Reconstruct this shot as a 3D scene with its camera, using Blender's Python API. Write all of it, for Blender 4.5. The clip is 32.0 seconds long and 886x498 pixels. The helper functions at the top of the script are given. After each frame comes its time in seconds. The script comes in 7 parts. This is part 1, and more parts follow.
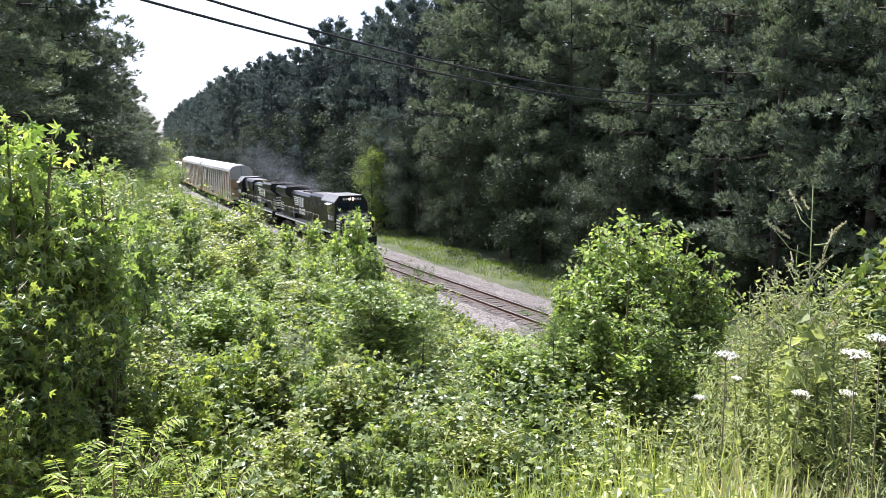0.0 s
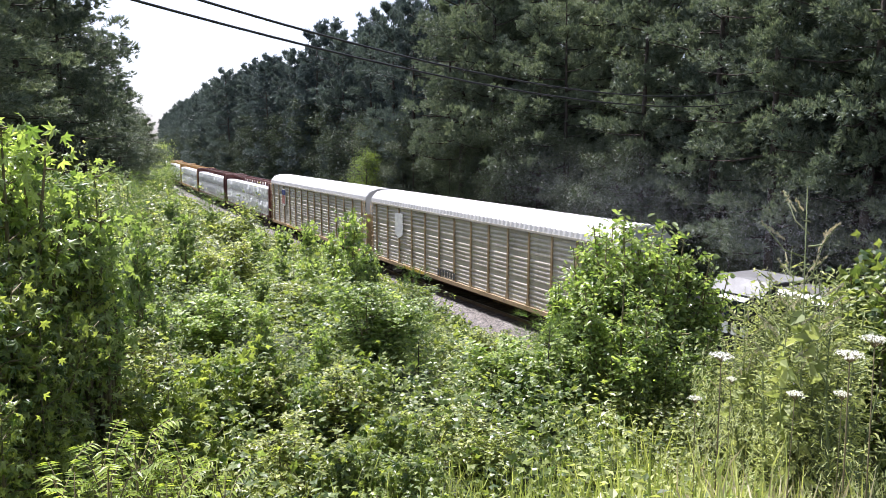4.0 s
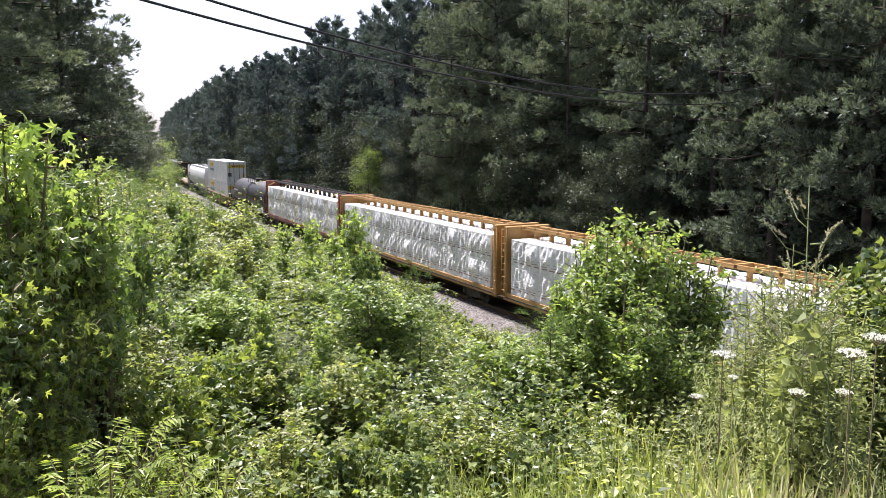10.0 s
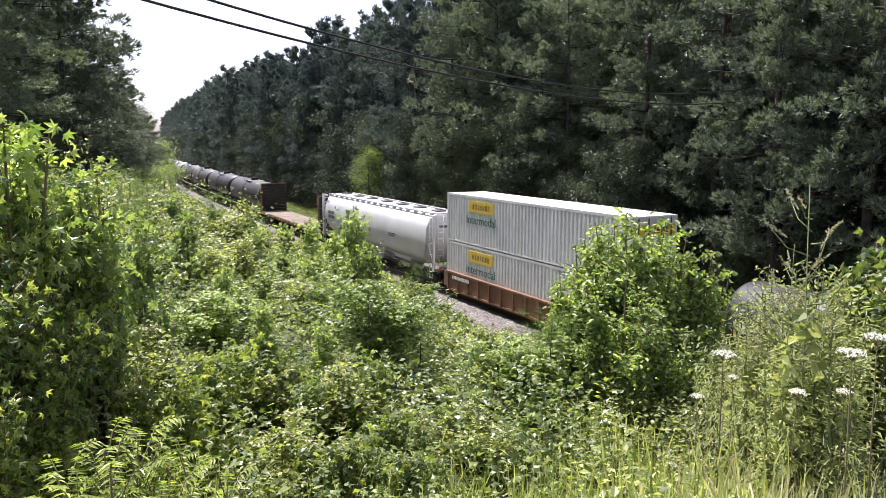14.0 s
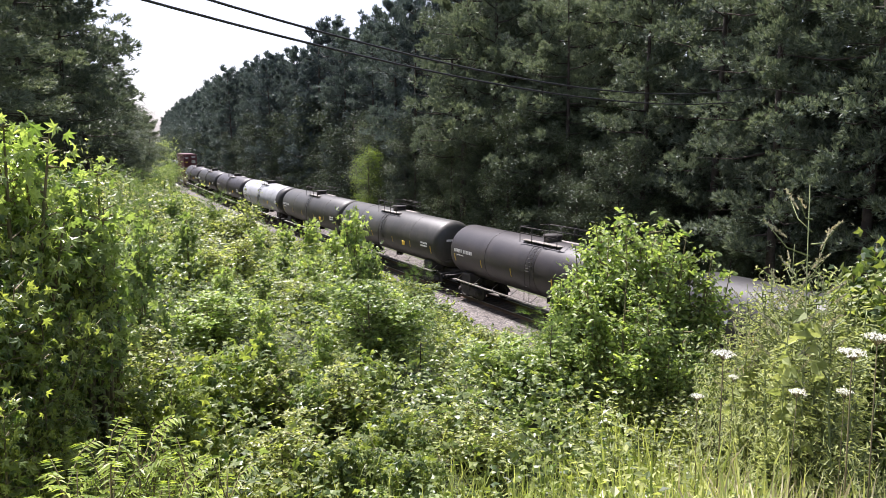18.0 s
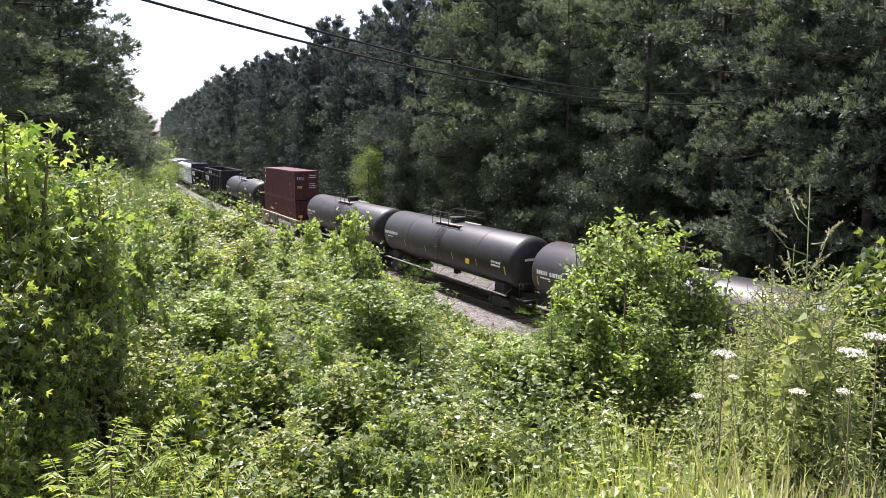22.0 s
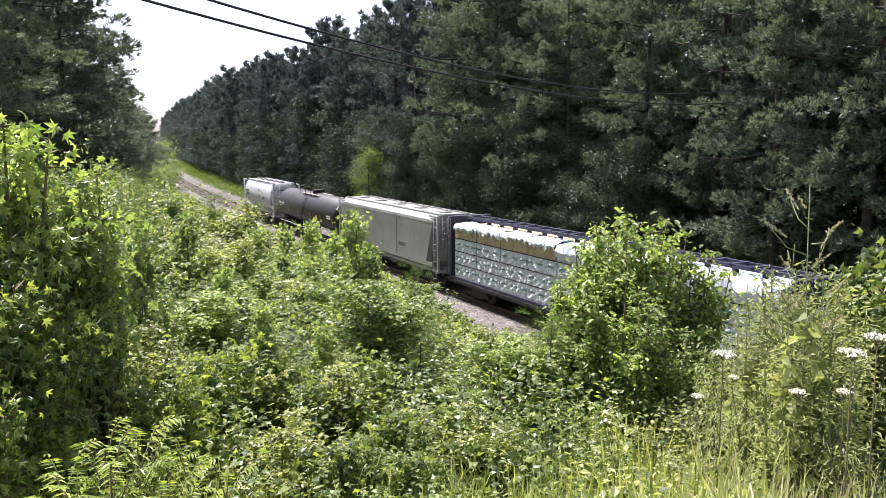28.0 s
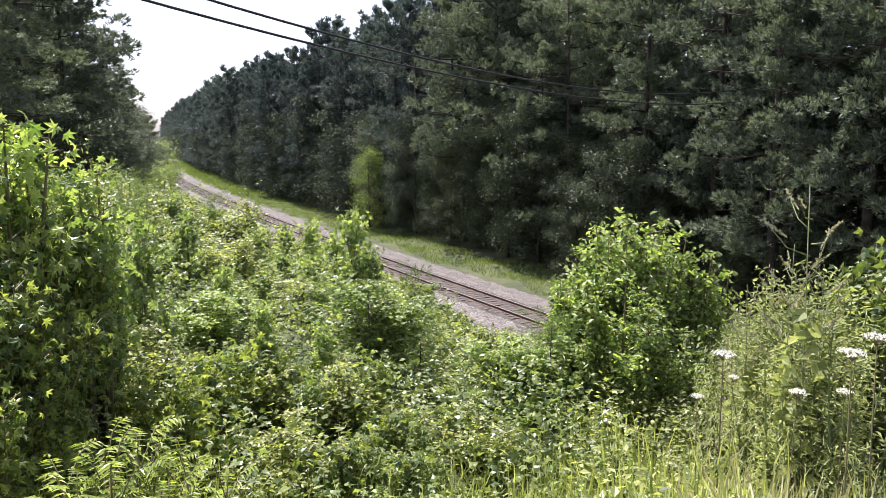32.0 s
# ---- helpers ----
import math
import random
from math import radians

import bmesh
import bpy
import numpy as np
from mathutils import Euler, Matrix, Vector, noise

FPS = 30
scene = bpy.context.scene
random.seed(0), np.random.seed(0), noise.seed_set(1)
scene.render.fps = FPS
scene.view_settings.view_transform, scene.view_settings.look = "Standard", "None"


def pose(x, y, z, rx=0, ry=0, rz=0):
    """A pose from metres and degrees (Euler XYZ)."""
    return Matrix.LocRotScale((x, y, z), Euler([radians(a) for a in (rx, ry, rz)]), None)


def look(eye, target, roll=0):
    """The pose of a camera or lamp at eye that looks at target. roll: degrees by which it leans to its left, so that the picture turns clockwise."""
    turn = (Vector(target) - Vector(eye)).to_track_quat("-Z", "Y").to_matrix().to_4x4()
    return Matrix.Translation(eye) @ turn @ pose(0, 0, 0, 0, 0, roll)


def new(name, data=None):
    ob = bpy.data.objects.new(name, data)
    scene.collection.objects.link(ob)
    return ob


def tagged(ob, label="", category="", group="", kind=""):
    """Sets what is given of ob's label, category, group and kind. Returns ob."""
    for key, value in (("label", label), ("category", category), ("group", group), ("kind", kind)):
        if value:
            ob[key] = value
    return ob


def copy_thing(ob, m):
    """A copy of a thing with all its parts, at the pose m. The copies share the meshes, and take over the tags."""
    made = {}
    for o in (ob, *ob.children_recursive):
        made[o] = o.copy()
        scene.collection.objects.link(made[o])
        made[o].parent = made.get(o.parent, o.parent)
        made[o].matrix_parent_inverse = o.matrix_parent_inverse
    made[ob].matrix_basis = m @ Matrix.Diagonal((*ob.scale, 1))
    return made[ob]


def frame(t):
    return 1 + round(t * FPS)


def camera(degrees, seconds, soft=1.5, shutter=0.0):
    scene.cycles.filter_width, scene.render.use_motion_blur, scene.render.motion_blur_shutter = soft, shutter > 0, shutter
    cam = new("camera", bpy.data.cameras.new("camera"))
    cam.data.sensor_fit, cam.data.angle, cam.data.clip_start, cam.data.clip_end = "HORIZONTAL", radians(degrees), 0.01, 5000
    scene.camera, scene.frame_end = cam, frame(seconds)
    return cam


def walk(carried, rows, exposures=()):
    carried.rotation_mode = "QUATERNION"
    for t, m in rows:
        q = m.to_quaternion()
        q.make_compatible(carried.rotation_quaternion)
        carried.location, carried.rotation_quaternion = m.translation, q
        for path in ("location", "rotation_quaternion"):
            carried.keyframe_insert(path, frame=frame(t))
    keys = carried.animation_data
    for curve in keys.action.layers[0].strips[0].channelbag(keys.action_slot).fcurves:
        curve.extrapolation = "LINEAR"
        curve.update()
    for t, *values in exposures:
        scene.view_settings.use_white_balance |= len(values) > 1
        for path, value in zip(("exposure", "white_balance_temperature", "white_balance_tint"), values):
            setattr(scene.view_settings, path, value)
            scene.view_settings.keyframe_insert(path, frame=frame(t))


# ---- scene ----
# The camera stands on the bank of a railway cutting, hand-held for the first ten seconds.
EYE = Vector((0.0, 0.0, 9.44))
LENS = 1333.0
cam = camera(60.92, 32.0, soft=0.7)


def aim(dx, dy):
    """A pose turned by small amounts, in thousandths of the lens, from the resting aim."""
    heading, tilt = -dx / LENS, radians(-8.34) + dy / LENS
    way = Vector((math.sin(heading) * math.cos(tilt), math.cos(heading) * math.cos(tilt), math.sin(tilt)))
    return look(EYE, EYE + way, 0.08)


SWAY = [(0, 4.5, 1.6), (0.5, 4.7, 2.8), (1.5, 4.8, 2.9), (2, 5.6, 3.8), (2.5, 4.7, 4.4), (3, 3.2, 4.4), (3.5, 0.3, 4.5),
        (5.5, -11.1, 1.4), (6, -10.8, 1.6), (6.5, -8.7, 1.6), (7.5, -7.2, 1.6), (8.5, -5.4, 1.6), (9, -3.8, 1.6),
        (9.5, -2.3, 1.4), (10, -0.9, 0.5), (11, -0.2, 0.1), (14, 0, 0), (32, 0.1, 0)]
walk(cam, [(t, aim(dx, dy)) for t, dx, dy in SWAY],
     exposures=[(0, 1.32, 5750, 19), (2.5, 1.24, 5750, 19), (4.0, 1.16, 5850, 20), (6, 1.12, 5950, 21), (12, 1.12, 6050, 22), (32, 1.2, 6050, 22)])

# ---- daylight: a high summer sun over the far end of the line, hazy white sky ----
SUN_UP, SUN_BEARING = radians(61), radians(-37)
world = bpy.data.worlds.new("sky")
scene.world = world
world.use_nodes = True
wn = world.node_tree.nodes
sky = wn.new("ShaderNodeTexSky")
sky.sky_type, sky.sun_disc, sky.sun_elevation, sky.sun_rotation = "NISHITA", False, SUN_UP, SUN_BEARING
sky.air_density, sky.dust_density, sky.ozone_density = 1.0, 1.6, 1.0
wn["Background"].inputs["Strength"].default_value = 0.07
haze = wn.new("ShaderNodeHueSaturation")
haze.inputs["Saturation"].default_value, haze.inputs["Value"].default_value = 0.5, 1.25
world.node_tree.links.new(sky.outputs["Color"], haze.inputs["Color"])
world.node_tree.links.new(haze.outputs["Color"], wn["Background"].inputs["Color"])
sun = new("sun", bpy.data.lights.new("sun", "SUN"))
sun.data.energy, sun.data.angle, sun.data.color = 5.0, radians(0.6), (1.0, 0.95, 0.86)
sun_way = Vector((math.sin(SUN_BEARING) * math.cos(SUN_UP), math.cos(SUN_BEARING) * math.cos(SUN_UP), math.sin(SUN_UP)))
sun.matrix_world = look(sun_way * 200, (0, 0, 0))


# ---- materials ----
def nodes_of(name):
    m = bpy.data.materials.new(name)
    m.use_nodes = True
    return m, m.node_tree.nodes, m.node_tree.links, m.node_tree.nodes["Principled BSDF"]


def ramp_between(n, l, fac, a, b, lo=0.35, hi=0.65):
    r = n.new("ShaderNodeValToRGB")
    r.color_ramp.elements[0].position, r.color_ramp.elements[1].position = lo, hi
    r.color_ramp.elements[0].color, r.color_ramp.elements[1].color = (*a, 1), (*b, 1)
    l.new(fac, r.inputs["Fac"])
    return r.outputs["Color"]


def blend(n, l, fac, a, b, how="MIX"):
    x = n.new("ShaderNodeMix")
    x.data_type, x.blend_type = "RGBA", how
    for sock, v in ((x.inputs["Factor"], fac), (x.inputs["A"], a), (x.inputs["B"], b)):
        if isinstance(v, (int, float)):
            sock.default_value = v
        elif isinstance(v, tuple):
            sock.default_value = (*v, 1)
        else:
            l.new(v, sock)
    return x.outputs["Result"]


def noise_of(n, l, scale, detail=4, rough=0.6, stretch=None):
    tc = n.new("ShaderNodeTexCoord")
    t = n.new("ShaderNodeTexNoise")
    t.inputs["Scale"].default_value, t.inputs["Detail"].default_value, t.inputs["Roughness"].default_value = scale, detail, rough
    out = tc.outputs["Object"]
    if stretch:
        mp = n.new("ShaderNodeMapping")
        mp.inputs["Scale"].default_value = stretch
        l.new(out, mp.inputs["Vector"])
        out = mp.outputs["Vector"]
    l.new(out, t.inputs["Vector"])
    return t.outputs["Fac"]


def relief(n, l, p, fac, depth, strength=0.6):
    b = n.new("ShaderNodeBump")
    b.inputs["Distance"].default_value, b.inputs["Strength"].default_value = depth, strength
    l.new(fac, b.inputs["Height"])
    l.new(b.outputs["Normal"], p.inputs["Normal"])


def surface(name, a, b, rough=0.6, metal=0.0, big=0.7, fine=18, dirt=None, dirt_at=(0.55, 0.75), depth=0.004, stretch=None):
    """Painted or bare surface: two tones at a large scale, a finer grain, optional dirt streaks."""
    m, n, l, p = nodes_of(name)
    col = ramp_between(n, l, noise_of(n, l, big), a, b)
    grain = noise_of(n, l, fine, 5, 0.7)
    col = blend(n, l, 0.35, col, ramp_between(n, l, grain, (0.55, 0.55, 0.55), (1, 1, 1), 0.3, 0.6), "MULTIPLY")
    if dirt:
        streak = noise_of(n, l, big * 2.5, 6, 0.7, stretch or (1, 1, 0.25))
        f = ramp_between(n, l, streak, (0, 0, 0), (0.8, 0.8, 0.8), *dirt_at)
        col = blend(n, l, f, col, dirt)
    l.new(col, p.inputs["Base Color"])
    p.inputs["Roughness"].default_value, p.inputs["Metallic"].default_value = rough, metal
    relief(n, l, p, grain, depth)
    return m


def leafy(name, a, b, through_col, rough=0.45, share=0.35, gloss=0.36):
    """A leaf that lets some light through; every leaf has its own tone."""
    m, n, l, p = nodes_of(name)
    geo = n.new("ShaderNodeNewGeometry")
    ob = n.new("ShaderNodeObjectInfo")
    col = ramp_between(n, l, geo.outputs["Random Per Island"], a, b, 0.0, 1.0)
    tone = ramp_between(n, l, ob.outputs["Random"], (0.74, 0.76, 0.8), (1.21, 1.18, 1.07), 0.0, 1.0)
    col = blend(n, l, 1.0, col, tone, "MULTIPLY")
    l.new(col, p.inputs["Base Color"])
    p.inputs["Roughness"].default_value = rough
    p.inputs["Specular IOR Level"].default_value = gloss
    tr = n.new("ShaderNodeBsdfTranslucent")
    l.new(blend(n, l, 1.0, col, through_col, "MULTIPLY"), tr.inputs["Color"])
    mx = n.new("ShaderNodeMixShader")
    mx.inputs["Fac"].default_value = share
    l.new(p.outputs["BSDF"], mx.inputs[1])
    l.new(tr.outputs["BSDF"], mx.inputs[2])
    l.new(mx.outputs["Shader"], n["Material Output"].inputs["Surface"])
    return m


# the paler leaf tone also carries the sunlight on the gum tips
LEAF_PALE = leafy("sunlit_sapling_leaf", (0.075, 0.125, 0.038), (0.37, 0.43, 0.18), (1.78, 1.95, 0.8), 0.4, 0.42, 0.52)
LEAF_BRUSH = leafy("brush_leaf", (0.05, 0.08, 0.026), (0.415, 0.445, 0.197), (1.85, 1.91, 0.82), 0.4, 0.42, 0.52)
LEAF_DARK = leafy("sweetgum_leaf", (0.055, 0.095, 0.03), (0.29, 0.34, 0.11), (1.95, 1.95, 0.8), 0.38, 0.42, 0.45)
LEAF_FOREST = leafy("forest_leaf", (0.04, 0.062, 0.038), (0.12, 0.15, 0.09), (1.6, 1.6, 0.9), 0.45, 0.22, 0.34)
LEAF_LIME = leafy("lime_green_leaf", (0.1, 0.155, 0.03), (0.17, 0.235, 0.05), (1.9, 1.9, 0.8), 0.5, 0.36)
LEAF_SUMAC = leafy("sumac_leaflet", (0.18, 0.25, 0.05), (0.34, 0.41, 0.1), (1.9, 1.9, 0.8), 0.45, 0.38)
NEEDLE = leafy("pine_needle", (0.078, 0.11, 0.084), (0.215, 0.255, 0.19), (1.5, 1.5, 0.9), 0.5, 0.26, 0.35)
# needles of the far and back pines: darker, distance haze put into their blue
NEEDLE_FAR = leafy("haze_blue_pine_needle", (0.05, 0.073, 0.076), (0.115, 0.148, 0.15), (1.4, 1.4, 1.0), 0.55, 0.22, 0.25)
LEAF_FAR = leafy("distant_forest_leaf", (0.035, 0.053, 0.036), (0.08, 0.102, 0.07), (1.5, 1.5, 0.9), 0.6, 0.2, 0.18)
NEEDLE_YOUNG = leafy("young_pine_needle", (0.09, 0.15, 0.05), (0.16, 0.22, 0.08), (1.6, 1.7, 0.8), 0.5, 0.3, 0.3)
GRASS = leafy("grass_blade", (0.18, 0.24, 0.06), (0.5, 0.53, 0.21), (1.6, 1.6, 0.9), 0.5, 0.36)
GRASS_LUSH = leafy("lush_verge_grass", (0.095, 0.15, 0.032), (0.19, 0.245, 0.06), (1.7, 1.8, 0.8), 0.55, 0.3)
WEED = leafy("grey_green_weed", (0.22, 0.265, 0.1), (0.41, 0.44, 0.2), (1.7, 1.7, 1.0), 0.6, 0.38)
STRAW_GRASS = leafy("straw_grass", (0.4, 0.36, 0.2), (0.62, 0.57, 0.36), (1.3, 1.2, 1.0), 0.6, 0.35)
STRAW = leafy("pale_seed_spike", (0.26, 0.26, 0.16), (0.44, 0.42, 0.3), (1.3, 1.2, 1.0), 0.7, 0.3)
STALK = leafy("pale_green_stalk", (0.16, 0.2, 0.08), (0.24, 0.28, 0.12), (1.2, 1.2, 0.9), 0.6, 0.1)
PETAL = leafy("white_umbel", (0.75, 0.76, 0.7), (0.85, 0.86, 0.8), (1, 1, 1), 0.7, 0.3)
BARK = surface("pine_bark", (0.04, 0.032, 0.026), (0.085, 0.066, 0.054), 0.9, 0, 3, 30, depth=0.03)
STEM = surface("green_brown_stem", (0.12, 0.12, 0.05), (0.2, 0.15, 0.08), 0.8, 0, 4, 40)
SOIL = surface("grassy_bank_soil", (0.035, 0.05, 0.018), (0.085, 0.095, 0.035), 0.95, 0, 0.5, 12, dirt=(0.10, 0.08, 0.05), depth=0.06)
STEEL_RAIL = surface("rusty_rail", (0.09, 0.055, 0.04), (0.15, 0.09, 0.06), 0.6, 0.2, 2, 40)
RAIL_HEAD = surface("worn_rail_head", (0.34, 0.31, 0.29), (0.45, 0.42, 0.4), 0.4, 0.6, 2, 50)
TIE_WOOD = surface("creosoted_tie", (0.06, 0.045, 0.037), (0.125, 0.098, 0.08), 0.9, 0, 1.5, 25, depth=0.01)
CABLE = surface("black_cable", (0.02, 0.02, 0.022), (0.035, 0.035, 0.04), 0.6, 0, 3, 60)


def gravel(name, a, b, size):
    """Crushed stone: cells of their own tone with dark gaps."""
    m, n, l, p = nodes_of(name)
    tc = n.new("ShaderNodeTexCoord")
    v = n.new("ShaderNodeTexVoronoi")
    v.inputs["Scale"].default_value = size
    l.new(tc.outputs["Object"], v.inputs["Vector"])
    sep = n.new("ShaderNodeSeparateColor")
    l.new(v.outputs["Color"], sep.inputs["Color"])
    col = ramp_between(n, l, sep.outputs["Red"], a, b, 0.0, 1.0)
    col = blend(n, l, 0.6, col, ramp_between(n, l, v.outputs["Distance"], (1, 1, 1), (0.35, 0.33, 0.32), 0.4, 0.8), "MULTIPLY")
    stain = ramp_between(n, l, noise_of(n, l, 0.5), (0.75, 0.7, 0.66), (1.05, 1.03, 1.0))
    l.new(blend(n, l, 1.0, col, stain, "MULTIPLY"), p.inputs["Base Color"])
    p.inputs["Roughness"].default_value = 0.85
    relief(n, l, p, v.outputs["Distance"], 0.03, 0.9)
    return m


BALLAST = gravel("ballast_stone", (0.045, 0.041, 0.038), (0.27, 0.25, 0.232), 13)

BALLAST_OILY = gravel("oil_darkened_ballast", (0.035, 0.031, 0.028), (0.105, 0.094, 0.086), 14)


# ---- mesh helpers ----
class Mesher:
    """Gathers the faces of one mesh."""

    def __init__(self):
        self.v, self.f, self.smooth = [], [], []

    def add(self, verts, faces, smooth=False):
        k = len(self.v)
        self.v += [tuple(p) for p in verts]
        self.f += [tuple(i + k for i in f) for f in faces]
        self.smooth += [smooth] * len(faces)
        return self

    def box(self, x0, x1, y0, y1, z0, z1, bevel=0.0):
        if not bevel:
            v = [(x, y, z) for x in (x0, x1) for y in (y0, y1) for z in (z0, z1)]
            return self.add(v, [(0, 1, 3, 2), (4, 6, 7, 5), (0, 4, 5, 1), (2, 3, 7, 6), (0, 2, 6, 4), (1, 5, 7, 3)])
        b = min(bevel, (x1 - x0) * 0.45, (y1 - y0) * 0.45, (z1 - z0) * 0.45)
        ring = lambda x, g: [(x, y0 + g, z0 + b + g * 0), (x, y0 + b + g * 0, z0 + g), (x, y1 - b, z0 + g), (x, y1 - g, z0 + b),
                             (x, y1 - g, z1 - b), (x, y1 - b, z1 - g), (x, y0 + b, z1 - g), (x, y0 + g, z1 - b)]
        v = ring(x0, b) + ring(x0 + b, 0) + ring(x1 - b, 0) + ring(x1, b)
        f = [tuple(range(7, -1, -1)), tuple(range(24, 32))]
        for r in range(3):
            f += [(r * 8 + i, r * 8 + (i + 1) % 8, r * 8 + 8 + (i + 1) % 8, r * 8 + 8 + i) for i in range(8)]
        return self.add(v, f)

    def tube(self, points, radii, sides=6, caps=True, smooth=True):
        pts = [Vector(p) for p in points]
        if isinstance(radii, (int, float)):
            radii = [radii] * len(pts)
        v, f = [], []
        for i, p in enumerate(pts):
            way = (pts[min(i + 1, len(pts) - 1)] - pts[max(i - 1, 0)]).normalized()
            side = way.cross(Vector((0, 0, 1)) if abs(way.z) < 0.9 else Vector((1, 0, 0))).normalized()
            up = side.cross(way)
            v += [p + (side * math.cos(a) + up * math.sin(a)) * radii[i] for a in (2 * math.pi * k / sides for k in range(sides))]
        for i in range(len(pts) - 1):
            f += [(i * sides + k, i * sides + (k + 1) % sides, (i + 1) * sides + (k + 1) % sides, (i + 1) * sides + k) for k in range(sides)]
        if caps:
            f += [tuple(range(sides - 1, -1, -1)), tuple(range((len(pts) - 1) * sides, len(pts) * sides))]
        return self.add(v, f, smooth)

    def loft(self, rings, smooth=False, caps=True, closed=True):
        k, v, f = len(rings[0]), [p for r in rings for p in r], []
        for i in range(len(rings) - 1):
            f += [(i * k + j, i * k + (j + 1) % k, (i + 1) * k + (j + 1) % k, (i + 1) * k + j) for j in range(k if closed else k - 1)]
        if caps:
            f += [tuple(range(k - 1, -1, -1)), tuple(range((len(rings) - 1) * k, len(rings) * k))]
        return self.add(v, f, smooth)

    def prism(self, profile, x0, x1, smooth=False):
        """A (y, z) outline drawn out along x."""
        return self.loft([[(x, y, z) for y, z in profile] for x in (x0, x1)], smooth)

    def mesh(self, name):
        me = bpy.data.meshes.new(name)
        me.from_pydata(self.v, [], self.f)
        me.polygons.foreach_set("use_smooth", self.smooth)
        me.update()
        return me


FINE = ("foliage", "crown", "branchwork", "frond", "seed_spike", "door_numbers", "data_marks")  # parts of pieces too small to pick apart


def part(name, shape, material, parent, label="", at=None):
    """Links a gathered mesh, or a mesh that exists, as one part of a thing."""
    me = shape.mesh(name) if isinstance(shape, Mesher) else shape
    if not me.materials:
        me.materials.append(material)
    ob = new(name, me)
    ob.parent = parent
    if at is not None:
        ob.matrix_basis = at
    return tagged(ob, label, kind="stuff" if name in FINE else "")


def thing(name, label, category, group="", kind=""):
    return tagged(new(name), label, category, group, kind)


def tri_mesh(name, verts, tris, material, smooth=False):
    """A mesh from arrays of corners and triangles."""
    verts, tris = np.asarray(verts, np.float32), np.asarray(tris, np.int32)
    me = bpy.data.meshes.new(name)
    me.vertices.add(len(verts))
    me.vertices.foreach_set("co", verts.ravel())
    me.loops.add(tris.size)
    me.loops.foreach_set("vertex_index", tris.ravel())
    me.polygons.add(len(tris))
    me.polygons.foreach_set("loop_start", np.arange(0, tris.size, 3, dtype=np.int32))
    me.polygons.foreach_set("use_smooth", np.full(len(tris), smooth))
    me.update(calc_edges=True)
    me.materials.append(material)
    return me


# ---- the line of the track: straight past the camera, then a long curve, then straight again ----
BEARING, CURVE, BEND_NEAR, BEND_FAR, OFFSET, GRADE = radians(-28.55), 0.000535, 30.9, 250.0, 23.354, -0.00123


def line_at(s):
    """Place and far heading of the track at s metres (negative: up the line, away from the camera's foot)."""
    q = -np.atleast_1d(np.asarray(s, float))
    bend = np.clip(q - BEND_NEAR, 0, BEND_FAR - BEND_NEAR)
    a, rest = CURVE * bend, np.maximum(q - BEND_FAR, 0)
    along, across = np.minimum(q, BEND_NEAR) + np.sin(a) / CURVE + rest * np.cos(a), (1 - np.cos(a)) / CURVE + rest * np.sin(a)
    far, side = np.array([math.sin(BEARING), math.cos(BEARING)]), np.array([math.cos(BEARING), -math.sin(BEARING)])
    return side * OFFSET + along[:, None] * far + across[:, None] * side, BEARING + a


def plan(s, u, z=0.0):
    """World points from metres along the line, metres towards the camera's side, and height over the rails."""
    p, h = line_at(s)
    near = np.stack([-np.cos(h), np.sin(h)], -1)
    return np.column_stack([p + near * np.broadcast_to(u, len(p))[:, None], np.broadcast_to(z, len(p)) + GRADE * np.clip(np.atleast_1d(s), -600, 100)])


BANK_U = [-700, -60, -30, -14, -10, -5.2, 5.2, 6.5, 10, 16, 18, 20, 21.5, 23.5, 40, 700]
BANK_Z = [16, 5, 2.0, -0.1, -0.55, -0.75, -0.75, -0.5, 1.2, 4.4, 5.9, 7.15, 7.65, 7.85, 8.1, 12]


def lie(s, u):
    """Height of the ground over the rails."""
    s, u = np.broadcast_arrays(np.asarray(s, float), np.asarray(u, float))
    bump = 0.13 * np.sin(s * 0.71 + u * 0.9) + 0.1 * np.sin(s * 0.23 - u * 1.7) + 0.06 * np.sin(s * 1.9 + u * 2.3)
    return np.interp(u, BANK_U, BANK_Z) + bump * np.clip((np.abs(u) - 5) / 3, 0.15, 1)


def stand(s, u, sink=0.05):
    return Vector(plan(s, u, float(lie(s, u)) - sink)[0])


def sheet(name, S, U, height, material):
    """A ground sheet over a grid of the line's coordinates."""
    gs, gu = np.meshgrid(S, U, indexing="ij")
    v = plan(gs.ravel(), gu.ravel(), height(gs, gu).ravel())
    i = np.arange(len(S) * len(U)).reshape(len(S), len(U))
    a, b, c, d = i[:-1, :-1].ravel(), i[1:, :-1].ravel(), i[1:, 1:].ravel(), i[:-1, 1:].ravel()
    return tri_mesh(name, v, np.concatenate([np.stack([a, b, c], 1), np.stack([a, c, d], 1)]), material, True)


S_GRID = np.concatenate([np.linspace(-3500, -420, 16), np.linspace(-400, -130, 60), np.linspace(-128, 30, 159), np.linspace(40, 900, 16)])
U_GRID = np.concatenate([np.linspace(-700, -70, 9), np.linspace(-60, -12, 25), np.linspace(-11, 26, 75), np.linspace(28, 60, 12), np.linspace(90, 700, 8)])
tagged(new("ground", sheet("ground", S_GRID, U_GRID, lie, SOIL)), "dark overgrown soil of a railway cutting and its banks", "ground", kind="structure")


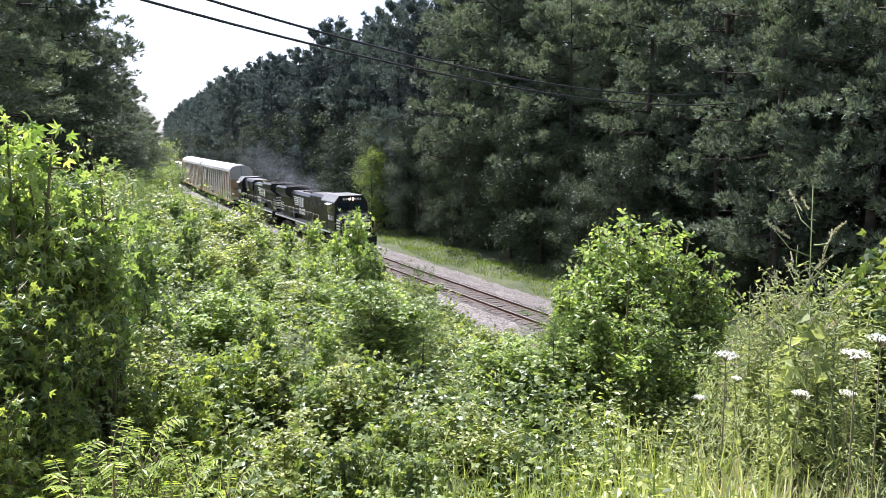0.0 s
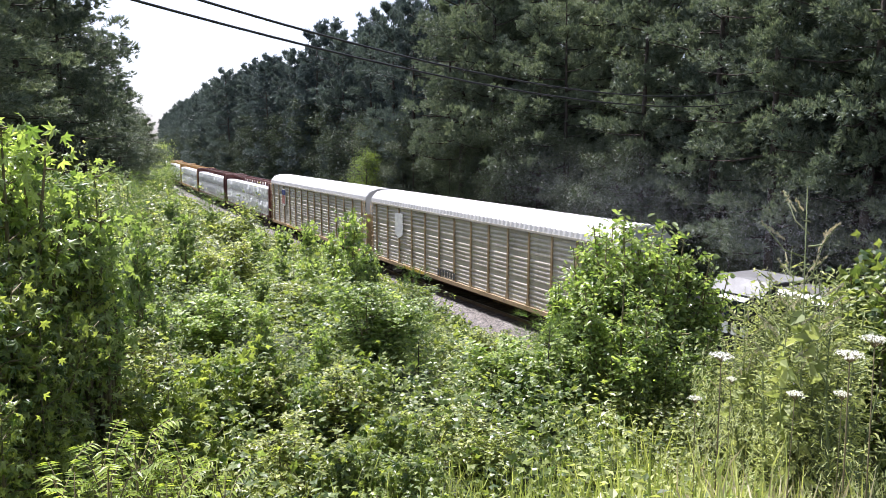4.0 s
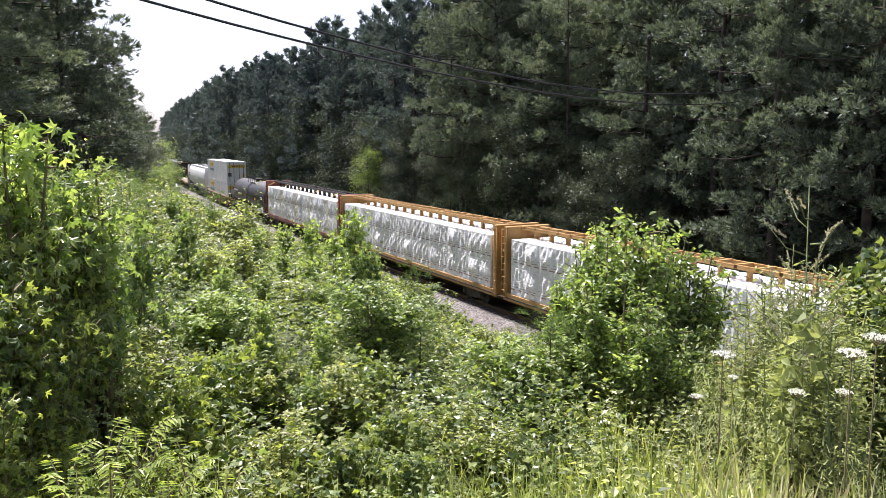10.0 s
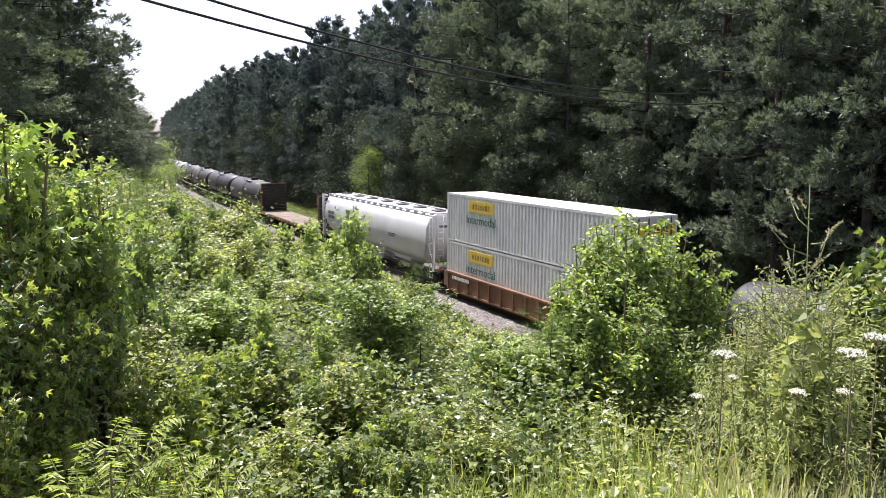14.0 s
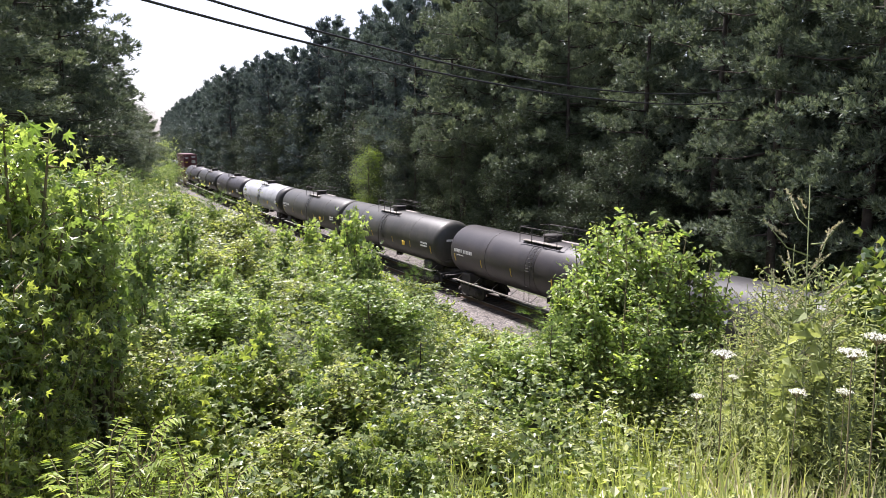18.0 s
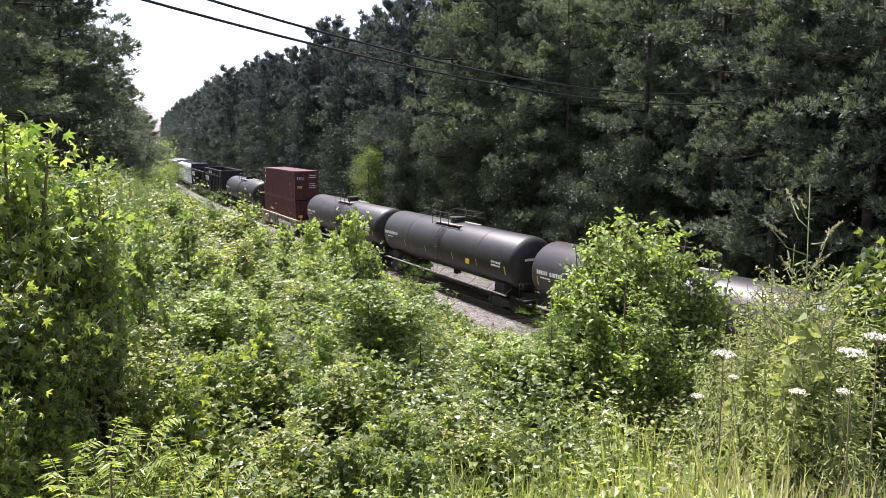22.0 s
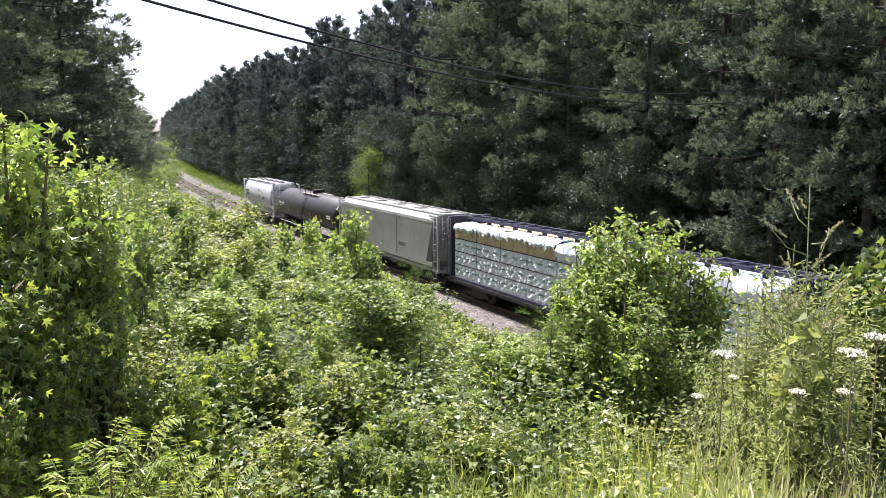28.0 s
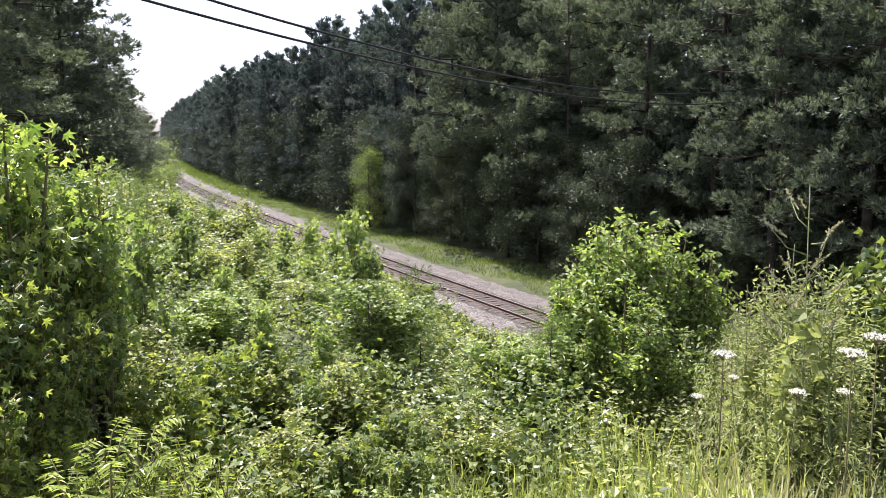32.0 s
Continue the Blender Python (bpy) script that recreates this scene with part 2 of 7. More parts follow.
def ballast_height(s, u):
    a = np.abs(u)
    z = np.interp(a, [0, 1.55, 2.0, 2.5, 4.4, 5.4], [-0.2, -0.2, -0.26, -0.36, -0.66, -0.84])
    return z + 0.025 * np.sin(s * 5.1 + u * 3.3) + 0.02 * np.sin(s * 2.3 - u * 7.1)


S_BALLAST = np.concatenate([np.linspace(-900, -260, 30), np.linspace(-255, -124, 120), np.linspace(-123, 25, 420), np.linspace(30, 300, 20)])
tagged(new("ballast", sheet("ballast", S_BALLAST, np.linspace(-5.4, 5.4, 31), ballast_height, BALLAST)), "grey crushed stone ballast bed under the track", "ballast", kind="structure")

tagged(new("track_bed", sheet("track_bed", S_BALLAST, np.linspace(-1.5, 1.5, 9), lambda s, u: ballast_height(s, u) + 0.006, BALLAST_OILY)), "oil-darkened ballast between and beside the rails", "ballast", kind="structure")


def swept(profile, u, S):
    """A (sideways, up) outline drawn along the line."""
    m = Mesher()
    rings = []
    for s in S:
        ring = plan(np.full(len(profile), s), np.array([u + a for a, _ in profile]), np.array([b for _, b in profile]))
        rings.append([tuple(p) for p in ring])
    return m.loft(rings)


track = thing("railway_track", "single railway track, rusty steel rails on worn wooden ties", "railway track", kind="structure")
S_RAIL = np.concatenate([np.linspace(-900, -260, 33), np.linspace(-250, 40, 146), np.linspace(60, 300, 9)])
for u in (-0.755, 0.755):
    rail = part("rail", swept([(-0.07, -0.18), (0.07, -0.18), (0.07, -0.16), (0.012, -0.14), (0.012, -0.04), (0.036, -0.03), (0.036, -0.004), (-0.036, -0.004), (-0.036, -0.03), (-0.012, -0.04), (-0.012, -0.14), (-0.07, -0.16)], u, S_RAIL), STEEL_RAIL, track)
    part("rail_head", swept([(-0.03, -0.004), (0.03, -0.004), (0.026, 0.0), (-0.026, 0.0)], u, S_RAIL), RAIL_HEAD, rail, "rail head worn bright by wheels")

# ---- plants: shapes of leaves ----
DIAMOND = (np.array([(0, 0, 0), (0.45, 0.3, 0.07), (1, 0, -0.12), (0.45, -0.3, 0.07)]), np.array([(0, 2, 1), (0, 3, 2)]))
OVAL = (np.array([(0, 0, 0), (0.3, 0.24, 0.05), (0.7, 0.2, 0.03), (1, 0, -0.12), (0.7, -0.2, 0.03), (0.3, -0.24, 0.05), (0.5, 0, -0.02)]),
        np.array([(0, 6, 1), (1, 6, 2), (2, 6, 3), (3, 6, 4), (4, 6, 5), (5, 6, 0)]))
_star = [(0.0, 0.0, 0)] + [(0.42 + r * math.cos(radians(a)), r * math.sin(radians(a)), z) for a, r, z in
                           ((-150, 0.2, 0), (-112, 0.48, -0.2), (-84, 0.27, 0.02), (-54, 0.55, -0.12), (-27, 0.27, 0.03), (0, 0.58, -0.22), (27, 0.27, 0.03), (54, 0.55, -0.16), (84, 0.27, 0.02), (112, 0.48, -0.12), (150, 0.2, 0))] + [(0.42, 0, 0.05)]
STAR = (np.array(_star), np.array([(12, i, i + 1) for i in range(0, 11)] + [(12, 11, 0)]))
LOBED = (np.array([(0, 0, 0), (0.38, 0.56, -0.08), (0.46, 0.25, 0.03), (1, 0, -0.12), (0.46, -0.25, 0.03), (0.38, -0.56, -0.08), (0.3, 0, 0.05)]),
         np.array([(0, 6, 1), (1, 6, 2), (2, 6, 3), (3, 6, 4), (4, 6, 5), (5, 6, 0)]))
LANCE = (np.array([(0, 0, 0), (0.35, 0.15, 0.04), (1, 0, -0.08), (0.35, -0.15, 0.04)]), np.array([(0, 2, 1), (0, 3, 2)]))
SPRAY = (np.array([(0, 0.09, 0), (0, -0.09, 0), (1, 0, 0)]), np.array([(0, 1, 2)]))
BLADE = (np.array([(0, 0.03, 0), (0, -0.03, 0), (0.45, 0.03, 0.16), (0.45, -0.03, 0.16), (0.8, 0.018, 0.14), (0.8, -0.018, 0.14), (1.0, 0, 0.02)]),
         np.array([(0, 1, 2), (1, 3, 2), (2, 3, 4), (3, 5, 4), (4, 5, 6)]))


def scatter(name, at, way, normal, size, shape, material):
    """One mesh of many leaves: places, pointing ways, facing ways and lengths."""
    v, t = shape
    x = way / np.maximum(np.linalg.norm(way, axis=1, keepdims=True), 1e-6)
    y = np.cross(normal, x)
    y /= np.maximum(np.linalg.norm(y, axis=1, keepdims=True), 1e-6)
    z = np.cross(x, y)
    basis = np.stack([x, y, z], 1) * size[:, None, None]
    verts = at[:, None, :] + np.einsum("kc,ncd->nkd", v, basis)
    tris = t[None] + (np.arange(len(at)) * len(v))[:, None, None]
    return tri_mesh(name, verts.reshape(-1, 3), tris.reshape(-1, 3), material)


def leaves_at(name, rng, at, size, shape, material, up=0.55, droop=0.2):
    n = len(at)
    a = rng.uniform(0, 2 * np.pi, n)
    way = np.stack([np.cos(a), np.sin(a), rng.normal(-droop, 0.35, n)], 1)
    normal = rng.normal(0, 0.62, (n, 3)) + np.array([0, 0, up])
    return scatter(name, at, way, normal, size * rng.uniform(0.55, 1.15, n), shape, material)


def bush_frame(rng, height, spread, stems, twigs, lean=0.25, low=0.15):
    """Stems and twigs of a bush: the stem mesh, and the twigs as (start, end) arrays."""
    m, starts, ends = Mesher(), [], []
    for k in range(stems):
        a, r = rng.uniform(0, 2 * np.pi), spread * rng.uniform(0.1, 0.85) * (k > 0)
        top = np.array([math.cos(a) * r, math.sin(a) * r, height * rng.uniform(0.6, 1.0) if k else height])
        mid = top * np.array([0.35, 0.35, 0.5]) + rng.normal(0, 0.04 * height, 3) * lean
        base = np.array([math.cos(a), math.sin(a), 0]) * spread * 0.08
        base[2] = -0.15
        m.tube([base, mid, top], [0.012 * height, 0.008 * height, 0.002 * height], 4, False)
        for _ in range(twigs):
            t = low + (1 - low) * rng.uniform() ** 0.75
            p = base * (1 - t) ** 2 + 2 * t * (1 - t) * mid + t * t * top
            b = rng.uniform(0, 2 * np.pi)
            length = spread * (0.62 - 0.42 * t) * rng.uniform(0.5, 1.2)
            q = p + np.array([math.cos(b) * length, math.sin(b) * length, length * rng.uniform(-0.1, 0.7)])
            starts.append(p)
            ends.append(q)
            m.tube([p, q], [0.004 * height, 0.0015 * height], 3, False)
    return m, np.array(starts), np.array(ends)


def along_twigs(rng, starts, ends, each, jitter):
    t = rng.uniform(0.1, 1.05, (len(starts), each, 1))
    at = starts[:, None] * (1 - t) + ends[:, None] * t + rng.normal(0, jitter, (len(starts), each, 3))
    return at.reshape(-1, 3)


def bush(name, seed, height, spread, stems, twigs, each, leaf, shape, material, label, category, group="", low=0.15, droop=0.15, bark=None):
    rng = np.random.default_rng(seed)
    frame_mesh, a, b = bush_frame(rng, height, spread, stems, twigs, low=low)
    ob = thing(name, label, category, group)
    part("stem", frame_mesh, bark or STEM, ob)
    part("foliage", leaves_at("foliage", rng, along_twigs(rng, a, b, each, leaf * 0.7), leaf, shape, material, droop=droop), material, ob)
    return ob


def tree(name, seed, height, crown_from, reach, limbs, tufts, spray, width, material, label, category, group, needles=True, per_tuft=7, lump=0.42, tip=0.25):
    """A trunk, limbs and a crown of needle tufts or leaf clumps."""
    rng = np.random.default_rng(seed)
    ob = thing(name, label, category, group)
    bend = rng.normal(0, 0.02 * height, 2)
    spine = lambda t: np.array([bend[0] * t * t, bend[1] * t * t, height * t])
    trunk = Mesher().tube([spine(t) - np.array([0, 0, 0.4 * (t == 0)]) for t in (0, 0.15, 0.4, 0.7, 1)], [0.016 * height, 0.0125 * height, 0.009 * height, 0.005 * height, 0.0015 * height], 7, False)
    part("trunk", trunk, BARK, ob)
    wood, at, way = Mesher(), [], []
    for k in range(limbs):
        t = crown_from + (1 - crown_from) * ((k + rng.uniform()) / limbs)
        h = (t - crown_from) / (1 - crown_from)
        length = reach * (tip + (1 - tip) * math.sin(math.pi * min(1.0, 0.22 + 0.78 * (1 - h))) ** 0.8 if needles else tip + (1 - tip) * math.sqrt(max(0.0, 1 - (1.7 * h - 0.8) ** 2 * 0.98))) * rng.uniform(0.55, 1.15)
        a, rise = rng.uniform(0, 2 * np.pi), rng.uniform(-0.15, 0.3) + 0.55 * h
        p = spine(t)
        q = p + length * np.array([math.cos(a), math.sin(a), rise])
        wood.tube([p, p * 0.5 + q * 0.5 - np.array([0, 0, 0.06 * length]), q], [0.003 * height, 0.002 * height, 0.0007 * height], 4, False)
        lumps = p + np.outer(rng.uniform(0.35, 1.0, 5) ** 0.7, q - p) + rng.normal(0, 1, (5, 3)) * length * np.array([0.16, 0.16, 0.07])
        c = lumps[rng.integers(5, size=tufts)] + rng.normal(0, 1, (tufts, 3)) * lump * np.array([1, 1, 0.5])
        at.append(c)
        way.append((c - p) / np.linalg.norm(c - p, axis=1, keepdims=True) * 0.8 + np.array([0, 0, 0.45]))
    part("branchwork", wood, BARK, ob)
    at, way = np.concatenate(at), np.concatenate(way)
    n = len(at)
    at, way = np.repeat(at, per_tuft, 0), np.repeat(way, per_tuft, 0)
    if needles:
        way = way + rng.normal(0, 0.6, way.shape)
        me = scatter("crown", at, way, rng.normal(0, 1, way.shape), spray * rng.uniform(0.6, 1.15, len(at)), (SPRAY[0] * np.array([1, width, 1]), SPRAY[1]), material)
    else:
        off = rng.normal(0, 0.3 + 0.4 * spray, at.shape) * min(1.0, reach / 3)
        a = rng.uniform(0, 2 * np.pi, len(at))
        way = np.stack([np.cos(a), np.sin(a), rng.normal(-0.2, 0.4, len(at))], 1)
        me = scatter("crown", at + off, way, off / np.linalg.norm(off, axis=1, keepdims=True) * 0.6 + np.array([0, 0, 0.6]) + rng.normal(0, 0.4, at.shape), spray * rng.uniform(0.6, 1.15, len(at)), DIAMOND, material)
    part("crown", me, material, ob)
    return ob


def pine(name, seed, height, crown_from, reach, boughs, pads, tufts, fan, spray, material, label, category, group, arm=None):
    """A pine: a trunk, and boughs that each carry rounded pads of needle tufts, open underneath; arm: one long bough (which, heading, length)."""
    rng = np.random.default_rng(seed)
    ob = thing(name, label, category, group)
    bend = rng.normal(0, 0.015 * height, 2)
    spine = lambda t: np.array([bend[0] * t * t, bend[1] * t * t, height * t])
    part("trunk", Mesher().tube([spine(t) - np.array([0, 0, 0.4 * (t == 0)]) for t in (0, 0.15, 0.4, 0.7, 1)], [0.012 * height, 0.0105 * height, 0.008 * height, 0.005 * height, 0.0015 * height], 7, False), BARK, ob)
    wood, centres, radii, axes = Mesher(), [], [], []
    for k in range(boughs):
        h = (k + rng.uniform(0.1, 0.9)) / boughs
        length = reach * (0.16 + 0.84 * math.sqrt(max(0.0, 1 - h ** 2.0)) * min(1.0, 0.72 + 2.0 * h)) * rng.uniform(0.62, 1.16)
        a, p = 2.4 * k + rng.normal(0, 0.4), spine(crown_from + (0.985 - crown_from) * h)
        rise = rng.uniform(-0.16, 0.1) + 0.55 * h * h
        if arm and k == arm[0]:
            a, length, rise = arm[1], arm[2], 0.03
        out = np.array([math.cos(a), math.sin(a), 0])
        side = np.array([-out[1], out[0], 0])
        q = p + length * (out + np.array([0, 0, rise]))
        wood.tube([p, p * 0.5 + q * 0.5 - np.array([0, 0, 0.06 * length]), q], [0.0028 * height, 0.0018 * height, 0.0006 * height], 4, False)
        t = np.linspace(0.3, 1.0, pads) + rng.normal(0, 0.05, pads)
        wide = length * 0.36 * np.sin(np.pi * np.clip(1.1 - 0.8 * t, 0, 1))
        c = p + np.outer(t, q - p) + np.outer(rng.uniform(-1, 1, pads) * wide, side)
        c[:, 2] += rng.uniform(-0.15, 0.5, pads) + 0.1 * length * t * t
        centres.append(c)
        radii.append(rng.uniform(0.5, 1.1, pads) * (0.34 + 0.12 * length) * (1.15 - 0.35 * t))
        axes.append(np.repeat((q - p)[None] / length, pads, 0))
    part("branchwork", wood, BARK, ob)
    centres, radii, axes = np.concatenate(centres), np.concatenate(radii), np.concatenate(axes)
    n = len(centres)
    d = rng.normal(0, 1, (n, tufts, 3)) + np.array([0, 0, 0.55])
    d /= np.linalg.norm(d, axis=2, keepdims=True)
    at = centres[:, None] + d * (radii[:, None, None] * rng.uniform(0.55, 1.0, (n, tufts, 1)) * np.array([1, 1, 0.8]))
    way = d * 0.7 + axes[:, None] * 0.5 + np.array([0, 0, 0.35])
    at, way = np.repeat(at.reshape(-1, 3), fan, 0), np.repeat(way.reshape(-1, 3), fan, 0)
    at = at + rng.normal(0, 0.2 * spray, at.shape)
    way = way + rng.normal(0, 0.45, way.shape)
    normal = np.repeat(d.reshape(-1, 3), fan, 0) + np.array([0, 0, 0.3]) + rng.normal(0, 0.35, at.shape)
    part("crown", scatter("crown", at, way, normal, spray * rng.uniform(0.65, 1.2, len(at)), (SPRAY[0] * np.array([1, 1.5, 1]), SPRAY[1]), material), material, ob)
    return ob


def spread_out(rng, tries, bounds, gap, keep=lambda s, u: True):
    """Random places on the plan that keep a gap, which may grow with distance."""
    out, xy = [], []
    for _ in range(tries):
        s, u = rng.uniform(bounds[0], bounds[1]), rng.uniform(bounds[2], bounds[3])
        p = plan(s, u)[0][:2]
        far = math.hypot(*p)
        b = math.atan2(p[0], p[1])
        if abs(b) > 1.0 or far < 2.3 or not keep(s, u):
            continue
        g = gap(far)
        if xy and np.min(np.hypot(*(np.array(xy) - p).T)) < g:
            continue
        out.append((s, u, far))
        xy.append(p)
    return out


def plant(model, s, u, turn, size=1.0, sink=0.05, tall=None):
    return copy_thing(model, Matrix.Translation(stand(s, u, sink)) @ Matrix.Rotation(turn, 4, "Z") @ Matrix.Diagonal((size, size, tall or size, 1)))


def joined(name, spots, label, category, material):
    """Many plants in one mesh: rows of (model, matrix); only their foliage is kept."""
    verts, tris, k = [], [], 0
    for model, m in spots:
        me = next(o.data for o in model.children if o.name.startswith(("foliage", "crown")))
        v, t = np.empty(len(me.vertices) * 3, np.float32), np.empty(len(me.loops), np.int32)
        me.vertices.foreach_get("co", v)
        me.loops.foreach_get("vertex_index", t)
        a = np.array(m)
        verts.append(v.reshape(-1, 3) @ a[:3, :3].T + a[:3, 3])
        tris.append(t.reshape(-1, 3) + k)
        k += len(verts[-1])
    return tagged(new(name, tri_mesh(name, np.concatenate(verts), np.concatenate(tris), material)), label, category, kind="stuff")


def spot(s, u, turn, size=1.0, tall=None, sink=0.05):
    return Matrix.Translation(stand(s, u, sink)) @ Matrix.Rotation(turn, 4, "Z") @ Matrix.Diagonal((size, size, tall or size, 1))


def polar(bearing, dist):
    """The line's coordinates of a place near the camera, by its bearing in degrees and its distance."""
    x, y = dist * math.sin(radians(bearing)), dist * math.cos(radians(bearing))
    return -(x * math.sin(BEARING) + y * math.cos(BEARING)), OFFSET - (x * math.cos(BEARING) - y * math.sin(BEARING))


def discard(*models):
    for ob in models:
        for o in (*ob.children_recursive, ob):
            bpy.data.objects.remove(o)


# ---- the wood beyond the track ----
rng = np.random.default_rng(11)
PINES, HARDWOODS = "pines of the wood beyond the track", "hardwoods at the edge of the wood"
pine_kinds = [pine("pine_tree", 20 + k, 23, (0.12, 0.2, 0.28, 0.16)[k], (4.3, 3.7, 4.8, 3.5)[k], 36, 9, 17, 10, 0.25, NEEDLE, "tall loblolly pine with tiered dark green needle boughs", "pine tree", PINES) for k in range(4)]
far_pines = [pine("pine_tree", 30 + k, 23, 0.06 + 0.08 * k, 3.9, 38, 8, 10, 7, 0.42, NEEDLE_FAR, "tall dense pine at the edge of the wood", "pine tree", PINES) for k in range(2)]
leaf_trees = [tree("broadleaf_tree", 40 + k, 12 + 3 * k, 0.05, 3.2, 50, 10, 0.2, 1, LEAF_FOREST, "leafy hardwood tree at the foot of the wood", "tree", HARDWOODS, needles=False, per_tuft=30) for k in range(2)]
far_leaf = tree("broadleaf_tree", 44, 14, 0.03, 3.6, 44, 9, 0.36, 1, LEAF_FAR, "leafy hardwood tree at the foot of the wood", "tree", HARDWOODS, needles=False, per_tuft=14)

# the edge of the wood, then the rows behind it
for row, (u, step, lo, hi, kinds) in enumerate(((-13.0, 5.6, -112, 22, pine_kinds), (-18.0, 5.4, -112, 26, pine_kinds), (-24, 6.0, -112, 36, pine_kinds))):
    for k, s in enumerate(np.arange(lo, hi, step)):
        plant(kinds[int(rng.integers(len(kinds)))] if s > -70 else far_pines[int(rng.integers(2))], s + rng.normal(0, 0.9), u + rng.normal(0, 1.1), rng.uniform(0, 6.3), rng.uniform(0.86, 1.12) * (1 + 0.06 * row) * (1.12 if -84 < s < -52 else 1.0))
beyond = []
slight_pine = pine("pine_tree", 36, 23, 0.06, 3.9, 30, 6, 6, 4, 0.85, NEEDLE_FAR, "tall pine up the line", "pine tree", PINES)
for row, (u, step) in enumerate(((-13.0, 5.2), (-18, 5.6), (-25, 7))):
    for s in np.arange(-620, -190, step * (1 + 0.35 * row)):
        beyond.append((slight_pine, spot(s + rng.normal(0, 1.2), u + rng.normal(0, 1.3), rng.uniform(0, 6.3), rng.uniform(0.84, 1.1) * (1 + 0.05 * row))))
    for s in np.arange(-190, -112, step * (1 + 0.35 * row)):
        plant(far_pines[int(rng.integers(2))], s + rng.normal(0, 1.2), u + rng.normal(0, 1.3), rng.uniform(0, 6.3), rng.uniform(0.84, 1.1) * (1 + 0.05 * row))
for s in np.arange(-130, -36, 3.4):
    plant(leaf_trees[int(rng.integers(2))] if s > -85 else far_leaf, s + rng.normal(0, 0.8), -11.2 + rng.normal(0, 0.6), rng.uniform(0, 6.3), rng.uniform(0.5, 1.0))
for s in np.arange(-35, -8, 3.2):
    plant(leaf_trees[int(rng.integers(2))], s + rng.normal(0, 0.8), -12.2 + rng.normal(0, 0.5), rng.uniform(0, 6.3), rng.uniform(0.26, 0.42))
for s in np.arange(-36, 16, 4.6):
    plant(leaf_trees[int(rng.integers(2))], s + rng.normal(0, 0.8), -14.5 + rng.normal(0, 0.6), rng.uniform(0, 6.3), rng.uniform(0.45, 0.75))
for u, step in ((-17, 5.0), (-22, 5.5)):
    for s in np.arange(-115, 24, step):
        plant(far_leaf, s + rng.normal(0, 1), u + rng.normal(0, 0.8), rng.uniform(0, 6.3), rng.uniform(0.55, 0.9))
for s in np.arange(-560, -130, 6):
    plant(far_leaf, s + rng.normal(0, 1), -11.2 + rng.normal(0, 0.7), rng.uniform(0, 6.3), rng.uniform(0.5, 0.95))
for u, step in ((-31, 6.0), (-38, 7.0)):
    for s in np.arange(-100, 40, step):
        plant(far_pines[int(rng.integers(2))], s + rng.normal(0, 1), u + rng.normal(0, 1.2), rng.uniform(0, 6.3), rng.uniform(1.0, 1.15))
# two old pines lean out towards the track
for s, u, size in ((-27.0, -11.6, 1.0), (-18.5, -12.2, 1.05)):
    plant(pine_kinds[0], s, u, 1.0, size)
lime = tree("lime_green_sapling", 47, 8.2, 0.1, 1.6, 44, 13, 0.17, 1, LEAF_LIME, "slender lime green sapling against the dark wood", "tree", "", needles=False, per_tuft=10)
lime.matrix_basis = Matrix.Translation(stand(-76.0, -8.2))

# ---- the wood on the camera's side ----
for s, u, tall, wide in ((-26.0, 25.4, 13, 0.75), (-30.5, 24.6, 12.5, 0.7), (-38.4, 23.6, 12.4, 0.62), (-46, 22.2, 10.5, 0.7), (-36, 26.5, 15, 0.8), (-44, 25, 14, 0.8), (-48.5, 20.6, 9.6, 0.66), (-52, 24, 12, 0.75),
                         (-55.5, 18.9, 9.2, 0.62), (-60, 22, 10.5, 0.7), (-62.5, 17.5, 8.6, 0.6), (-68, 20.5, 9.5, 0.6), (-75, 15.8, 8.6, 0.6), (-82, 19, 9.5, 0.6), (-94, 12.2, 9.2, 0.42), (-100, 17, 10, 0.6), (-120, 16, 11, 0.6),
                         (-31, 30, 17, 0.9), (-42, 30, 18, 0.9), (-56, 28, 17, 0.9), (-72, 26, 16, 0.9), (-90, 23, 15, 0.9), (-110, 21, 15, 0.9), (-140, 17, 13, 0.8), (-165, 15, 12, 0.8), (-190, 14.5, 12, 0.8)):
    plant(pine_kinds[(0, 3)[int(rng.integers(2))]], s, u, rng.uniform(0, 6.3), wide, 0.05, tall / 23)
old_pine = pine("old_pine_tree", 25, 11.5, 0.1, 2.7, 34, 8, 16, 10, 0.22, NEEDLE, "pine with one long bough held out over the cutting", "pine tree", PINES, arm=(15, 0.35, 3.1))
old_pine.matrix_basis = Matrix.Translation(stand(-39.87, 21.84))
for s, u, size in ((-28, 28.5, 0.6), (-33, 27.5, 0.55), (-32.5, 24.6, 0.26), (-36.5, 23.6, 0.28), (-42.2, 22.6, 0.32), (-46, 23.4, 0.5), (-50, 21.0, 0.36), (-55, 21.5, 0.5), (-59.8, 18.6, 0.42), (-66, 18.4, 0.5), (-72, 17.0, 0.48), (-84.5, 14.6, 0.55), (-80, 17, 0.6),
                   (-94, 15, 0.6), (-108, 12.4, 0.6), (-112, 10.6, 0.45), (-124, 11.4, 0.7), (-119, 8.6, 0.6), (-128, 9.2, 0.6), (-140, 9.2, 0.8), (-156, 8.7, 0.92), (-175, 8.3, 1.0), (-200, 8.2, 1.05), (-230, 8.2, 1.1), (-260, 8.2, 1.1), (-300, 8.4, 1.15)):
    plant(leaf_trees[int(rng.integers(2))], s, u, rng.uniform(0, 6.3), size)
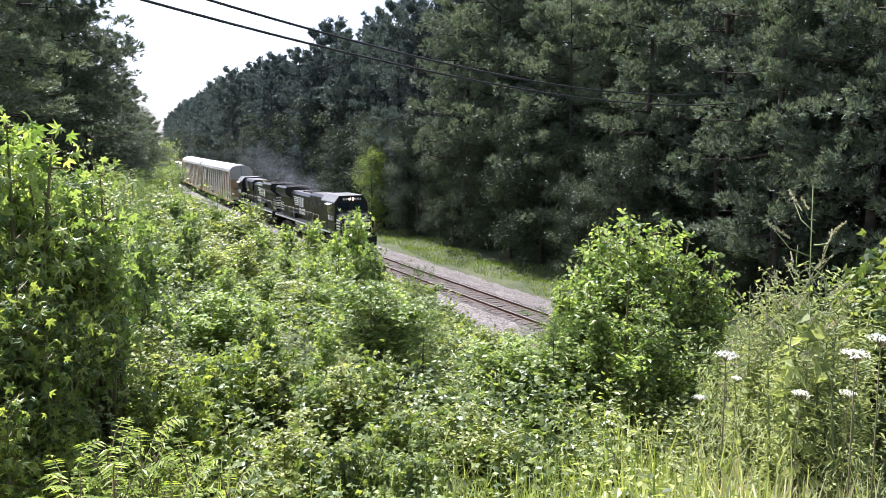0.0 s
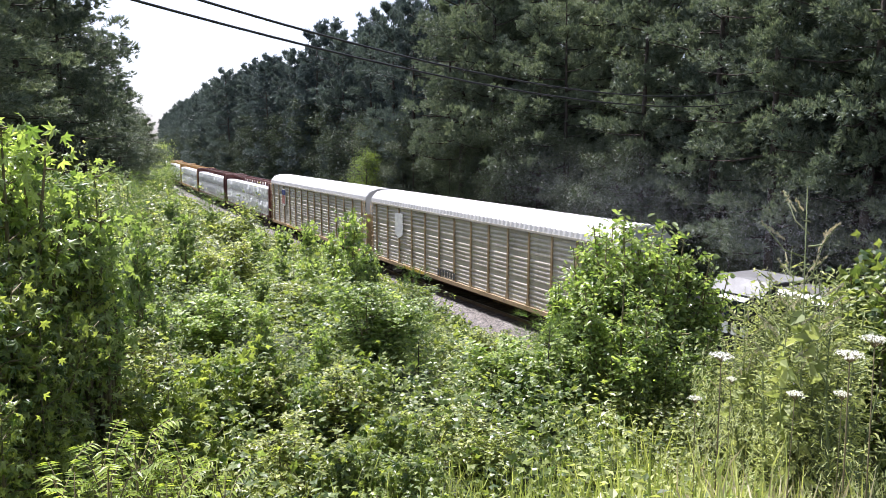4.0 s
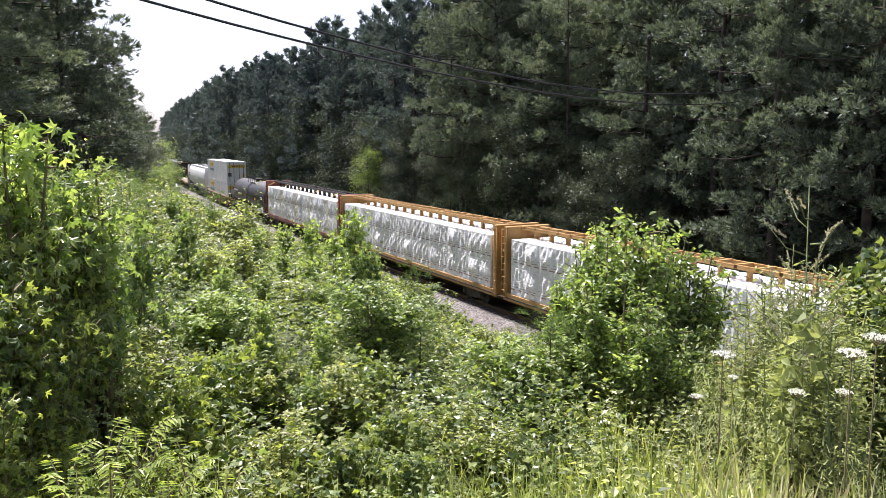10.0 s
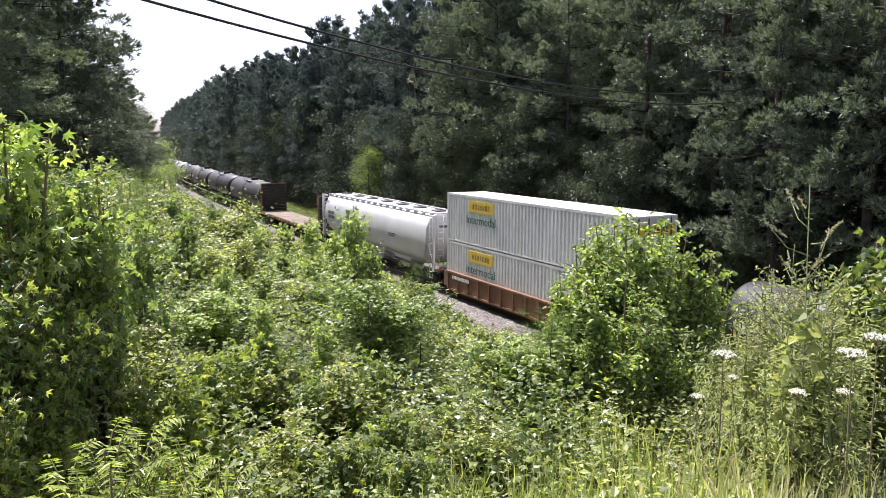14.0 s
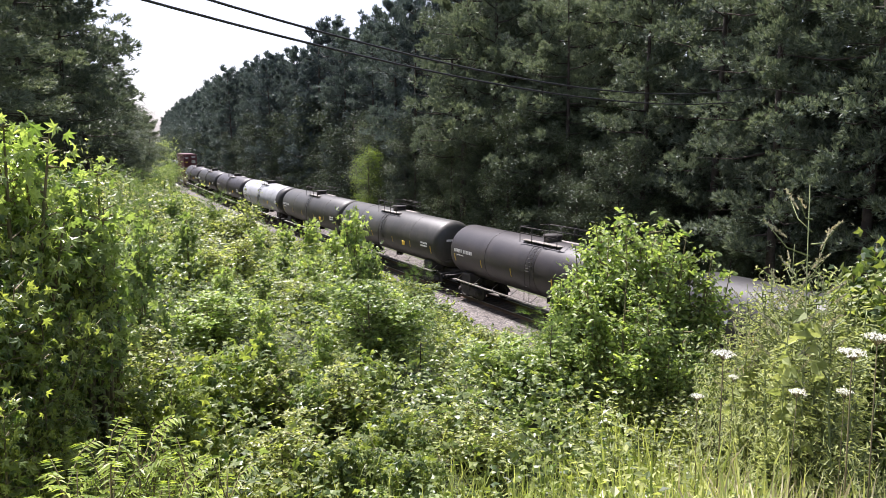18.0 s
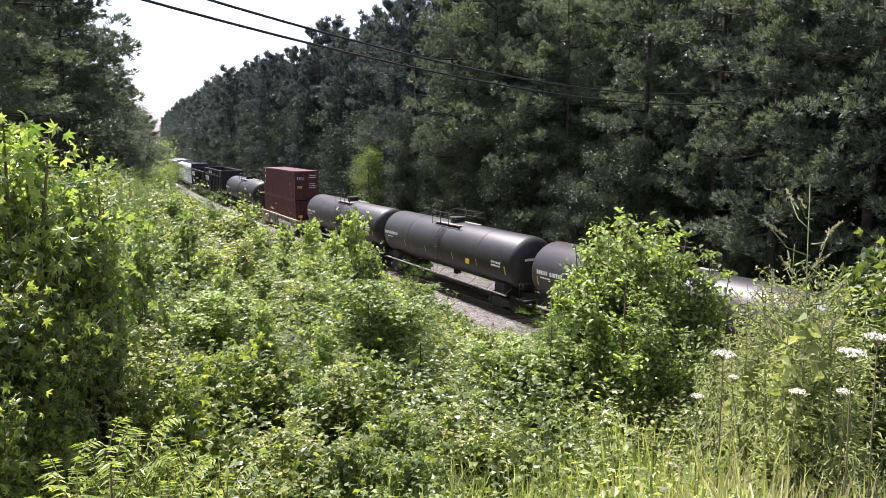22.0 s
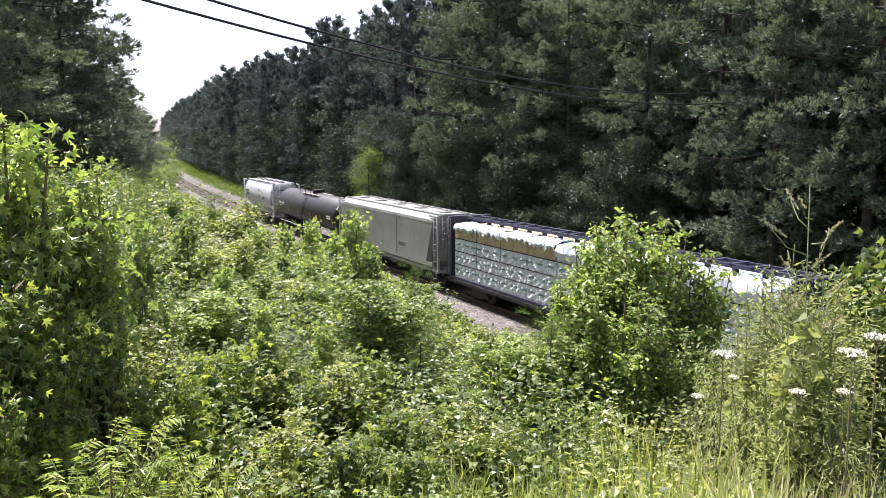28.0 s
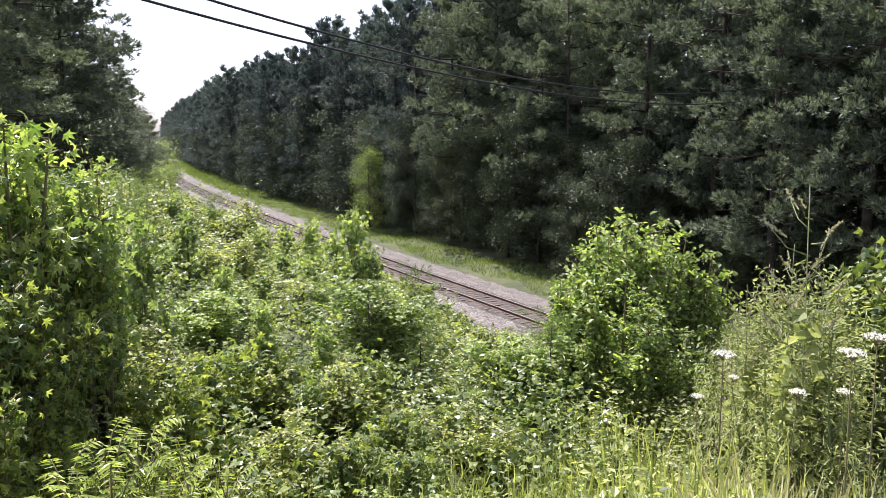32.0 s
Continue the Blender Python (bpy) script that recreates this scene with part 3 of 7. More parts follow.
for bearing in np.arange(-29, -16, 0.45):
    s, u = polar(bearing, 640 + rng.uniform(0, 60))
    if abs(u) > 14:
        beyond.append((slight_pine, spot(s, u, rng.uniform(0, 6.3), rng.uniform(1.0, 1.4))))
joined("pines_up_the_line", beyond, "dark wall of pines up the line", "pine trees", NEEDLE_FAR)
discard(*pine_kinds, *far_pines, *leaf_trees, far_leaf, slight_pine)

young_tree = tree("young_tree", 48, 6.0, 0.03, 2.0, 44, 10, 0.24, 1, LEAF_PALE, "yellow-green young tree at the edge of the bank", "tree", "young trees on the bank", needles=False, per_tuft=9)
for s, u, size in ((-117, 7.6, 0.9), (-108, 9.0, 0.75), (-128, 7.4, 1.1), (-98, 10.6, 0.7), (-88, 12.0, 0.6), (-140, 7.2, 1.3), (-76, 13.4, 0.5)):
    plant(young_tree, s, u, rng.uniform(0, 6.3), size)
discard(young_tree)

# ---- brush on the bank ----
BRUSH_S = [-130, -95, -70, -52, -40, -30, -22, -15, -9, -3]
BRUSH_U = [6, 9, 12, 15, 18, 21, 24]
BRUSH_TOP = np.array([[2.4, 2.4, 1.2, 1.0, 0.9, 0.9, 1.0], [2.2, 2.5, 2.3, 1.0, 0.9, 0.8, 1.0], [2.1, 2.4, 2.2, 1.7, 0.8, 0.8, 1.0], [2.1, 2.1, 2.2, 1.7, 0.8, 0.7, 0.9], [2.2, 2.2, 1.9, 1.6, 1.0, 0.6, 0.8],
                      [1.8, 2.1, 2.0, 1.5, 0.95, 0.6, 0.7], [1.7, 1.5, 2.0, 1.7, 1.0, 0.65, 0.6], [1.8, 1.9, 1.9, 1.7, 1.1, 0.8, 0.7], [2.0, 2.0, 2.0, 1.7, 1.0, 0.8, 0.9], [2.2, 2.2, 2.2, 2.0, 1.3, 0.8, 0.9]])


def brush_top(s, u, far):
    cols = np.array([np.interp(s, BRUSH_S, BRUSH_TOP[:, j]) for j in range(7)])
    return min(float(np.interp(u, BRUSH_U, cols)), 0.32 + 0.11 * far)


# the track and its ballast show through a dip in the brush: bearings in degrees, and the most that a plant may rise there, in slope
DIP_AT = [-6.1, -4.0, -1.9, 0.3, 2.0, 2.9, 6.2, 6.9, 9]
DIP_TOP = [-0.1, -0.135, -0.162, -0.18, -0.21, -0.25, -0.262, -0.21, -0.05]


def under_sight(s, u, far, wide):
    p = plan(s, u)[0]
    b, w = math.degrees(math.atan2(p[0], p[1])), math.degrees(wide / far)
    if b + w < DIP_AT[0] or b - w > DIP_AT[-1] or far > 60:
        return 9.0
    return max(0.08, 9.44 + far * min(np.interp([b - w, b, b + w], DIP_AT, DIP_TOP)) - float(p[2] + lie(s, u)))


KINDS = ((LOBED, LEAF_BRUSH), (LOBED, LEAF_PALE), (DIAMOND, LEAF_BRUSH), (LOBED, LEAF_DARK), (LANCE, LEAF_PALE))
brush_near = [bush("shrub", 60 + k, 1.5, 0.8, 10, 17, 29, 0.058 + 0.007 * (k % 3), *KINDS[k], "waist-high wild shrub with sunlit green leaves", "shrub", "brush on the bank", low=0.25) for k in range(5)]
brush_close = [bush("shrub", 65 + k, 1.1, 0.7, 10, 18, 28, 0.042 + 0.005 * k, *KINDS[k], "small-leaved wild shrub on the shoulder", "shrub", "brush on the bank") for k in range(3)]
brush_far = [bush("shrub", 70 + k, 1.6, 1.0, 9, 15, 18, 0.105, LOBED, (LEAF_DARK, LEAF_BRUSH)[k % 2], "leafy wild shrub on the bank of the cutting", "shrub", "brush on the bank") for k in range(4)]
rest = []
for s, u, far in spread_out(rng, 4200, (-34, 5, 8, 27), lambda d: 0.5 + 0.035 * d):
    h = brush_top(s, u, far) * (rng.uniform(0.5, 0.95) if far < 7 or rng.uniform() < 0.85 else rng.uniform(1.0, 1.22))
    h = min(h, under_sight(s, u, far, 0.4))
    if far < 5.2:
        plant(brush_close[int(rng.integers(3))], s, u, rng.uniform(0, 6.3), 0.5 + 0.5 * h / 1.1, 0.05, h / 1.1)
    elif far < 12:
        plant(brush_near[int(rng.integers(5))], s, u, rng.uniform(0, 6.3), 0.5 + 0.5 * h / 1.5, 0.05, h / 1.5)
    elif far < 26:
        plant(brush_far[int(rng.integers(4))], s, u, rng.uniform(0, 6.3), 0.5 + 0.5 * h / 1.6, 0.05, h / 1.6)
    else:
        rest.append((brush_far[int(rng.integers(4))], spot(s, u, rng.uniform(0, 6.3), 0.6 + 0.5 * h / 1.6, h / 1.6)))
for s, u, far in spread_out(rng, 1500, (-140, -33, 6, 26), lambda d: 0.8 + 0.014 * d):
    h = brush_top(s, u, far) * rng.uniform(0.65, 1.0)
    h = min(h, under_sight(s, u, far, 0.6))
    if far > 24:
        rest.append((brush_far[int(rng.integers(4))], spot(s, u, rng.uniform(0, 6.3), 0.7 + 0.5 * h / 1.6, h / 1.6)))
joined("far_brush", rest, "dense sunlit brush along the lower bank", "brush", LEAF_DARK)
discard(*brush_close, *brush_near, *brush_far)

# ---- the train: paints ----
ROOF_DUST = surface("dust_grey_roof", (0.07, 0.067, 0.063), (0.15, 0.143, 0.135), 0.6, 0, 0.8, 12, dirt=(0.03, 0.028, 0.027))
# pale grey stands in for sun and sky shining on the black cab roof
SUNLIT_ROOF = surface("sunlit_cab_roof", (0.13, 0.13, 0.127), (0.23, 0.23, 0.225), 0.5, 0, 1.0, 14, dirt=(0.2, 0.19, 0.18))
BLACK = surface("black_loco_paint", (0.008, 0.008, 0.0095), (0.016, 0.016, 0.0175), 0.33, 0, 0.6, 14, dirt=(0.03, 0.028, 0.026), dirt_at=(0.6, 0.8))
SOOT = surface("sooty_underframe", (0.022, 0.02, 0.019), (0.05, 0.044, 0.038), 0.8, 0, 1.2, 16, depth=0.008)
TANK_BLACK = surface("matt_black_tank_paint", (0.016, 0.0155, 0.0155), (0.028, 0.027, 0.026), 0.5, 0, 0.4, 10, dirt=(0.048, 0.043, 0.038), dirt_at=(0.5, 0.8))
TANK_OLIVE = surface("dusty_olive_tank_paint", (0.03, 0.03, 0.026), (0.055, 0.054, 0.046), 0.5, 0, 0.4, 10, dirt=(0.085, 0.075, 0.06), dirt_at=(0.5, 0.8))
TANK_PLUM = surface("brown_black_tank_paint", (0.02, 0.017, 0.018), (0.036, 0.031, 0.032), 0.48, 0, 0.4, 10, dirt=(0.05, 0.04, 0.035), dirt_at=(0.5, 0.8))
TANK_GREY = surface("weathered_grey_tank_paint", (0.30, 0.31, 0.32), (0.40, 0.41, 0.42), 0.5, 0, 0.5, 12, dirt=(0.16, 0.15, 0.145))
HOPPER_WHITE = surface("white_hopper_paint", (0.5, 0.51, 0.51), (0.6, 0.61, 0.61), 0.45, 0, 0.4, 12, dirt=(0.42, 0.40, 0.37), dirt_at=(0.6, 0.85))
HOPPER_GREY = surface("light_grey_hopper_paint", (0.25, 0.255, 0.235), (0.34, 0.345, 0.32), 0.55, 0, 0.4, 12, dirt=(0.2, 0.185, 0.16), dirt_at=(0.55, 0.85))
GALVANISED = surface("galvanised_side_panel", (0.47, 0.43, 0.36), (0.62, 0.57, 0.49), 0.5, 0.05, 0.5, 14, dirt=(0.34, 0.285, 0.22))
ROOF_GALV = surface("galvanised_roof", (0.40, 0.40, 0.395), (0.5, 0.5, 0.49), 0.55, 0.1, 0.6, 16, dirt=(0.42, 0.38, 0.33))
TAN = surface("tan_frame_paint", (0.30, 0.21, 0.11), (0.42, 0.31, 0.18), 0.6, 0, 0.8, 16, dirt=(0.17, 0.11, 0.07))
MAROON = surface("maroon_car_paint", (0.075, 0.022, 0.02), (0.12, 0.035, 0.03), 0.6, 0, 0.7, 14, dirt=(0.07, 0.045, 0.035))
RED_CAR = surface("faded_red_car_paint", (0.17, 0.05, 0.035), (0.24, 0.08, 0.055), 0.65, 0, 0.7, 14, dirt=(0.12, 0.07, 0.05))
YELLOW_CAR = surface("ochre_yellow_car_paint", (0.33, 0.185, 0.055), (0.43, 0.26, 0.09), 0.6, 0, 0.6, 14, dirt=(0.2, 0.11, 0.05))
PURPLE_CAR = surface("dark_blue_car_paint", (0.03, 0.03, 0.06), (0.05, 0.05, 0.085), 0.6, 0, 0.6, 14)
def printed_wrap(name, a, b, bands, fine, depth):
    """Slack plastic sheeting with broken lines of print: bands of (height, half-width, colour, dash length)."""
    m = surface(name, a, b, 0.38, 0, 2.0, fine, depth=depth)
    n, l = m.node_tree.nodes, m.node_tree.links
    p = n["Principled BSDF"]
    col = p.inputs["Base Color"].links[0].from_socket
    tc, xyz = n.new("ShaderNodeTexCoord"), n.new("ShaderNodeSeparateXYZ")
    l.new(tc.outputs["Object"], xyz.inputs["Vector"])

    def sums(how, x, y):
        q = n.new("ShaderNodeMath")
        q.operation = how
        for k, v in enumerate((x, y)):
            if isinstance(v, (int, float)):
                q.inputs[k].default_value = v
            else:
                l.new(v, q.inputs[k])
        return q.outputs["Value"]

    for z, half, ink, dash in bands:
        near = sums("LESS_THAN", sums("ABSOLUTE", sums("SUBTRACT", xyz.outputs["Z"], z), 0.0), half)
        on = sums("LESS_THAN", sums("FRACT", sums("DIVIDE", sums("ADD", xyz.outputs["X"], 9.0 + z), dash), 0.0), 0.62)
        col = blend(n, l, sums("MULTIPLY", sums("MULTIPLY", near, on), 0.8), col, ink)
    l.new(col, p.inputs["Base Color"])
    return m


WRAP = printed_wrap("white_lumber_wrap", (0.76, 0.76, 0.755), (0.86, 0.86, 0.85), [(0.3, 0.032, (0.2, 0.03, 0.045), 0.62), (0.44, 0.02, (0.14, 0.14, 0.15), 0.83), (0.58, 0.014, (0.3, 0.3, 0.32), 0.41)], 7, 0.02)
WRAP_BLUE = printed_wrap("pale_blue_lumber_wrap", (0.58, 0.65, 0.67), (0.72, 0.77, 0.78), [(0.4, 0.05, (0.06, 0.2, 0.17), 0.9), (0.3, 0.012, (0.1, 0.2, 0.2), 0.5)], 9, 0.03)
LUMBER = surface("bare_sawn_lumber", (0.42, 0.32, 0.16), (0.62, 0.51, 0.30), 0.8, 0, 2.5, 30, dirt=(0.28, 0.19, 0.09), dirt_at=(0.5, 0.7), stretch=(0.15, 1, 8))
BOX_WHITE = surface("white_container_paint", (0.6, 0.6, 0.585), (0.72, 0.72, 0.705), 0.5, 0, 0.7, 16, dirt=(0.46, 0.42, 0.37), dirt_at=(0.58, 0.8))
BOX_MAROON = surface("maroon_container_paint", (0.085, 0.02, 0.026), (0.125, 0.034, 0.038), 0.6, 0, 0.6, 16, dirt=(0.12, 0.06, 0.05))
RUST = surface("rusty_brown_steel", (0.13, 0.06, 0.03), (0.22, 0.11, 0.055), 0.75, 0, 1.0, 18, dirt=(0.07, 0.045, 0.03))
WELL_GREY = surface("dirty_beige_well_car_paint", (0.26, 0.21, 0.15), (0.36, 0.30, 0.22), 0.7, 0, 0.9, 15, dirt=(0.07, 0.06, 0.055), dirt_at=(0.48, 0.6))
DECK = surface("grey_plank_deck", (0.14, 0.105, 0.075), (0.24, 0.19, 0.14), 0.85, 0, 1.2, 20)
COAL_BLACK = surface("dull_black_hopper_paint", (0.014, 0.0135, 0.0145), (0.03, 0.0285, 0.0285), 0.6, 0, 0.5, 12, dirt=(0.075, 0.06, 0.05))
YELLOW_MARK = surface("yellow_marking", (0.62, 0.42, 0.04), (0.72, 0.5, 0.06), 0.5, 0, 3, 30)
MARK = surface("white_marking", (0.68, 0.68, 0.66), (0.8, 0.8, 0.78), 0.55, 0, 3, 30)
DARK_MARK = surface("dark_marking", (0.05, 0.05, 0.05), (0.09, 0.09, 0.09), 0.6, 0, 3, 30)
TEAL_MARK = surface("dark_green_lettering", (0.02, 0.09, 0.075), (0.03, 0.12, 0.1), 0.5, 0, 3, 30)
BLUE_MARK = surface("navy_blue_marking", (0.03, 0.04, 0.16), (0.045, 0.055, 0.2), 0.5, 0, 3, 30)
RED_MARK = surface("dull_red_marking", (0.42, 0.08, 0.06), (0.5, 0.11, 0.09), 0.5, 0, 3, 30)
TRUCK_DUST = surface("dust_brown_truck_steel", (0.05, 0.043, 0.036), (0.12, 0.105, 0.088), 0.8, 0, 1.4, 18, depth=0.008)
DUSTY_STEEL = surface("dusty_tank_steel", (0.2, 0.185, 0.165), (0.32, 0.295, 0.265), 0.6, 0.1, 1.2, 18)
_m, _n, _l, _p = nodes_of("dark_cab_glass")
_p.inputs["Base Color"].default_value, _p.inputs["Roughness"].default_value, _p.inputs["Specular IOR Level"].default_value = (0.02, 0.03, 0.045, 1), 0.05, 0.8
CAB_GLASS = _m
_m, _n, _l, _p = nodes_of("lit_headlight")
_p.inputs["Emission Color"].default_value, _p.inputs["Emission Strength"].default_value = (1.0, 0.72, 0.5, 1), 4.0
LAMP = _m


def letters(text, height, material, parent, at, name="lettering", label=""):
    cu = bpy.data.curves.new(name, "FONT")
    cu.body, cu.size, cu.extrude, cu.align_x, cu.align_y, cu.resolution_u = text, height, 0.004, "CENTER", "CENTER", 3
    ob = new(name, cu)
    bpy.context.view_layer.update()
    me = bpy.data.meshes.new_from_object(ob)
    bpy.data.objects.remove(ob)
    me.materials.clear()
    return part(name, me, material, parent, label, at)


SIDE = Euler((radians(90), 0, 0)).to_matrix().to_4x4()
SIDE_AWAY = Euler((radians(90), 0, radians(180))).to_matrix().to_4x4()
END = Euler((radians(90), 0, radians(90))).to_matrix().to_4x4()


def marks(m, rows, y, seed=1, proud=0.006):
    """Illegible lettering as plain bars: rows of (x, z, length, height) on a side at y."""
    r = random.Random(seed)
    for x, z, length, height in rows:
        at = x
        while at < x + length:
            w = height * r.uniform(0.45, 0.7)
            m.box(at, at + w, min(y, y + proud), max(y, y + proud), z, z + height)
            at += w + height * r.uniform(0.2, 0.35)
    return m


# ---- running gear ----
def wheel_mesh(r=0.46):
    rings = []
    for y, q in ((-0.07, 0.3), (-0.07, 0.95), (-0.06, 1.0), (0.035, 0.985), (0.05, 1.07), (0.075, 1.07), (0.075, 0.9), (0.045, 0.8), (0.045, 0.35), (0.07, 0.3)):
        rings.append([(r * q * math.cos(a), y, r * q * math.sin(a)) for a in (2 * math.pi * k / 18 for k in range(18))])
    me = Mesher().loft(rings).mesh("wheel")
    me.materials.append(SOOT)
    return me


def truck_meshes():
    f = Mesher()
    for y in (-1.02, 1.02):
        out = [(-1.2, 0.42), (-0.95, 0.66), (-0.42, 0.72), (0.42, 0.72), (0.95, 0.66), (1.2, 0.42), (1.0, 0.34), (0.7, 0.4), (0.45, 0.24), (-0.45, 0.24), (-0.7, 0.4), (-1.0, 0.34)]
        f.loft([[(x, y + d, z) for x, z in out] for d in (-0.09, 0.09)])
        for x in (-0.89, 0.89):
            f.tube([(x, y - 0.16, 0.46), (x, y + 0.16, 0.46)], 0.13, 10)
        for x in (-0.16, 0, 0.16):
            f.tube([(x, y * 1.01, 0.28), (x, y * 1.01, 0.66)], 0.065, 6)
    f.box(-0.2, 0.2, -1.15, 1.15, 0.5, 0.8, 0.03)
    for x in (-0.89, 0.89):
        f.tube([(x, -1.0, 0.46), (x, 1.0, 0.46)], 0.08, 8)
    me = f.mesh("truck")
    me.materials.append(SOOT)
    return me


WHEEL, TRUCK = wheel_mesh(), truck_meshes()


def add_trucks(ob, half, axles=(-0.89, 0.89)):
    for x in (-half, half):
        t = part("truck", TRUCK, SOOT, ob, "dark cast steel truck" if x < 0 else "", Matrix.Translation((x, 0, 0)))
        for a in axles:
            for y in (-0.755, 0.755):
                part("wheel", WHEEL, SOOT, t, "", Matrix.Translation((a, y, 0.46)) @ Matrix.Rotation(math.pi if y < 0 else 0, 4, "Z"))


def add_couplers(ob, half):
    for e in (-1, 1):
        m = Mesher().box(min(e * half, e * (half + 0.45)), max(e * half, e * (half + 0.45)), -0.11, 0.11, 0.75, 0.98, 0.02)
        m.box(min(e * (half + 0.38), e * (half + 0.62)), max(e * (half + 0.38), e * (half + 0.62)), -0.17, 0.17, 0.68, 1.02, 0.05)
        m.tube([(e * half, 0.3, 0.8), (e * (half + 0.3), 0.3, 0.45), (e * (half + 0.55), 0.25, 0.55)], 0.025, 5)
        part("coupler", m, SOOT, ob)


def ladder(x, y, z0, z1, wide=0.42, along="x", rung=0.36, r=0.014):
    m = Mesher()
    a, b = ((x - wide / 2, y), (x + wide / 2, y)) if along == "x" else ((x, y - wide / 2), (x, y + wide / 2))
    for p in (a, b):
        m.tube([(*p, z0), (*p, z1)], r * 1.3, 5)
    for k in range(int((z1 - z0) / rung) + 1):
        z = z0 + 0.1 + k * rung
        if z < z1:
            m.tube([(*a, z), (*b, z)], r, 4)
    return m


def rail_run(points, posts, z_base, r=0.018):
    m = Mesher().tube(points, r, 5)
    for p in posts:
        m.tube([(p[0], p[1], z_base), p], r, 4)
    return m


# ---- locomotives ----
def stripes_logo(parent, x, z, y, way, h=0.75):
    """White speed stripes and block shapes on a hood side."""
    m = Mesher()
    p = 0.006 * (1 if y > 0 else -1)
    q = lambda pts: m.loft([[(a * way + x, y, b) for a, b in pts], [(a * way + x, y + p, b) for a, b in pts]])
    for k in range(5):
        b = z + h * (0.86 - 0.19 * k)
        q([(-1.75 + 0.14 * k, b), (0.2 - 0.06 * k, b), (0.16 - 0.06 * k, b + h * 0.12), (-1.8 + 0.14 * k, b + h * 0.12)])
    part("hood_stripes", m, MARK, parent, "white speed stripes")
    m = Mesher()
    for a, b in ((0.3, 0.48), (0.62, 0.8), (0.98, 1.6)):
        q([(a, z + 0.02), (b, z + 0.02), (b + 0.08, z + h * 0.98), (a + 0.08, z + h * 0.98)])
    part("hood_emblem", m, MARK, parent, "white block emblem")


def loco(name, label, wide):
    ob = thing(name, label, "locomotive", "locomotives of the train")
    part("deck", Mesher().box(-10.7, 10.55, -1.5, 1.5, 1.32, 1.58, 0.03), BLACK, ob)
    sill = Mesher()
    for y in (-1.506, 1.494):
        sill.box(-10.6, 7.4, y, y + 0.012, 1.36, 1.5)
    part("sill_stripe", sill, MARK, ob, "white walkway edge")
    hood = [(-0.95, 1.58), (0.95, 1.58), (0.95, 3.9), (0.72, 4.15), (-0.72, 4.15), (-0.95, 3.9)]
    part("long_hood", Mesher().prism(hood, -10.1, 5.2), BLACK, ob)
    part("blower_housing", Mesher().prism([(-1.05, 3.1), (1.05, 3.1), (1.05, 4.15), (0.8, 4.38), (-0.8, 4.38), (-1.05, 4.15)], 0.6, 5.2), BLACK, ob)
    part("radiator_housing", Mesher().prism([(-0.96, 3.35), (0.96, 3.35), (1.5, 3.85), (1.5, 4.38), (1.3, 4.5), (-1.3, 4.5), (-1.5, 4.38), (-1.5, 3.85)], -10.1, -6.4), BLACK, ob, "overhanging radiator housing")
    part("roof_sheet", Mesher().box(-6.35, 0.55, -0.7, 0.7, 4.15, 4.16), ROOF_DUST, ob, "dust-grey hood roof")
    part("roof_sheet", Mesher().box(0.65, 5.15, -0.78, 0.78, 4.38, 4.39), ROOF_DUST, ob)
    part("radiator_roof", Mesher().box(-10.05, -6.45, -1.28, 1.28, 4.5, 4.505), ROOF_DUST, ob)
    grille = Mesher()
    for k in range(14):
        grille.box(-9.9 + k * 0.25, -9.78 + k * 0.25, -1.2, 1.2, 4.5, 4.53)
    part("radiator_grille", grille, SOOT, ob)
    for y in (-1.07, 1.05):
        for x0, x1 in ((1.0, 2.3), (3.2, 4.6)):
            grate = Mesher()
            for k in range(6):
                grate.box(x0, x1, y, y + 0.02, 3.32 + k * 0.12, 3.38 + k * 0.12)
            part("louvre", grate.box(x0 - 0.04, x1 + 0.04, y + 0.004, y + 0.016, 3.25, 4.06), SOOT, ob)
    for y in (-0.962, 0.95):
        for k in range(13):
            x = -6.2 + k * 0.86
            part("hood_door", Mesher().box(x, x + 0.76, y, y + 0.012, 1.75, 3.02 if x > 0.2 else 3.3), BLACK, ob)
    part("exhaust_stack", Mesher().box(-1.9, -0.9, -0.4, 0.4, 4.12, 4.4, 0.05), SOOT, ob)
    fan = Mesher()
    fan.tube([(-3.4, 0, 4.15), (-3.4, 0, 4.3)], 0.5, 14)
    part("roof_fan", fan, SOOT, ob)
    # cab
    if wide:
        cab = [(-1.5, 1.58), (1.5, 1.58), (1.5, 4.0), (1.05, 4.62), (-1.05, 4.62), (-1.5, 4.0)]
        part("cab", Mesher().prism(cab, 5.2, 8.8), BLACK, ob, "black wide-nosed cab")
        nose = [[(x, y * k, z + d * (z > 2.5)) for y, z in ((-1.42, 1.58), (1.42, 1.58), (1.42, 2.95), (1.15, 3.25), (-1.15, 3.25), (-1.42, 2.95))] for x, k, d in ((8.8, 1.0, 0.12), (9.9, 0.97, -0.12), (10.2, 0.86, -0.2))]
        part("nose", Mesher().loft(nose), BLACK, ob)
        nx, nw = 10.2, 1.22
    else:
        cab = [(-1.45, 1.58), (1.45, 1.58), (1.45, 3.95), (1.0, 4.5), (-1.0, 4.5), (-1.45, 3.95)]
        part("cab", Mesher().prism(cab, 5.2, 7.6), BLACK, ob, "black standard cab")
        nose = [[(x, y, z) for y, z in ((-0.95, 1.58), (0.95, 1.58), (0.95, 2.9), (0.75, 3.05), (-0.75, 3.05), (-0.95, 2.9))] for x in (7.6, 10.1)]
        part("nose", Mesher().loft(nose), BLACK, ob)
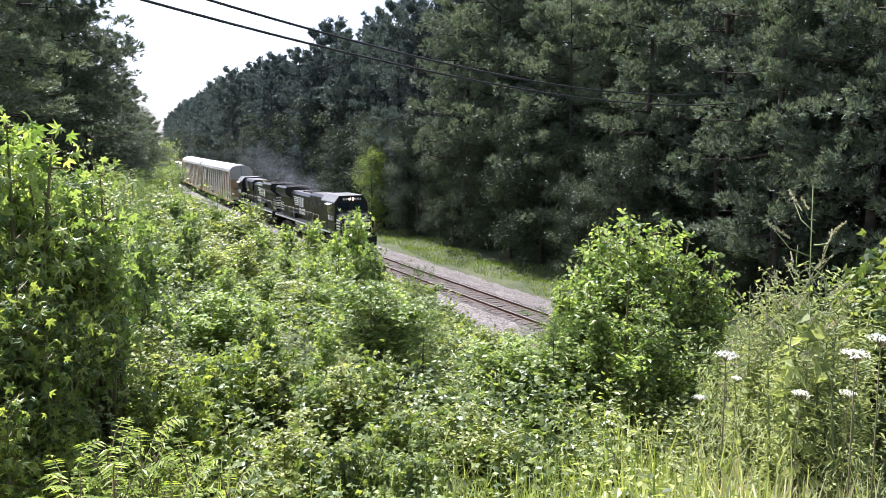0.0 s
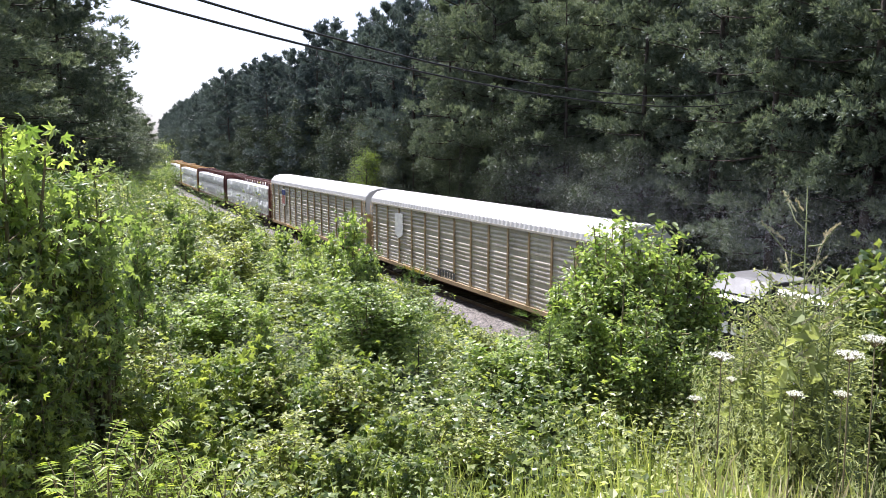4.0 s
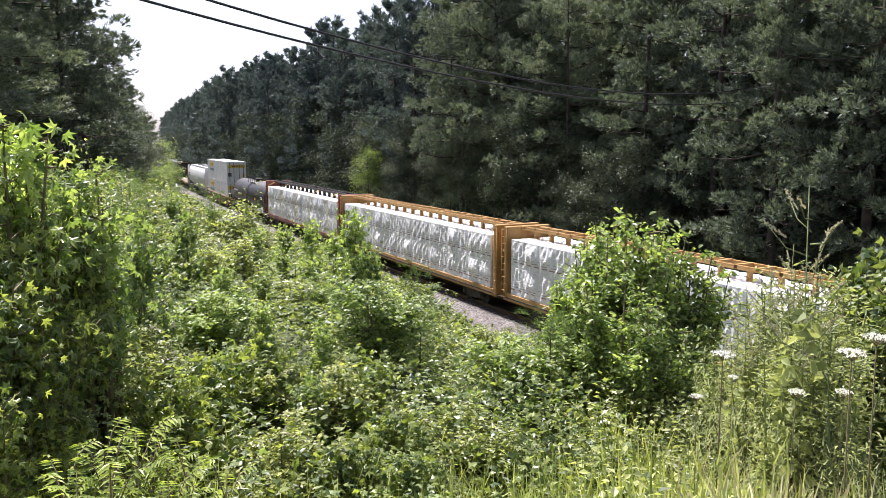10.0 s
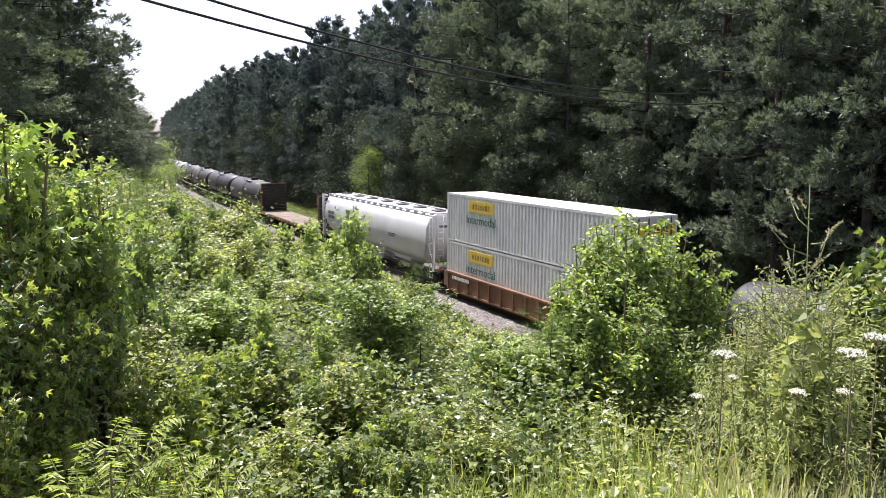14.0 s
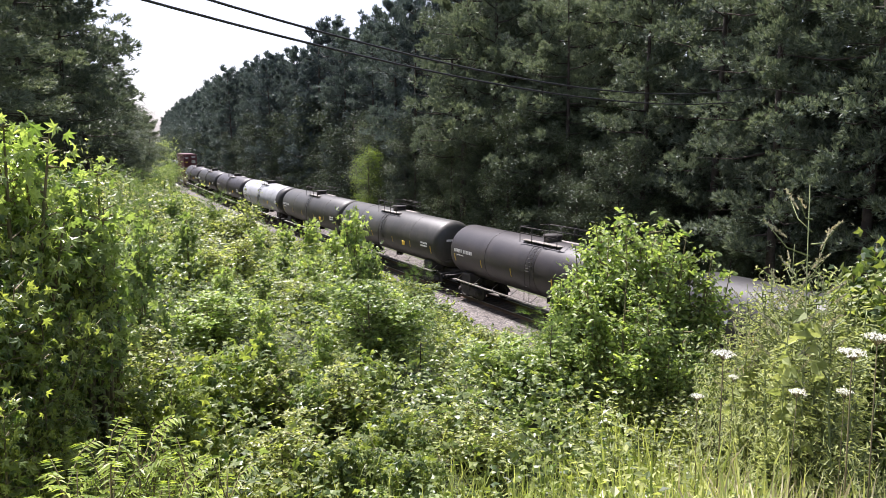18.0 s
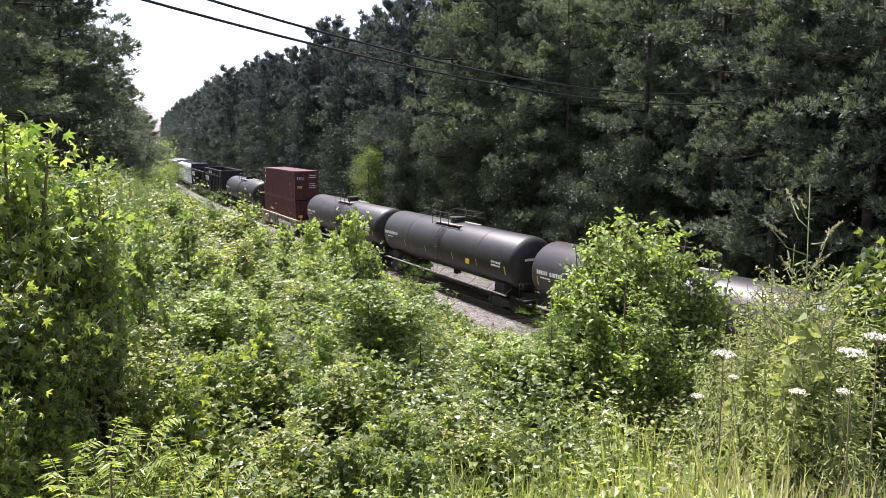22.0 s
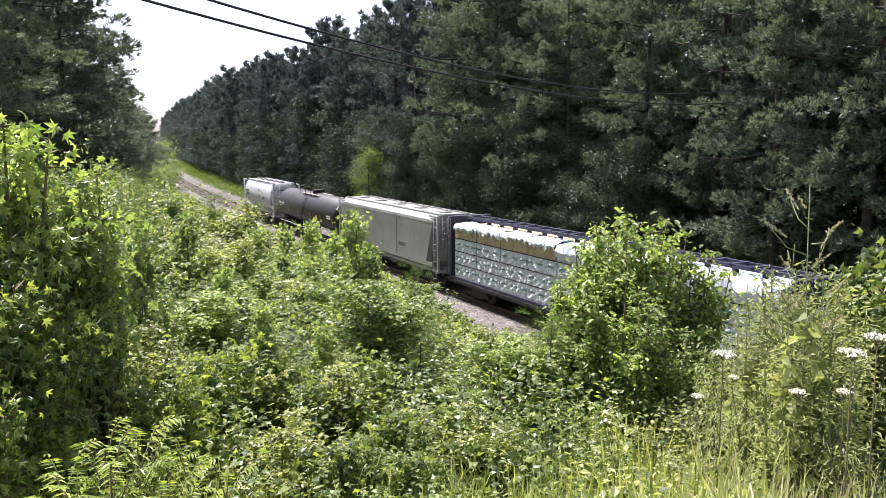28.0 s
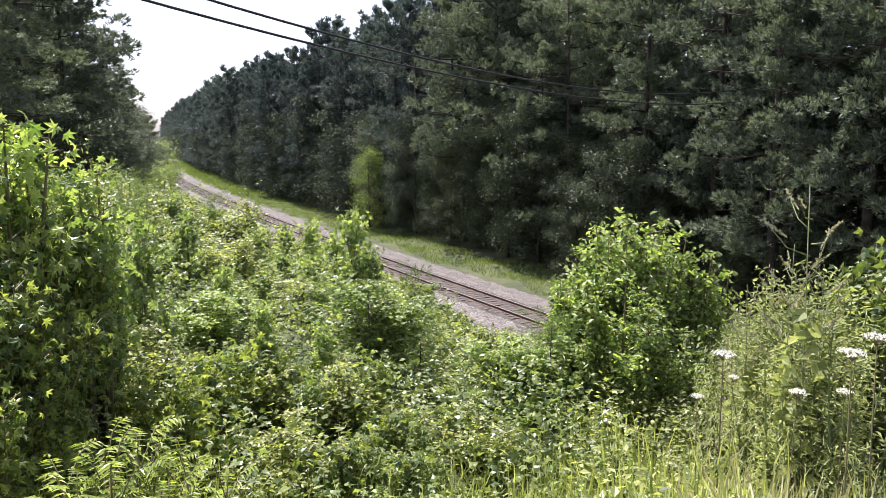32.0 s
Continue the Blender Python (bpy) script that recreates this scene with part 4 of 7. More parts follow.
        nx, nw = 10.1, 0.95
    cx = 8.8 if wide else 7.6
    cy = 1.5 if wide else 1.45
    for y in (-0.68, 0.68):
        part("windshield", Mesher().box(cx, cx + 0.015, y - 0.5, y + 0.5, 3.5 if wide else 3.3, 4.05 if wide else 3.95), CAB_GLASS, ob)
    for y in (-cy, cy):
        e = 0.012 if y > 0 else -0.012
        frame_y = (min(y, y + e * 0.7), max(y, y + e * 0.7))
        part("window_frame", Mesher().box(cx - 1.84, cx - 1.75, *frame_y, 3.08, 3.92).box(cx - 0.75, cx - 0.66, *frame_y, 3.08, 3.92).box(cx - 1.75, cx - 0.75, *frame_y, 3.08, 3.15).box(cx - 1.28, cx - 1.22, *frame_y, 3.15, 3.85), DUSTY_STEEL, ob, "grey cab window frame")
        part("cab_door", Mesher().box(cx - 2.35, cx - 1.95, *frame_y, 1.75, 3.9).box(cx - 2.3, cx - 2.0, min(y, y + e * 1.6), max(y, y + e * 1.6), 2.0, 2.9), BLACK, ob)
        for k, x in enumerate((-5.8, -4.6, 2.2, 3.6)):
            part("battery_box", Mesher().box(x, x + 0.95, min(y * 0.66, y * 0.9), max(y * 0.66, y * 0.9), 1.58, 2.15 if k < 2 else 1.95, 0.03), BLACK, ob)
        part("side_window", Mesher().box(cx - 1.75, cx - 0.75, min(y, y + e), max(y, y + e), 3.15, 3.85), CAB_GLASS, ob)
        part("sunshade", Mesher().loft([[(x, y, 3.95), (x, y + e * 26, 3.86), (x, y + e * 26, 3.84), (x, y, 3.93)] for x in (cx - 1.85, cx - 0.65)]), MARK, ob, "pale sunshade over the side window")
    # cab roof and slopes take the grey with the shine put in
    part("cab_roof", Mesher().loft([[(x, -cy * 0.69, z) for z in (4.625 if wide else 4.505, 4.645 if wide else 4.525)] + [(x, cy * 0.69, z) for z in (4.645 if wide else 4.525, 4.625 if wide else 4.505)] for x in (5.25, cx - 0.05)]), SUNLIT_ROOF, ob, "cab roof, sunlit sheen put into its pale colour")
    for y in (-1, 1):
        zc, ze = (4.0, 4.62) if wide else (3.95, 4.5)
        part("roof_slope", Mesher().loft([[(x, y * (cy + 0.004), zc + 0.06), (x, y * (cy * 0.69 + 0.01), ze + 0.01), (x, y * (cy * 0.69 + 0.02), ze + 0.03), (x, y * (cy + 0.02), zc + 0.08)] for x in (5.25, cx - 0.05)]), SUNLIT_ROOF, ob)
        part("end_handrail", Mesher().tube([(10.5, y * 1.4, 1.5), (10.5, y * 1.45, 2.5), (10.15, y * 1.45, 2.65), (9.9, y * 1.47, 2.62)], 0.022, 5).tube([(-10.6, y * 1.4, 1.3), (-10.6, y * 1.45, 2.5), (-10.3, y * 1.45, 2.62)], 0.022, 5), TAN, ob, "ochre yellow end handrail")
    part("nose_emblem", Mesher().loft([[(nx + d, w * nw, z) for w, z in ((-0.38, 1.95), (0.38, 1.95), (0.45, 2.72), (-0.3, 2.72))] for d in (0.009, 0.014)]), MARK, ob, "white block on the nose")
    bars = Mesher()
    for k in range(5):
        z = 1.85 + k * 0.24
        bars.box(nx, nx + 0.008, -nw * 0.92, nw * 0.92, z, z + 0.11)
        if not wide:
            for y in (-0.958, 0.95):
                bars.box(9.0, 10.1, y, y + 0.008, z, z + 0.11)
        elif k < 4:
            for y in (-1.428, 1.388):
                bars.box(9.0, 9.85, y, y + 0.04, z, z + 0.11)
    part("nose_stripes", bars, MARK, ob, "white bars across the nose")
    tail = Mesher()
    for k in range(5):
        tail.box(-10.108, -10.1, -0.9, 0.9, 1.8 + k * 0.28, 1.93 + k * 0.28)
    for y in (-0.97, 0.95):
        for k in range(4):
            tail.box(-10.05, -9.0, y, y + 0.02, 1.95 + k * 0.24, 2.06 + k * 0.24)
    part("tail_stripes", tail, MARK, ob, "white bars on the rear hood")
    for y, w in ((-0.96, 1), (0.96, -1)):
        stripes_logo(ob, -3.6, 2.75, y, w, 0.95)
        e = -0.006 if y < 0 else 0.006
        part("hood_lettering", marks(marks(Mesher(), [(-3.4, 2.38, 1.9, 0.24)], y, 3, e), [(-3.4, 2.05, 1.9, 0.24)], y, 4, e), MARK, ob)
        part("cab_number", marks(Mesher(), [(cx - 1.75, 2.5, 1.25, 0.42)], cy * (1 if y > 0 else -1), 5, e), MARK, ob)
    part("number_board", Mesher().box(cx - 0.05, cx + 0.06, -0.85, 0.85, 4.2, 4.46, 0.02), SOOT, ob)
    digits = Mesher()
    for k in range(8):
        y = (-0.75 if k < 4 else 0.36) + (k % 4) * 0.13
        digits.box(cx + 0.06, cx + 0.066, y, y + 0.08, 4.25, 4.41)
    tagged(part("number_marks", digits, MARK, ob), kind="stuff")
    for y in (-0.14, 0.14):
        part("headlight", Mesher().tube([(cx + 0.05, y, 4.34), (cx + 0.09, y, 4.34)], 0.1, 10), LAMP, ob, "lit headlight")
    for y in (-0.75, 0.75):
        part("ditch_light", Mesher().tube([(10.62, y, 1.5), (10.68, y, 1.5)], 0.1, 10), LAMP, ob, "lit ditch light")
    for e in (-1, 1):
        x = e * 10.7
        part("pilot", Mesher().loft([[(x, -1.5, 1.32), (x, 1.5, 1.32), (x, 1.5, 0.35), (x, -1.5, 0.35)], [(x + e * 0.14, -1.5, 1.32), (x + e * 0.14, 1.5, 1.32), (x + e * 0.35, 1.35, 0.18), (x + e * 0.35, -1.35, 0.18)]]), BLACK, ob, "snow plough pilot")
        steps = Mesher()
        for y in (-1.3, 1.3):
            for k in range(4):
                steps.box(min(x, x - e * 0.5), max(x, x - e * 0.5), y - 0.2, y + 0.2, 0.45 + 0.3 * k, 0.48 + 0.3 * k)
        part("step_ladder", steps, SOOT, ob)
    part("fuel_tank", Mesher().box(-3.6, 3.4, -1.4, 1.4, 0.32, 1.25, 0.22), SOOT, ob)
    for y in (-1.3, 1.3):
        part("tank_skirt", Mesher().box(-3.5, 3.3, min(y * 1.08, y * 1.09), max(y * 1.08, y * 1.09), 0.55, 0.95), DUSTY_STEEL, ob, "dusty fuel tank side")
        part("air_reservoir", Mesher().tube([(-3.2, y, 1.18), (-0.4, y, 1.18)], 0.17, 10), DUSTY_STEEL, ob)
        part("air_reservoir", Mesher().tube([(0.0, y, 1.18), (2.6, y, 1.18)], 0.17, 10), DUSTY_STEEL, ob)
        run = [(-10.3 + k * 1.62, y * 1.12, 2.62) for k in range(10)]
        part("handrail", rail_run(run, run, 1.55, 0.02), DUSTY_STEEL, ob, "pale grey handrail")
    for x in (-6.6, 6.6):
        m = Mesher()
        for y in (-1.08, 1.08):
            m.loft([[(x + a, y + d, z) for a, z in ((-2.5, 0.5), (-2.2, 0.85), (2.2, 0.85), (2.5, 0.5), (2.2, 0.35), (1.4, 0.5), (0.9, 0.3), (-0.9, 0.3), (-1.4, 0.5), (-2.2, 0.35))] for d in (-0.1, 0.1)])
            for a in (-1.9, 0, 1.9):
                m.box(x + a - 0.25, x + a + 0.25, y - 0.2, y + 0.2, 0.35, 0.72, 0.05)
            m.tube([(x - 1.2, y, 0.95), (x + 1.2, y, 0.95)], 0.12, 8)
        t = part("truck", m, TRUCK_DUST, ob, "dust-brown six-wheel truck frame")
        for a in (-1.9, 0, 1.9):
            for y in (-0.755, 0.755):
                part("wheel", WHEEL, SOOT, t, "", Matrix.Translation((x + a, y, 0.51)) @ Matrix.Diagonal((1.11, 1, 1.11, 1)) @ Matrix.Rotation(math.pi if y < 0 else 0, 4, "Z"))
    add_couplers(ob, 10.8)
    return ob


# ---- auto racks ----
def autorack(emblem):
    ob = thing("auto_rack_car", "covered auto rack car, ribbed galvanised sides in a tan frame", "freight car", "auto rack cars")
    L = 13.4
    part("underframe", Mesher().box(-L, L, -1.45, 1.45, 0.78, 1.05, 0.02), TAN, ob, "grimy tan sill")
    roof_half = [(-1.52, 4.95), (-1.45, 5.25), (-1.1, 5.62), (-0.5, 5.8), (0.5, 5.8), (1.1, 5.62), (1.45, 5.25), (1.52, 4.95)]
    rings, n = [], 130
    for k in range(n + 1):
        x = -L + 2 * L * k / n
        d = 0.05 * (k % 2)
        rings.append([(x, y * (1 - d * 0.3), z - d) for y, z in roof_half])
    part("roof", Mesher().loft(rings), ROOF_GALV, ob, "pale corrugated curved roof")
    posts = [-L + 0.9 + k * (2 * L - 1.8) / 13 for k in range(14)]
    for y in (-1, 1):
        side = Mesher()
        ringz, z, k = [], 1.05, 0
        prof = []
        while z < 4.96:
            prof += [(1.40, z), (1.44, z + 0.05), (1.44, z + 0.12), (1.40, z + 0.17)]
            z += 0.235 if (k % 5) != 4 else 0.40
            k += 1
        side.loft([[(x, y * a, b) for a, b in prof] for x in (-L + 0.15, L - 0.15)], False, False, False)
        part("side_panel", side, GALVANISED, ob, "ribbed galvanised side panels")
        for x in posts:
            part("side_post", Mesher().loft([[(x - w, y * 1.42, z0), (x + w, y * 1.42, z0), (x + w, y * 1.5, z0), (x - w, y * 1.5, z0)] for w, z0 in ((0.16, 0.95), (0.065, 1.6), (0.065, 4.95))]), TAN, ob)
        part("top_rail", Mesher().box(-L, L, min(y * 1.42, y * 1.52), max(y * 1.42, y * 1.52), 4.86, 4.98), GALVANISED, ob)
        part("side_sill", Mesher().box(-L, L, min(y * 1.4, y * 1.53), max(y * 1.4, y * 1.53), 0.82, 1.06, 0.01), TAN, ob)
        for e in (-1, 1):
            part("ladder", ladder(e * (L - 0.25), y * 1.56, 0.9, 4.9), TAN, ob, "tan end ladder")
    for e in (-1, 1):
        x = e * L
        low = [(-1.45, 1.0), (1.45, 1.0), (1.45, 3.9), (-1.45, 3.9)]
        high = [(-1.45, 3.9), (1.45, 3.9), (1.45, 5.2), (1.05, 5.6), (0.5, 5.76), (-0.5, 5.76), (-1.05, 5.6), (-1.45, 5.2)]
        d = part("end_door", Mesher().prism(low, x - 0.06, x + 0.06), TAN, ob, "tan folding end door")
        part("end_door", Mesher().prism(high, x - 0.06, x + 0.06), ROOF_GALV, ob, "white upper end door")
        m = Mesher().box(x - 0.08, x + 0.08, -0.03, 0.03, 1.0, 5.7)
        part("door_seam", m, SOOT, ob)
        part("door_lettering", marks(Mesher(), [], 0).box(min(x, x + e * 0.07), max(x, x + e * 0.07), -1.1, -0.25, 2.55, 2.68), DARK_MARK, ob)
    if emblem:
        m = Mesher().loft([[(-L + 4.15 + a, -1.505 + d, b) for a, b in ((0, 3.2), (0.08, 3.0), (0.62, 2.8), (1.16, 3.0), (1.24, 3.2), (1.24, 4.5), (0, 4.5))] for d in (0, -0.01)])
        part("emblem_panel", m, MARK, ob, "white placard")
    if emblem == "shield":
        part("emblem_top", Mesher().box(-L + 4.2, -L + 5.34, -1.525, -1.515, 3.95, 4.45), BLUE_MARK, ob, "navy shield top")
        for k in range(6):
            part("emblem_bar", Mesher().box(-L + 4.24 + k * 0.19, -L + 4.33 + k * 0.19, -1.525, -1.515, 3.05, 3.9), RED_MARK, ob)
    part("graffiti", marks(Mesher(), [(-3, 1.15, 2.2, 0.4)], -1.51, 9), DARK_MARK, ob, "faded paint scrawl")
    part("car_number", marks(Mesher(), [(-L + 5.5, 0.86, 3.0, 0.15)], -1.535, 12), YELLOW_MARK, ob)
    add_trucks(ob, 9.9)
    add_couplers(ob, L)
    return ob


# ---- lumber cars ----
def bundle_mesh(seed, lx, ly, lz, mat, sag=0.035, slack=3.2, folds=0.9):
    """A wrapped pack of lumber: the slack wrap billows between its tie-downs and creases towards them."""
    r = random.Random(seed)
    bm = bmesh.new()
    bmesh.ops.create_cube(bm, size=1.0)
    bmesh.ops.subdivide_edges(bm, edges=bm.edges[:], cuts=15, use_grid_fill=True)
    ph = [r.uniform(0, 6.3) for _ in range(6)]
    full = [r.choice((0.15, 0.5, 0.9, 1.4)) * r.uniform(0.8, 1.1) for _ in range(2)]
    ridge = lambda q: 1 - abs(math.sin(q))
    for v in bm.verts:
        x, y, z = v.co
        bay = (x + 0.5) * 2 % 1.0
        belly = full[0 if x < 0 else 1] * math.sin(math.pi * bay) ** 0.6 * math.sin(math.pi * min(1.0, (0.5 - z) * 1.25 + 0.001) ** 1.3) if -0.499 < z < 0.499 else 0.0
        crease = ridge(9 * (bay - 0.5) * (z + 0.9) + ph[0]) + 0.6 * ridge(6 * bay + 7 * z + ph[1]) + 0.4 * ridge(14 * bay - 5 * z + ph[2])
        edge = min(1.0, 8 * (0.5 - max(abs(x), abs(z))))
        out = sag * ((slack * belly + folds * (crease - 0.7)) * (0.25 + 0.75 * edge) + r.uniform(-0.15, 0.15) * edge)
        out = out * (1 if y > 0 else -1) if abs(y) > 0.45 else 0.0
        top = sag * (0.8 * (crease - 0.7) + 1.2 * math.sin(math.pi * bay)) if z > 0.45 and abs(y) < 0.45 else 0.0
        v.co = Vector((x * lx + r.uniform(-0.008, 0.008), y * ly + out, (z + 0.5) * lz + top))
    bmesh.ops.triangulate(bm, faces=bm.faces[:])
    me = bpy.data.meshes.new("lumber_pack")
    bm.to_mesh(me)
    bm.free()
    me.materials.append(mat)
    return me


BUNDLES = [bundle_mesh(k, 2.485, 1.14, 1.452, WRAP, 0.035, 3.0, 1.5) for k in range(9)]
BUNDLES_BLUE = [bundle_mesh(20 + k, 2.42, 1.14, 0.74, WRAP_BLUE, 0.03, 0.5, 2.2) for k in range(3)]
BUNDLE_BARE = bundle_mesh(30, 2.42, 1.12, 0.74, LUMBER, 0.01, 0.0, 0.6)


def centerbeam(paint, name_words, beam=None):
    beam = beam or paint
    ob = thing("centerbeam_flatcar", name_words + " centerbeam lumber flatcar with end bulkheads", "freight car", "lumber cars")
    L, top = 11.9, 4.78
    floor = Mesher().box(-L, L, -1.4, 1.4, 1.05, 1.22, 0.02)
    floor.box(-L, L, -1.4, -1.3, 0.82, 1.06).box(-L, L, 1.3, 1.4, 0.82, 1.06).box(-L, L, -0.35, 0.35, 0.6, 1.05)
    part("floor", floor, paint, ob)
    for e in (-1, 1):
        m = Mesher().box(min(e * L, e * (L - 0.3)), max(e * L, e * (L - 0.3)), -1.4, 1.4, 1.0, top, 0.03)
        for k in range(5):
            m.box(min(e * L, e * (L + 0.09)), max(e * L, e * (L + 0.09)), -1.3, 1.3, 1.3 + k * 0.72, 1.45 + k * 0.72)
        part("bulkhead", m, paint, ob, "ribbed end bulkhead")
        part("ladder", ladder(e * (L - 0.1), -1.45, 0.9, top - 0.1), paint, ob)
        part("bulkhead_marks", Mesher().box(min(e * L, e * (L + 0.1)), max(e * L, e * (L + 0.1)), -1.0, -0.4, 3.3, 3.45), MARK, ob)
    chord = Mesher()
    for y in (-0.5, 0.38):
        chord.box(-L + 0.3, L - 0.3, y, y + 0.12, top - 0.16, top)
    part("top_chord", chord, beam, ob, "twin top chords")
    for k in range(24):
        x = -L + 0.6 + k * (2 * L - 1.2) / 23
        part("tie_plate", Mesher().box(x - 0.07, x + 0.07, -0.5, 0.5, top - 0.12, top + 0.02), beam, ob)
    for k in range(17):
        x = -L + 1.0 + k * (2 * L - 2.0) / 16
        part("beam_post", Mesher().loft([[(x - w, -h, z), (x + w, -h, z), (x + w, h, z), (x - w, h, z)] for w, h, z in ((0.13, 0.17, 1.2), (0.065, 0.11, 3.9), (0.055, 0.12, 4.5), (0.07, 0.3, top - 0.14))]), beam, ob)
    part("centre_web", Mesher().box(-L + 0.3, L - 0.3, -0.02, 0.02, 1.2, 3.6), paint, ob)
    part("winch_track", marks(Mesher(), [], 0).box(-L, L, -1.43, -1.38, 0.95, 1.02), SOOT, ob)
    add_trucks(ob, 8.9)
    add_couplers(ob, L + 0.05)
    return ob


def lumber_load(seed, blue=False):
    r = random.Random(seed)
    ob = thing("lumber_load", "lumber packs in pale blue wrap, torn open on top" if blue else "two tiers of white-wrapped lumber packs printed with dark red lines", "lumber load", "lumber loads")
    tiers = 4 if blue else 2
    step = 0.77 if blue else 1.46
    for k in range(9):
        x = -10.0 + k * 2.5
        for t in range(tiers):
            for y in (-0.78, 0.78):
                if blue:
                    bare = t == 3 and k < 4
                    me = BUNDLE_BARE if bare else r.choice(BUNDLES_BLUE)
                else:
                    bare, me = False, r.choice(BUNDLES)
                part("lumber_pack", me, WRAP, ob, "bare yellow lumber pack" if bare else "", Matrix.Translation((x + r.uniform(-0.03, 0.03), y, 1.24 + t * step)) @ Matrix.Rotation(math.pi * r.randrange(2), 4, "Z"))
        if seed == 5 and k % 2 == 0:
            part("strap", Mesher().box(x - 0.9, x - 0.82, -1.445, -1.435, 1.1, 4.25).loft([[(x - 0.9, y, z), (x - 0.82, y, z), (x - 0.82, y, z + 0.012), (x - 0.9, y, z + 0.012)] for y, z in ((-1.445, 4.24), (-0.45, 4.72))]), YELLOW_MARK, ob, "yellow tie-down strap" if k == 0 else "")
        if blue:
            for t in range(1, 4):
                part("batten", Mesher().box(x - 1.2, x + 1.2, -1.38, -0.2, 1.19 + t * step, 1.24 + t * step), SOOT, ob)
    if blue:
        for k in range(9):
            rr = random.Random(k)
            m = Mesher()
            n = 14
            rings = []
            for i in range(n + 1):
                x = -11.2 + k * 2.5 + 2.45 * i / n
                drop = rr.uniform(0.02, 0.42) if k < 4 else rr.uniform(0.5, 0.75)
                lift = lambda most: rr.uniform(0.0, most)
                rings.append([(x, -0.1, 4.36 + lift(0.06)), (x, -0.5, 4.37 + lift(0.14)), (x, -0.95, 4.36 + lift(0.16)), (x, -1.37, 4.34 + lift(0.05)), (x + rr.uniform(-0.08, 0.08), -1.40 - lift(0.12), 4.34 - drop * 0.5),
                              (x + rr.uniform(-0.1, 0.1), -1.40 - lift(0.07), 4.32 - drop), (x, -1.385, 4.30), (x, -0.8, 4.33), (x, -0.1, 4.34)])
            part("torn_cover", m.loft(rings, False, False, False), WRAP_BLUE, ob, "torn flapping cover sheet")
    return ob


